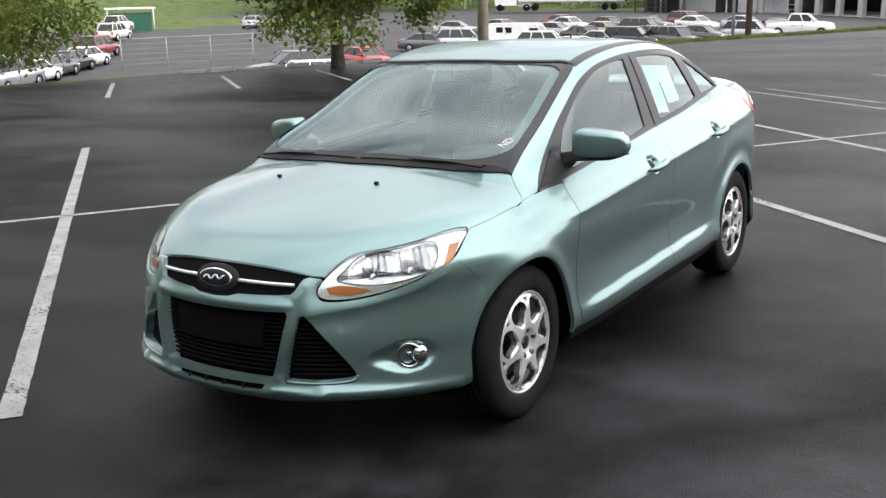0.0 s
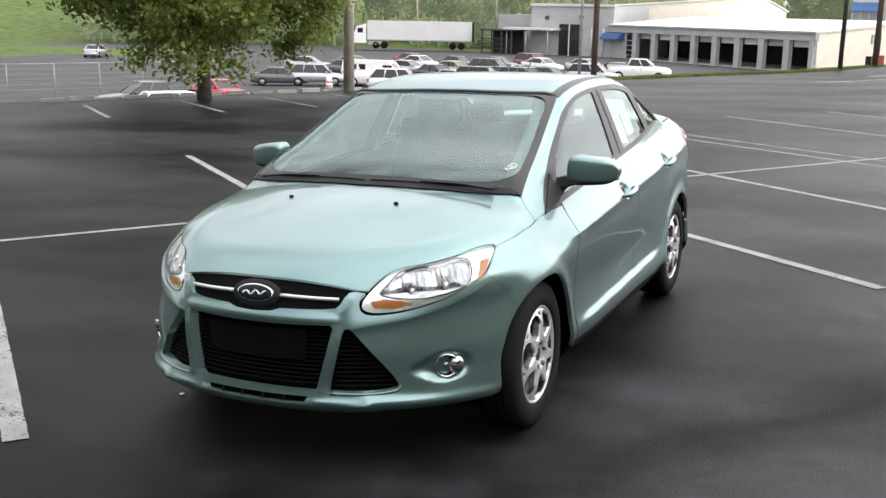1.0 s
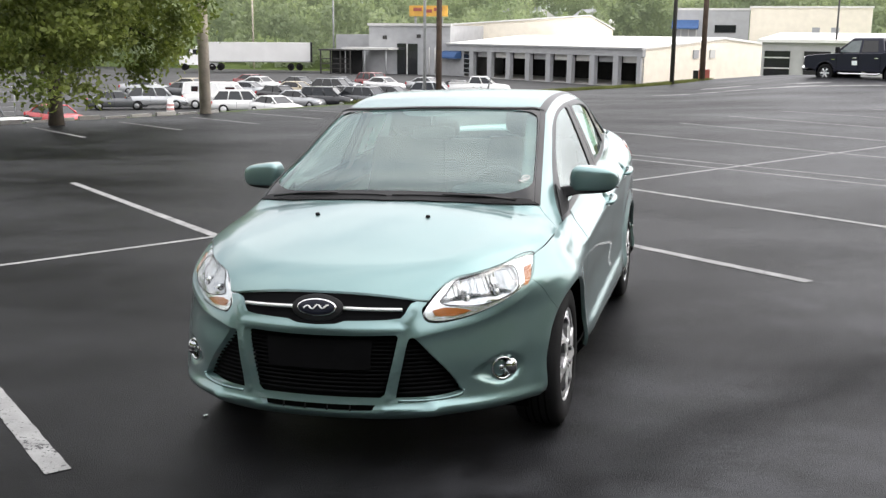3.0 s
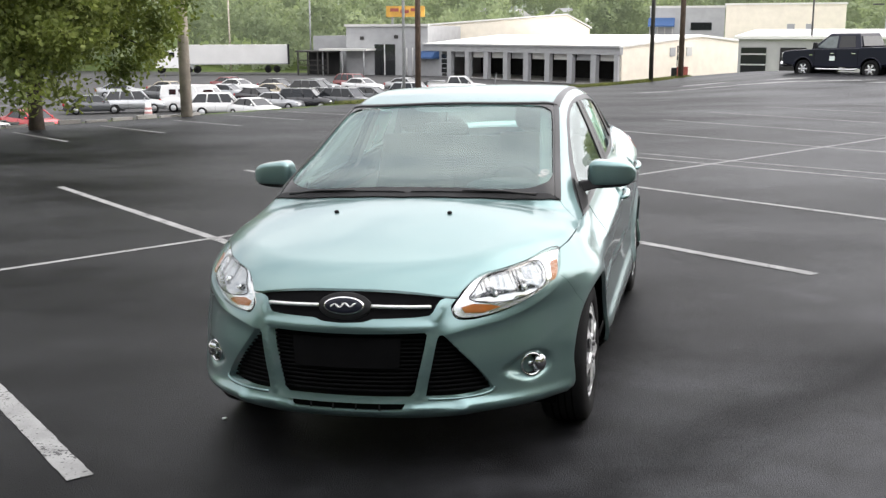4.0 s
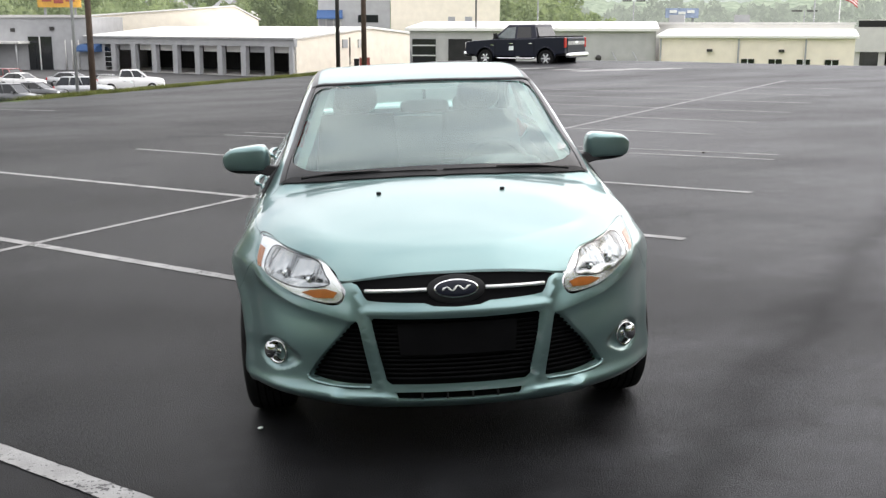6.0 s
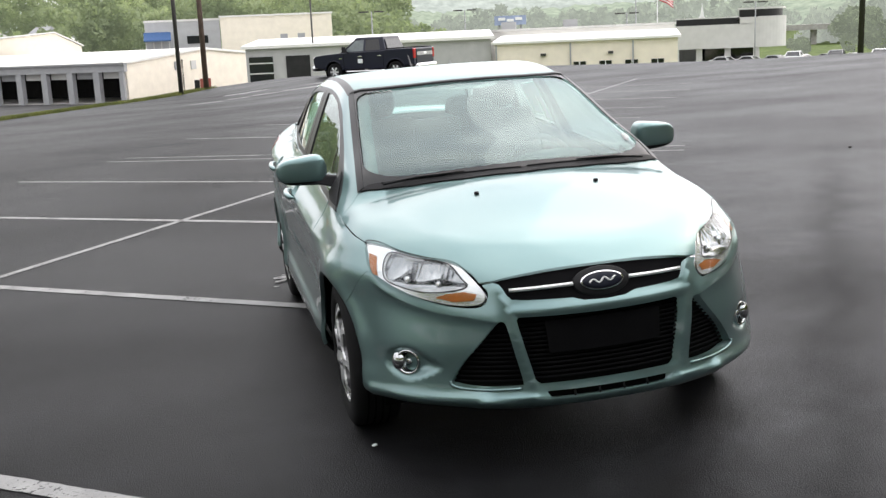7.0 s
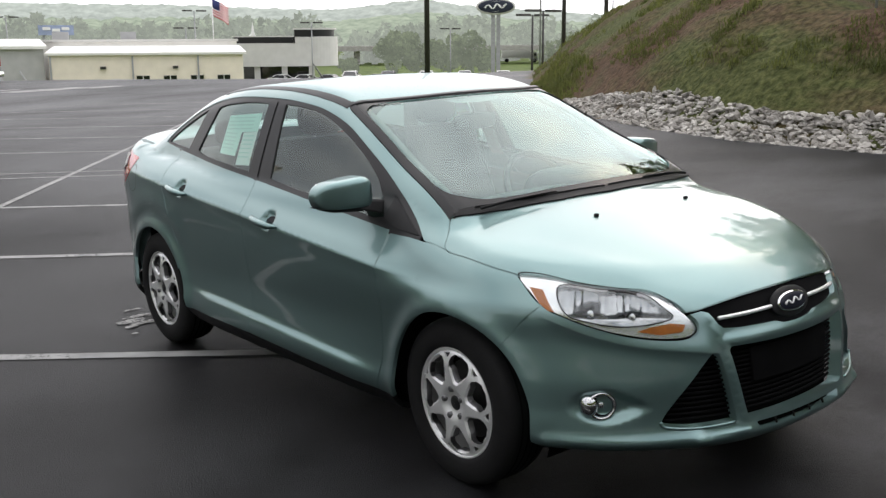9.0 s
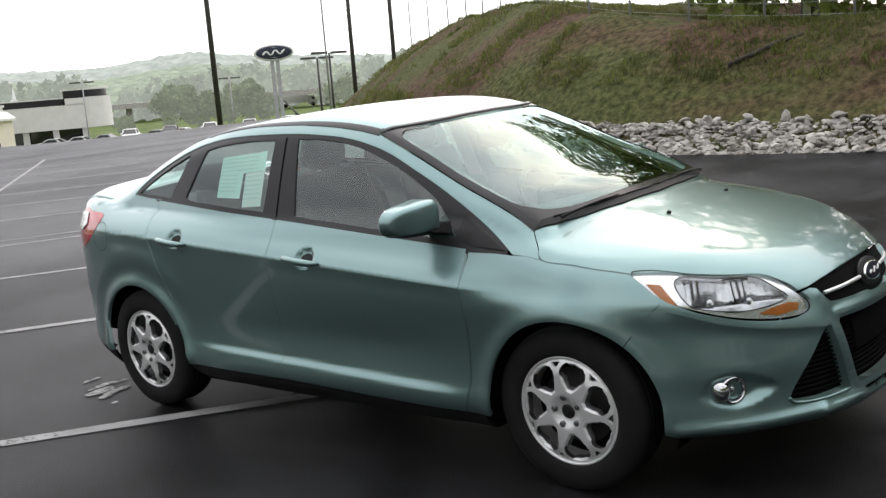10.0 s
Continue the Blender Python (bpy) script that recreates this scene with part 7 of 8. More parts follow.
part("canopy", slab(stadium(-2.0, ln - 4.2, 7), -1.9, 1.35), PALEWALL, w, smooth=False)
part("tower", slab(stadium(ln - 7.2, ln - 4.15, 6.9), 1.2, 2.2), PALEWALL, w, smooth=False)
part("black_band", slab(stadium(-.5, ln - 6.8, 6.4), 1.3, 2.15), BLACKTRIM, w, "black roof band", smooth=False)
part("upper_band", slab(stadium(ln - 6.9, ln - 4.4, 6.4), 2.15, 3.15), BLACKTRIM, w, "black roof band", smooth=False)
part("cap", slab(stadium(ln - 7.1, ln - 4.25, 6.8), 3.15, 3.40), PALEWALL, w, smooth=False)
part("band_cap", slab(stadium(-.7, ln - 7.0, 6.7), 2.15, 2.32), PALEWALL, w, smooth=False)
# near-black wall added behind the columns for the shade under the canopy
part("glazing", box(nbm(), (12, .3, 2.6), (4.6, 5.2, LOWER)), BLACKGLASS, w, smooth=False)
for x in (-.5, 2.6, 6.4, 10.2):
    part("column", box(nbm(), (.8, .8, 2.6), (x, .8, LOWER)), PALEWALL, w, smooth=False)
part("entrance", box(nbm(), (3.5, 5, 2.6), (.4, 3, LOWER)), BLACKGLASS, w, smooth=False)
part("side_wing", box(nbm(), (5, 8, 1.2), (-4.4, 4, -.9)), BLACKTRIM, w, smooth=False)
part("side_wall", box(nbm(), (6, 8, 3.4), (-5, 5, LOWER)), PALEWALL, w, smooth=False)

# houses on the rise
PINK = mat("faded pink paint", (0.52, 0.27, 0.25), 0.8, var=0.1)
for k, (x, y, z, s, wall_m, roof_m) in enumerate(((-52, 249, 3.0, 7, WHITE, GREYWALL), (-44, 252, 3.2, 5, PALEWALL, PALEWALL), (-33, 252, 2.5, 7, WHITE, GREYWALL), (-28, 246, 1.5, 5, PALEWALL, ROOFWHITE), (-20, 254, 3.2, 5, PINK, GREYWALL), (-12, 258, 3, 6, WHITE, GREYWALL), (-75, 250, 5, 6, WHITE, GREYWALL))):
    hs = thing("house", "small gabled house among the far trees", "house", pose(x, y, z - 3, 0, 0, 20 * (k % 3)), "far houses")
    part("wall", box(nbm(), (s, s * .8, 5.2)), wall_m, hs, smooth=False)
    part("roof", fix(loft(nbm(), [[(-s * .56, yy, 5.1), (0, yy, 5.1 + s * .38), (s * .56, yy, 5.1)] for yy in (-s * .45, s * .45)])), roof_m, hs, smooth=False)
    for xx in (-s * .22, s * .22):
        part("window", box(nbm(), (.9, .1, 1.2), (xx, -s * .4 - .02, 3.0)), BLACKGLASS, hs, smooth=False)
for x, y, z, wd, hh, c in ((-46.3, 159.0, 4.1, 6.4, 1.7, mat("orange hoarding", (0.62, 0.34, 0.06), 0.6, var=0.3, scale=0.5)), (47, 150, 2.6, 5.0, 1.4, mat("blue hoarding", (0.30, 0.36, 0.52), 0.6, var=0.25, scale=0.5))):
    b = thing("billboard", "orange billboard on posts behind the roofs" if x < 0 else "pale blue billboard on posts behind the roofs", "billboard", Matrix.Translation((x, y, z)))
    part("board", box(nbm(), (wd, .3, hh)), c, b, smooth=False)
    for k in range(3):
        part("print_bar", box(nbm(), (wd * .22, .05, hh * .3), (-wd * .28 + k * wd * .27, -.18, hh * (.35 if k % 2 else .5))), RED if x < 0 else WHITE, b, smooth=False)
    for s in (-.35, .35):
        part("post", box(nbm(), (.3, .3, z - LOWER + 2), (wd * s, .2, LOWER - z - 2)), POLEGREY, b, smooth=False)

# oval sign on a pylon
sg = thing("pylon_sign", "dark oval sign with a pale rim on two grey posts", "sign", pose(75.5, 86.5, 0, 0, 0, -41))
ov = Matrix(((1, 0, 0), (0, 0, -1), (0, 1, 0)))
part("rim", fix(oval(nbm(), Vector((0, 0, 5.3)), ov, 2.25, .92, .28)), PALEWALL, sg)
part("face", fix(oval(nbm(), Vector((0, -.14, 5.3)), ov, 2.06, .76, .18)), mat("navy enamel", (0.030, 0.036, 0.055), 0.5, spec=.2, var=0.1), sg, "navy oval face")
part("rim", fix(oval(nbm(), Vector((0, .1, 5.3)), ov @ Matrix.Rotation(math.pi, 3, "Y"), 2.25, .92, .28)), PALEWALL, sg)
swash = [(1.25 * t, -.36, 5.3 + .26 * math.sin(7.5 * t + .6) * (1 - .35 * abs(t)) + .08 * t) for t in np.linspace(-1, 1, 41)]
part("swash", rod(nbm(), swash, [.05 + .06 * abs(math.cos(7.5 * t + .6)) for t in np.linspace(-1, 1, 41)], 6), WHITE, sg, "plain pale wavy line")
for s in (-.30, .30):
    part("post", box(nbm(), (.44, .4, 8.2), (s, .1, -3.6)), POLEGREY, sg, smooth=False)

# flag
fl = thing("flag_pole", "tall white flagpole with a striped flag", "flag", Matrix.Translation((66.6, 139.8, 0)))
part("pole", rod(nbm(), [(0, 0, LOWER), (0, 0, 8.2)], [.12, .06], 8), WHITE, fl)


def cloth(x0, x1, z0, z1, c, y=0.0, name="stripe"):
    bm = nbm()
    rows = []
    for k in range(13):
        x = x0 + (x1 - x0) * k / 12
        yy = .28 * math.sin(x * 3.0) + y
        rows.append([(x, yy, z0 - .55 * x), (x, yy, z1 - .55 * x)])
    loft(bm, rows, closed=False, caps=False)
    ob = part(name, bm, c, fl)
    so = ob.modifiers.new("thickness", "SOLIDIFY")
    so.thickness = .015


FLAGRED, FLAGBLUE = mat("red cloth", (0.50, 0.05, 0.06), 0.9, var=0.1), mat("blue cloth", (0.04, 0.05, 0.16), 0.9, var=0.1)
for k in range(13):
    cloth(.1, 2.7, 7.9 - .19 * (k + 1), 7.9 - .19 * k, FLAGRED if k % 2 == 0 else WHITE)
cloth(.1, 1.15, 7.9 - .19 * 7, 7.9, FLAGBLUE, -.03, "canton")
# road bridge and steeple in the far haze
br = thing("road_bridge", "pale concrete road bridge in the distance", "bridge", pose(168, 190, -2.4, 0, 0, -30))
part("deck", box(nbm(), (150, 8, 1.2), (0, 0, 1.5)), CONCRETE, br, smooth=False)
for x in (-60, -36, -12, 12, 36, 60):
    part("pier", box(nbm(), (1.2, 4, 5.0), (x, 0, -3.4)), CONCRETE, br, smooth=False)
ch = thing("church", "white church with a spire among far trees", "church", pose(108, 206, -1, 0, 0, -25) @ Matrix.Scale(.5, 4))
part("nave", fix(loft(nbm(), [[(-5, y, 0), (5, y, 0), (5, y, 5), (0, y, 8.5), (-5, y, 5)] for y in (-6, 6)])), WHITE, ch, smooth=False)
part("spire", box(nbm(), (1.8, 1.8, 6), (0, -5, 7.5), (.05, .05)), WHITE, ch, smooth=False)

# ---- parked vehicles ----
PAINTS = {"white": mat("white car paint", (0.74, 0.74, 0.73), 0.3, coat=.6), "silver": mat("silver car paint", (0.42, 0.43, 0.44), 0.3, .6, coat=.6), "grey": mat("grey car paint", (0.10, 0.105, 0.11), 0.3, .4, coat=.6),
          "black": mat("black car paint", (0.012, 0.013, 0.016), 0.25, coat=.7), "red": mat("red car paint", (0.45, 0.015, 0.02), 0.3, coat=.6), "maroon": mat("maroon car paint", (0.20, 0.03, 0.03), 0.3, coat=.6),
          "navy": mat("dark navy car paint", (0.007, 0.009, 0.022), 0.30, .2, spec=.3, coat=.25), "tan": mat("tan car paint", (0.42, 0.36, 0.26), 0.35, .3, coat=.5), "blue": mat("blue plastic", (0.03, 0.16, 0.50), 0.5)}


DARKSILVER = mat("dull alloy", (0.34, 0.345, 0.35), 0.35, 0.8, var=0.25, scale=9)


def vehicle(kind, paint, m, label, group="parked cars"):
    """x across, y from the nose (-) to the tail (+), wheels on z = 0."""
    L, W, H = {"saloon": (4.6, 1.78, 1.44), "suv": (4.7, 1.85, 1.75), "van": (5.6, 2.0, 2.10), "pickup": (5.9, 2.0, 2.02), "hatch": (4.2, 1.74, 1.5)}[kind]
    belt_h = {"saloon": .92, "suv": 1.05, "van": 1.15, "pickup": 1.36, "hatch": .94}[kind]
    v = thing(paint + "_" + ("car" if kind in ("saloon", "hatch") else kind), label, "pickup truck" if kind == "pickup" else "van" if kind == "van" else "car", m, group)
    col = PAINTS[paint]
    h = L / 2
    hood, tail_z = {"saloon": (.86, .98), "suv": (1.0, 1.05), "van": (1.2, 1.15), "pickup": (1.30, 1.36), "hatch": (.90, .96)}[kind]
    low = .34 if kind in ("pickup", "suv") else .22
    rows = []
    for y, w, zt, zl in ((-h, .80, hood * .72, low + .12), (-h + .12, .90, hood * .86, low), (-h + .5, .97, hood * .95, low), (-h * .42, 1, belt_h, low), (0, 1, belt_h, low), (h * .45, 1, belt_h + .02, low), (h - .45, .98, tail_z, low), (h - .08, .93, tail_z * .98, low + .05), (h, .86, tail_z * .80, low + .15)):
        a = W / 2 * w
        rows.append([(-a * .92, y, zl), (-a, y, zl + .18), (-a, y, zt * .70), (-a * .93, y, zt), (-a * .55, y, zt + .025), (a * .55, y, zt + .025), (a * .93, y, zt), (a, y, zt * .70), (a, y, zl + .18), (a * .92, y, zl)])
    part("body", fix(loft(nbm(), rows)), col, v)
    y0, y1, y2, y3 = {"saloon": (-1.05, -.30, .95, 1.70), "suv": (-1.15, -.55, 1.75, 2.22), "van": (-1.9, -1.2, 2.62, 2.76), "pickup": (-1.35, -.62, .78, 1.02), "hatch": (-1.1, -.45, 1.2, 2.0)}[kind]
    a, b = W / 2 * .90, W / 2 * .72
    zb = belt_h
    cab = [[(-a, y0, zb), (a, y0, zb), (a, y3, zb + .02), (-a, y3, zb + .02)], [(-b, y1, H - .05), (b, y1, H - .05), (b, y2, H - .05), (-b, y2, H - .05)]]
    glass = part("cabin_glass", fix(loft(nbm(), cab)), BLACKGLASS if paint != "white" or kind != "van" else col, v, smooth=False)
    rows = []
    for t, k in ((0, 1.0), (.6, .97), (1, .80)):
        rows.append([(-b * k * 1.03, y1 - .05 + .10 * t, H - .06 + .06 * t), (b * k * 1.03, y1 - .05 + .10 * t, H - .06 + .06 * t), (b * k * 1.03, y2 + .05 - .10 * t, H - .06 + .06 * t), (-b * k * 1.03, y2 + .05 - .10 * t, H - .06 + .06 * t)])
    part("roof", fix(loft(nbm(), rows)), col, v)
    for s in (-1, 1):
        for ya, yb in ((y0, y1), (y3, y2)):
            part("pillar", rod(nbm(), [(s * a, ya, zb), (s * b, yb, H - .05)], .05, 6), col, v)
        for f in ((.45,) if kind != "suv" and kind != "van" else (.33, .66)):
            part("pillar", rod(nbm(), [(s * a * 1.0, y0 + (y3 - y0) * f, zb), (s * b * 1.02, y1 + (y2 - y1) * f, H - .05)], .045, 6), BLACKTRIM if kind == "saloon" else col, v)
        part("headlamp", blob(nbm(), (s * W * .36, -h + .12, hood * .74), (.38, .22, .16), 3, 10, 6), LAMPWHITE, v)
        part("tail_lamp", blob(nbm(), (s * W * .42, h - .06, tail_z * .80), (.20, .18, .30), 3, 10, 6), REDLENS, v)
        part("mirror", blob(nbm(), (s * (a + .10), y0 + .35, zb + .08), (.20, .12, .15), 3, 10, 6), col, v)
        part("door_seam", box(nbm(), (.012, .012, zb * .62), (s * (W / 2 + .001), (y0 + y3) / 2 - .1, low + .12)), DARK, v, smooth=False)
    part("front_bumper", blob(nbm(), (0, -h + .05, low + .22), (W * .92, .25, .24), 4, 14, 6), CHROME if kind == "pickup" else col if kind != "van" else BLACKPLASTIC, v)
    part("grille", box(nbm(), (W * .42, .06, .16 if kind != "pickup" else .34), (0, -h - .01 + .06, hood * .60)), BLACKPLASTIC, v, smooth=False)
    part("rear_bumper", blob(nbm(), (0, h - .03, low + .22), (W * .92, .22, .22), 4, 14, 6), CHROME if kind == "pickup" else col, v)
    R = .43 if kind == "pickup" else .37 if kind in ("suv", "van") else .32
    for y in (-h * .62, h * .60):
        for s in (-1, 1):
            # thin dark ring stands for the shade inside the arch
            part("arch", lathe(nbm(), [(s * (W / 2 + .004), R * 1.16), (s * (W / 2 - .10), R * 1.14)], 20, "x", (0, y, R)), DARK, v)
            wv = part("wheel", lathe(nbm(), [(-.11, R * .62), (-.11, R * .93), (-.08, R), (.08, R), (.11, R * .93), (.11, R * .62)], 20), TYRE, v, m=Matrix.Translation((s * (W / 2 - .09), y, R)))
            part("rim", lathe(nbm(), [(s * .10, R * .60), (s * .122, R * .55), (s * .095, R * .30), (s * .118, .07), (s * .118, .001)], 16), DARKSILVER if kind == "pickup" or paint != "white" else SILVER, wv)
    if kind == "pickup":
        # dark sheet across the bed in place of its shaded inside
        part("bed", fix(box(nbm(), (W * .82, 1.75, .03), (0, h - 1.0, tail_z + .015))), DARK, v, smooth=False)
        for s in (-1, 1):
            part("bed_rail", box(nbm(), (.10, 1.9, .10), (s * W * .455, h - 1.0, tail_z - .01)), col, v, smooth=False)
            part("running_board", rod(nbm(), [(s * (W / 2 + .02), -1.1, .40), (s * (W / 2 + .02), 1.0, .40)], .05, 8), CHROME, v)
            for yy in (-.15, .55):
                part("handle", box(nbm(), (.05, .20, .05), (s * (W / 2 + .01), yy, 1.02)), CHROME, v, smooth=False)
            part("door_sticker", box(nbm(), (.012, .22, .18), (s * (W / 2 + .004), -.05, .86)), PAPERWHITE, v, smooth=False)
        part("tailgate", box(nbm(), (W * .80, .05, .60), (0, h - .01, .62)), col, v, smooth=False)
        part("tailgate_badge", fix(oval(nbm(), Vector((0, h + .045, .98)), Matrix(((1, 0, 0), (0, 0, 1), (0, -1, 0))), .16, .07, .01)), CHROME, v)
        part("windscreen_wiper", rod(nbm(), [(-.5, -1.34, zb + .06), (.3, -1.36, zb + .06)], .015, 6), BLACKTRIM, v)
    if kind == "van":
        for s in (-1, 1):
            for yy in (1.0, 1.75):
                part("side_window", box(nbm(), (.04, .55, .50), (s * (a * .93), yy, 1.30)), BLACKGLASS, v, smooth=False)
            part("cab_window", box(nbm(), (.04, .75, .48), (s * (a * .94), -1.1, 1.28)), BLACKGLASS, v, smooth=False)
        part("cab_screen", fix(loft(nbm(), [[(-.75, -1.84, 1.25), (.75, -1.84, 1.25)], [(.62, -1.32, 1.92), (-.62, -1.32, 1.92)]][:1] + [[(-.62, -1.36, 1.90), (.62, -1.36, 1.90)]], closed=False, caps=False)), BLACKGLASS, v)
        for yy in (2.74,):
            for s in (-.42, .42):
                part("rear_window", box(nbm(), (.55, .06, .5), (s, yy, 1.3)), BLACKGLASS, v, smooth=False)
    return v


def parked(kind, paint, x, y, turn, label, z=None):
    z = float(terrain(np.float64(x), np.float64(y))) if z is None else z
    return vehicle(kind, paint, pose(x, y, z, 0, 0, turn), label)


# the dark pickup on the lot: nose away to the north-west
def crew_cab(m, label):
    """A full-size pickup; nose at -y."""
    v = thing("pickup_truck", label, "pickup truck", m)
    col, W, R = PAINTS["navy"], .995, .405
    fy, ry = -1.80, 1.52

    def bow(cy, r, a0, a1, n=12):
        return [(cy + r * math.cos(radians(a0 + (a1 - a0) * k / n)), R + r * math.sin(radians(a0 + (a1 - a0) * k / n))) for k in range(n + 1)]
    side = ([(-2.90, .62), (-2.97, .85), (-2.95, 1.08), (-2.84, 1.17), (-2.4, 1.22), (-1.52, 1.27), (-.4, 1.29), (.98, 1.31), (1.0, 1.345), (2.43, 1.375), (2.50, 1.34), (2.51, .64), (2.06, .60)]
            + bow(ry, .50, 12, 168) + [(.98, .50), (-1.22, .50)] + bow(fy, .50, 12, 168) + [(-2.38, .56)])
    rings = [[(x, y * k, .9 + (z - .9) * (1 - (1 - k) * 2.4)) for y, z in side] for x, k in ((-W, .985), (-W + .05, 1.0), (W - .05, 1.0), (W, .985))]
    body = part("body", fix(loft(nbm(), rings)), col, v, smooth=False, bevel=.02)
    # doors, handles, sticker
    for s in (-1, 1):
        for y in (-1.24, -.17, .90):
            part("door_seam", box(nbm(), (.008, .014, .70), (s * (W + .001), y, .53)), DARK, body, smooth=False)
        for y in (-.33, .72):
            part("door_handle", box(nbm(), (.04, .20, .045), (s * (W + .02), y, 1.06)), CHROME, body, smooth=False, bevel=.01)
        for cy in (fy, ry):
            lip = [(s * (W + .012), y, z) for y, z in bow(cy, .515, 4, 176, 16)]
            part("wheel_lip", rod(nbm(), lip, .028, 6), col, body)
            part("wheel_well", lathe(nbm(), [(s * (W - .02), .495), (s * (W - .35), .48), (s * (W - .36), .01)], 20, "x", (0, cy, R)), DARK, body)
        part("running_board", rod(nbm(), [(s * (W + .03), -1.15, .44), (s * (W + .05), -1.0, .41), (s * (W + .05), .80, .41), (s * (W + .03), .95, .44)], .045, 8), CHROME, v, "bright tubular running board")
        part("body_mark", box(nbm(), (.006, .16, .035), (s * (W + .003), -1.42, 1.0)), CHROME, body, smooth=False)
        part("headlamp", box(nbm(), (.34, .16, .30), (s * .80, -2.90, .82)), LAMPWHITE, v, smooth=False, bevel=.03)
        part("tail_lamp", box(nbm(), (.17, .12, .44), (s * .905, 2.47, .90)), REDLENS, v, smooth=False, bevel=.02)
        arm = part("mirror", box(nbm(), (.20, .13, .26), (s * 1.14, -1.12, 1.30)), BLACKPLASTIC, v, smooth=False, bevel=.03)
        part("mirror_stalk", rod(nbm(), [(s * .93, -1.10, 1.33), (s * 1.10, -1.10, 1.38)], .03, 6), BLACKPLASTIC, arm)
    part("door_sticker", box(nbm(), (.006, .26, .19), (-W - .004, -.34, .78)), PAPERWHITE, v, "white paper sticker on the door", smooth=False)
    part("door_sticker", box(nbm(), (.006, .26, .19), (W + .004, -.34, .78)), PAPERWHITE, v, "white paper sticker on the door", smooth=False)
    # cab with a pane in each opening
    def cab_w(z):
        return .925 - (z - 1.28) * .27
    low_y, top_y = (-1.50, 1.02), (-.66, .80)
    rows = []
    for z, t in ((1.26, 0), (1.80, .86), (1.90, .97), (1.945, 1.05)):
        w = cab_w(z) - (.05 if z > 1.92 else 0)
        y0, y1 = low_y[0] + (top_y[0] - low_y[0]) * t, low_y[1] + (top_y[1] - low_y[1]) * t
        rows.append([(-w, y0, z), (w, y0, z), (w, y1, z), (-w, y1, z)])
    cab = part("cab", fix(loft(nbm(), rows)), col, v, smooth=False, bevel=.03)
    for s in (-1, 1):
        for nm, quad in (("front_glass", ((-1.20, 1.315), (-.655, 1.80), (-.20, 1.835), (-.20, 1.325))), ("rear_glass", ((-.09, 1.325), (-.09, 1.835), (.60, 1.825), (.72, 1.35)))):
            pts = [[(s * (cab_w(z) + o), y, z) for y, z in quad] for o in (-.02, .006)]
            part(nm, fix(loft(nbm(), pts)), CABGLASS if nm == "front_glass" else BLACKGLASS, cab, smooth=False)
    part("windscreen", fix(loft(nbm(), [[(-.80, -1.46 - o, 1.31), (.80, -1.46 - o, 1.31), (.70, -.74 - o, 1.84), (-.70, -.74 - o, 1.84)] for o in (-.03, .02)])), BLACKGLASS, cab, smooth=False)
    part("back_glass", fix(loft(nbm(), [[(-.74, 1.005 + o, 1.40), (.74, 1.005 + o, 1.40), (.66, .845 + o, 1.82), (-.66, .845 + o, 1.82)] for o in (-.03, .018)])), BLACKGLASS, cab, smooth=False)
    # load bed, tailgate, bumpers
    # flat near-black sheet at rail height stands for the shaded bed
    part("bed_cover", box(nbm(), (1.72, 1.44, .05), (0, 1.72, 1.355)), DARK, v, "near-black sheet standing for the open load bed", smooth=False)
    gate = part("tailgate", box(nbm(), (1.58, .05, .66), (0, 2.515, .66)), col, v, smooth=False, bevel=.015)
    part("gate_trim", box(nbm(), (1.50, .02, .16), (0, 2.548, 1.02)), DARKSILVER, gate, "bright band across the tailgate", smooth=False)
    part("gate_badge", fix(oval(nbm(), Vector((0, 2.558, 1.12)), Matrix(((1, 0, 0), (0, 0, 1), (0, -1, 0))), .15, .065, .012)), SATINBAR, gate)
    part("rear_bumper", blob(nbm(), (0, 2.59, .56), (1.94, .24, .24), 5, 16, 8), CHROME, v, "chrome step bumper")
    part("front_bumper", blob(nbm(), (0, -2.98, .60), (1.96, .24, .28), 5, 16, 8), CHROME, v, "chrome front bumper")
    grl = part("grille", box(nbm(), (1.20, .08, .40), (0, -2.95, .74)), BLACKPLASTIC, v, smooth=False, bevel=.02)
    for z in (.80, .93, 1.06):
        part("grille_bar", box(nbm(), (1.20, .05, .05), (0, -2.99, z)), CHROME, grl, smooth=False, bevel=.01)
    for cy in (fy, ry):
        for s in (-1, 1):
            wv = part("wheel", lathe(nbm(), [(-.13, R * .60), (-.135, R * .90), (-.10, R), (.10, R), (.135, R * .90), (.13, R * .64), (.115, R * .60)], 28), TYRE, v, m=pose(s * (W - .12), cy, R, 0, 0, 0 if s > 0 else 180))
            part("rim", lathe(nbm(), [(.115, R * .62), (.128, R * .60), (.10, R * .55), (.02, R * .52), (.0, .01)], 28), DARKSTEEL, wv)
            for k in range(6):
                a = math.pi * k / 3
                part("spoke", rod(nbm(), [(.115, .05 * math.cos(a), .05 * math.sin(a)), (.112, R * .57 * math.cos(a), R * .57 * math.sin(a))], [.042, .034], 6), SATINBAR, wv)
            part("hub", lathe(nbm(), [(.10, .075), (.135, .07), (.145, .05), (.145, .001)], 16), SATINBAR, wv)
    return v


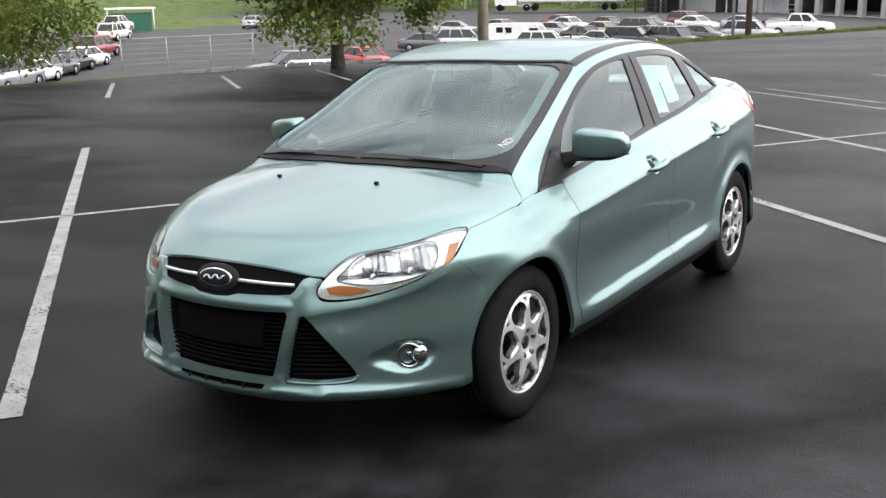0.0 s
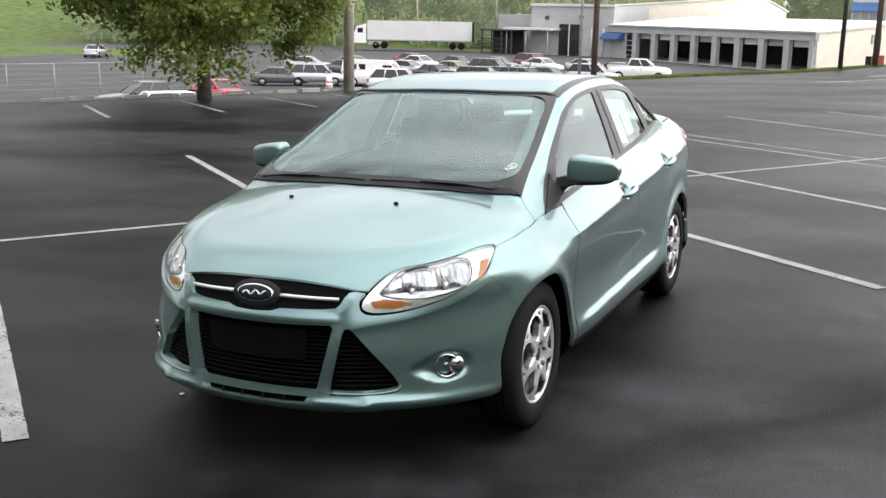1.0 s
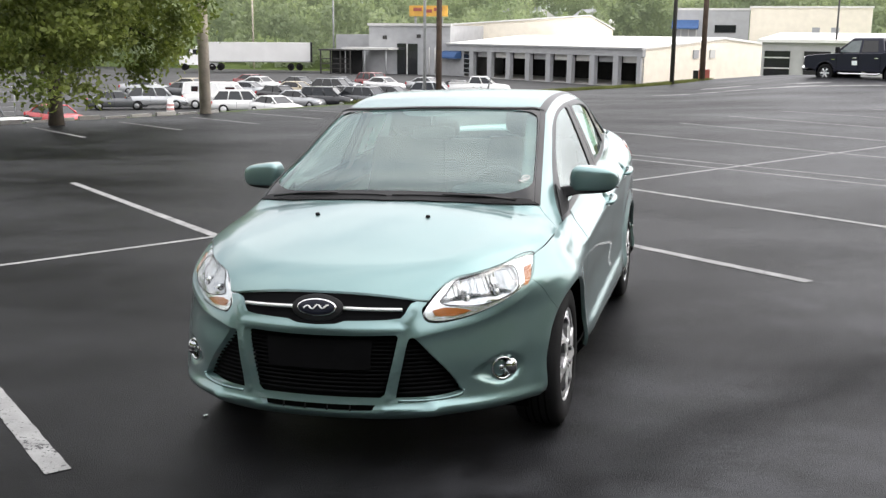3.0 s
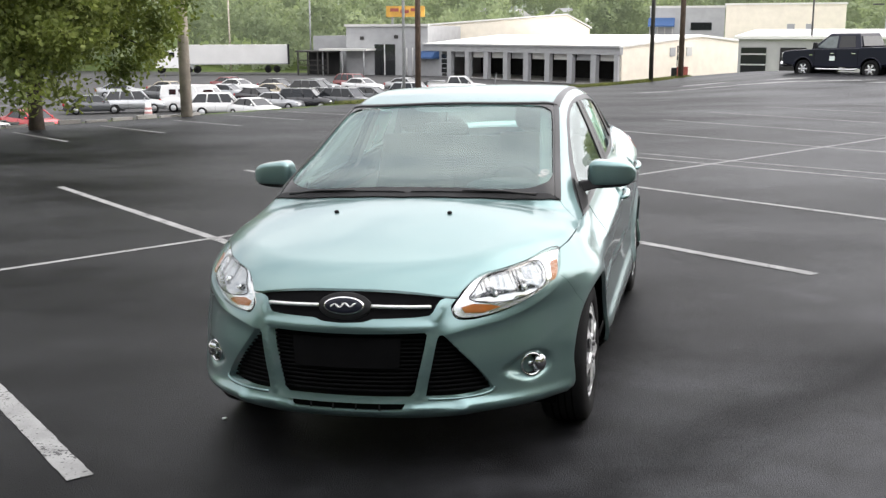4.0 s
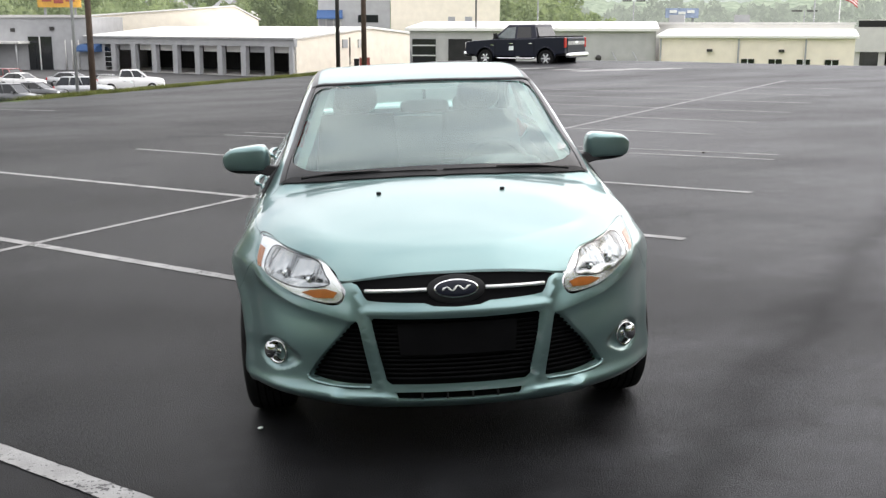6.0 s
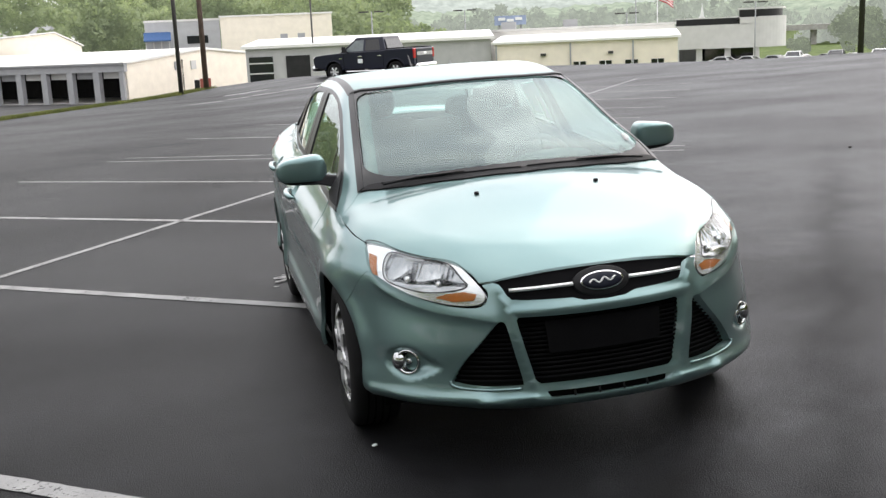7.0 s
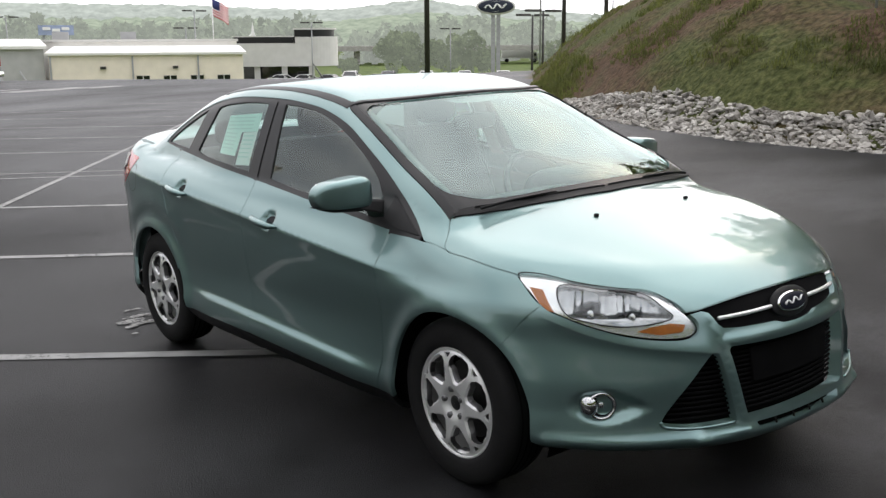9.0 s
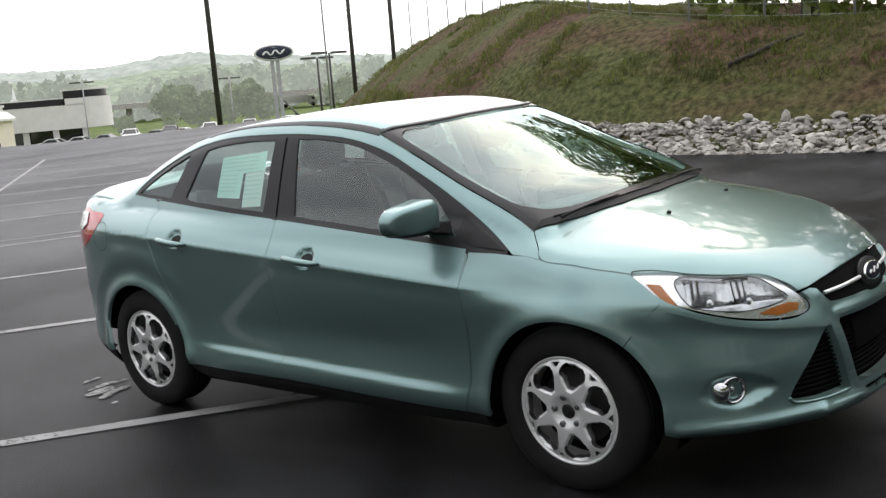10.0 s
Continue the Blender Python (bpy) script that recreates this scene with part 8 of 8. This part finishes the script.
# paler than the dark panes: light through the cab put into the colour
CABGLASS = mat("sunlit cab glass", (0.16, 0.19, 0.19), 0.10, spec=0.6, var=0.2, scale=3)
crew_cab(LOT @ pose(8.05, 47.95, .24, -1.6, 0, -130.5) @ Matrix.Scale(1.09, 4), "dark navy crew-cab pickup truck parked on the upper lot")
parked("van", "white", -37.6, 69.6, 100, "white cargo van in the lower car park")
parked("suv", "white", -33.8, 66.0, 112, "white four-by-four in the lower car park")
parked("saloon", "white", -30.8, 65.2, 65, "white saloon in the lower car park")
parked("saloon", "red", -39.6, 51.3, 68, "bright red coupe in the lower car park")
parked("pickup", "grey", -36.8, 41.0, -32, "dark grey pickup in the lower car park")
parked("suv", "silver", -42.0, 67.5, 120, "silver four-by-four in the lower car park")
parked("saloon", "grey", -44.5, 66.0, 120, "dark grey saloon in the lower car park")
parked("saloon", "silver", -32.0, 72.6, 80, "silver saloon in the lower car park")
parked("suv", "black", -29.9, 73.2, 95, "black four-by-four in the lower car park")
parked("suv", "grey", -26.8, 74.4, 75, "dark grey four-by-four in the lower car park")
parked("saloon", "white", -45.5, 94.0, 75, "white saloon before the lorry")
parked("saloon", "black", -41.7, 95.5, 70, "black saloon before the lorry")
parked("saloon", "grey", -37.8, 97.0, 75, "dark grey saloon in the middle row")
parked("suv", "maroon", -35.6, 101.5, 60, "maroon four-by-four in the middle row")
parked("saloon", "white", -33.6, 98.6, 70, "white saloon in the middle row")
parked("saloon", "silver", -29.2, 100.0, 75, "silver saloon in the middle row")
parked("saloon", "white", 5.6, 94.0, 95, "white saloon parked below the lot edge")
parked("van", "white", 73.5, 81.5, 60, "white van on the far road")
parked("pickup", "white", -21.6, 91.5, 100, "white pickup before the garage")
parked("saloon", "tan", -50.0, 88.0, 80, "tan saloon in the lower car park")
parked("saloon", "silver", -53.0, 84.0, 110, "silver saloon in the lower car park")
parked("saloon", "maroon", -48.5, 98.5, 70, "maroon saloon before the lorry")
parked("saloon", "silver", -42.0, 84.0, 90, "silver saloon in the lower car park")
parked("saloon", "tan", -38.0, 86.0, 80, "tan saloon in the lower car park")
parked("suv", "grey", -34.5, 87.0, 85, "grey four-by-four in the lower car park")
parked("saloon", "black", -36.4, 78.6, 70, "black saloon in the lower car park")
parked("suv", "maroon", -40.6, 76.6, 85, "maroon four-by-four in the lower car park")
parked("saloon", "black", -30.8, 80.0, 75, "black saloon in the lower car park")
parked("saloon", "grey", -27.2, 82.0, 80, "dark grey saloon in the lower car park")
parked("suv", "silver", -24.0, 84.5, 95, "silver four-by-four before the garage")
parked("saloon", "grey", -46.4, 80.4, 75, "dark grey saloon in the lower car park")
parked("saloon", "black", -24.4, 95.0, 75, "black saloon before the garage")
for kd, pt, x, y in (("saloon", "white", -53.4, 35.6), ("saloon", "grey", -55.6, 38.7), ("saloon", "black", -57.8, 41.8), ("saloon", "white", -60.0, 44.9),
                     ("suv", "maroon", -66.6, 51.4), ("suv", "white", -83.4, 67.3), ("pickup", "white", -93.5, 76.0), ("saloon", "silver", -86.0, 90.5)):
    parked(kd, pt, x, y, 205, pt + " car in the row along the lower car park")
parked("suv", "white", -33.9, 38.2, -36, "white four-by-four beside the dark pickup in the lower car park")
tarped = parked("van", "silver", -51.2, 32.3, 205, "silver van with a blue sheet over its roof")
part("blue_sheet", blob(nbm(), (.1, -1.0, 1.72), (1.3, 1.7, .55), 3, 14, 8), mat("blue plastic sheet", (0.05, 0.22, 0.60), 0.45, var=0.25, scale=3, bump_h=0.03, bump_s=6), tarped, "creased blue plastic sheet")
for k in range(7):
    parked("saloon", ("white", "white", "silver", "white", "grey", "white", "silver")[k], 69.5 + 2.6 * k, 124.5 - 2.1 * k, 30, "pale new car displayed by the showroom", LOWER)
for k in range(5):
    parked("saloon", ("white", "grey", "white", "silver", "white")[k], 62.0 + 3.9 * k * .8, 96 - 3.0 * k, -40, "pale car parked beside the far road", -3.2)

# lorry: tractor and long white trailer
lr = thing("lorry", "white articulated lorry with a long plain trailer", "lorry", pose(-67.6, 136.4, LOWER + .3, 0, 0, 24))
part("trailer", box(nbm(), (15.5, 2.6, 2.8), (1.5, 0, 1.25)), mat("dull white panel", (0.60, 0.60, 0.59), 0.5, var=0.05, scale=0.6), lr, smooth=False)
part("trailer_rail", box(nbm(), (15.6, 2.64, .15), (1.5, 0, 1.22)), POLEGREY, lr, smooth=False)
part("tail_frame", box(nbm(), (.3, 2.66, 2.9), (9.4, 0, 1.2)), BLACKTRIM, lr, smooth=False)
cabp = part("cab", fix(loft(nbm(), [[(x, y, z) for x, z in ((-6.4, .8), (-9.6, .8), (-9.7, 1.9), (-8.3, 2.1), (-7.9, 3.2), (-6.6, 3.6), (-6.4, 3.4))] for y in (-1.2, 1.2)])), WHITE, lr, smooth=False)
part("windscreen", box(nbm(), (.5, 1.9, .9), (-8.15, 0, 2.2), (.3, 1)), BLACKGLASS, cabp, smooth=False)
part("side_window", box(nbm(), (.8, 2.45, .7), (-7.3, 0, 2.3)), BLACKGLASS, cabp, smooth=False)
part("fuel_tank", box(nbm(), (2.0, 2.3, .5), (-5.2, 0, .6)), STEEL, lr, smooth=False)
for x in (-8.9, -5.0, -3.8, 6.4, 7.7):
    for s in (-1, 1):
        part("wheel", lathe(nbm(), [(-.15, .25), (-.15, .46), (-.1, .5), (.1, .5), (.15, .46), (.15, .25), (.10, .22), (.12, .01)], 18, "y", (x, s * 1.1, .5)), TYRE, lr)

# box lorry on the far road
bl = thing("box_lorry", "white box lorry on the far road", "lorry", pose(175.9, 192.7, -4.0, 0, 0, -38))
part("box", box(nbm(), (7.0, 2.5, 3.0), (-1.2, 0, 1.0)), WHITE, bl, smooth=False, bevel=.05)
part("cab", fix(loft(nbm(), [[(x, y, z) for x, z in ((2.4, .5), (4.6, .5), (4.6, 1.5), (3.9, 2.6), (2.4, 2.7))] for y in (-1.15, 1.15)])), WHITE, bl, smooth=False)
part("cab_glass", box(nbm(), (.7, 2.34, .7), (3.6, 0, 1.6)), BLACKGLASS, bl, smooth=False)
for x in (-3.4, 3.5):
    for s in (-1, 1):
        part("wheel", lathe(nbm(), [(-.14, .2), (-.14, .44), (-.1, .48), (.1, .48), (.14, .44), (.14, .2), (.1, .01)], 16, "y", (x, s * 1.05, .48)), TYRE, bl)

# pale barrel, pipe rail and kerb by the lower car park
bz = float(terrain(np.float64(-39.6), np.float64(65.4)))
br_ = thing("barrel", "pale plastic traffic barrel with faded red bands", "barrel", Matrix.Translation((-39.6, 65.4, bz)))
part("drum", lathe(nbm(), [(0, .001), (0, .30), (.3, .28), (.32, .27), (.62, .25), (.64, .24), (.95, .22), (.97, .20), (.97, .001)], 20, "z"), WHITE, br_)
for z in (.14, .44):
    part("band", lathe(nbm(), [(z, .303 - .06 * z), (z + .16, .300 - .06 * (z + .16))], 20, "z"), PINK, br_, "faded red band")
pr = thing("pipe_rail", "dark steel pipe rail between the rows of cars", "rail")
for k in range(8):
    x, y = -33.5 + 2.6 * k, 75.6 - .35 * k
    z = float(terrain(np.float64(x), np.float64(y)))
    part("post", rod(nbm(), [(x, y, z - .2), (x, y, z + 1.05)], .05, 8), POLEDARK, pr)
    if k:
        for hh in (1.0, .55):
            part("pipe", rod(nbm(), [(x - 2.6, y + .35, pz + hh), (x, y, z + hh)], .045, 8), POLEDARK, pr)
    pz = z
kb = thing("kerb", "pale broken concrete kerb along the lot edge", "kerb", kind="structure")
for k in range(13):
    y = 17.5 + .78 * k
    x = float(left_edge(y)) + .12
    d = Vector((float(left_edge(y + .4)) - float(left_edge(y - .4)), .8, 0)).normalized()
    part("kerb_stone", box(nbm(), (.14, .72, .16 + .03 * math.sin(k * 2.1)), (x, y, lot_z(x, y) - .06), (.85, .97), turn=math.atan2(-d.x, d.y)), CONCRETE, kb, smooth=False)

# green skip and wire fence across the lower car park
sk = thing("skip", "green steel rubbish skip by the grass slope", "skip", pose(-96.5, 80.8, LOWER, 0, 0, 50))
part("bin", box(nbm(), (4.6, 2, 2.0), taper=(1.05, 1.05)), mat("green painted steel", (0.02, 0.12, 0.07), 0.5, var=0.2), sk, smooth=False)
part("lid", box(nbm(), (4.7, 2.1, .08), (0, 0, 2.0)), POLEDARK, sk, smooth=False)
for x in (-2.6, 2.6):
    part("canopy_post", rod(nbm(), [(x, -1.3, 0), (x, -1.3, 2.6)], .07, 8), WHITE, sk)
part("canopy", box(nbm(), (5.8, 2.9, .14), (0, 0, 2.55)), WHITE, sk, "white metal canopy", smooth=False)
fn = thing("wire_fence", "grey chain-link fence along the lower car park", "fence")
fp = [(-55.7 + 1.55 * k, 44.5 + 2.75 * k) for k in range(7)]
for k, (x, y) in enumerate(fp):
    z = float(terrain(np.float64(x), np.float64(y)))
    part("post", rod(nbm(), [(x, y, z - .2), (x, y, z + 2.1)], .045, 6), POLEGREY, fn)
    if k:
        px, py = fp[k - 1]
        pz = float(terrain(np.float64(px), np.float64(py)))
        for hh in (2.05, 1.7, 1.35, 1.0, .65, .3):
            part("rail" if hh > 1.8 else "wire", rod(nbm(), [(px, py, pz + hh), (x, y, z + hh)], .03 if hh > 1.8 else .008, 6), POLEGREY, fn)

# white lump standing for a glint below the bumper; clods on the asphalt
for x, y, s in ((-.805, -1.615, .013), (4.19, 7.86, .03), (6.19, 5.37, .03)):
    bm = nbm()
    blob(bm, (0, 0, s * .3), (s * 2, s * 1.5, s * .7), 2.4, 8, 6)
    dark = x > 3
    tagged(part("clod" if dark else "paper_scrap", bm, BARK if dark else PAPERWHITE, m=on_lot(x, y, .002, 40)), "small dark clod of dirt on the asphalt" if dark else "small white lump standing for a glint below the bumper", "litter")


# marker letters on the windscreen's lower corner, a scribble at its upper one
def lettering(text, place, size, tilt):
    cu = bpy.data.curves.new("lettering", "FONT")
    cu.body, cu.size, cu.extrude = text, size, .0004
    ob = new("lettering", cu)
    dg = bpy.context.evaluated_depsgraph_get()
    me = bpy.data.meshes.new_from_object(ob.evaluated_get(dg))
    bpy.data.objects.remove(ob)
    p = from_top(np.array([place]))
    n = Vector(normal_at(p)[0])
    u = Vector((1, 0, 0))
    u = (u - n * u.dot(n)).normalized()
    fm = Matrix((u, n.cross(u), n)).transposed().to_4x4()
    return part("marker_lettering", me, CHALK, windscreen, "white marker lettering", smooth=False, m=Matrix.Translation(Vector(p[0]) + n * .003) @ fm @ Matrix.Rotation(radians(tilt), 4, "Z"))


lettering("ND", (.612, -1.025), .050, 74)
for k, (x, y) in enumerate(((-.50, -.335), (-.475, -.345), (-.45, -.355), (-.42, -.365), (-.395, -.37))):
    p0, p1 = from_top(np.array([[x, y], [x + .016, y - .02]]))
    part("marker_stroke", rod(nbm(), [Vector(p0) + Vector((0, 0, .003)), Vector(p1) + Vector((0, 0, .003))], .002, 5), CHALK, windscreen)
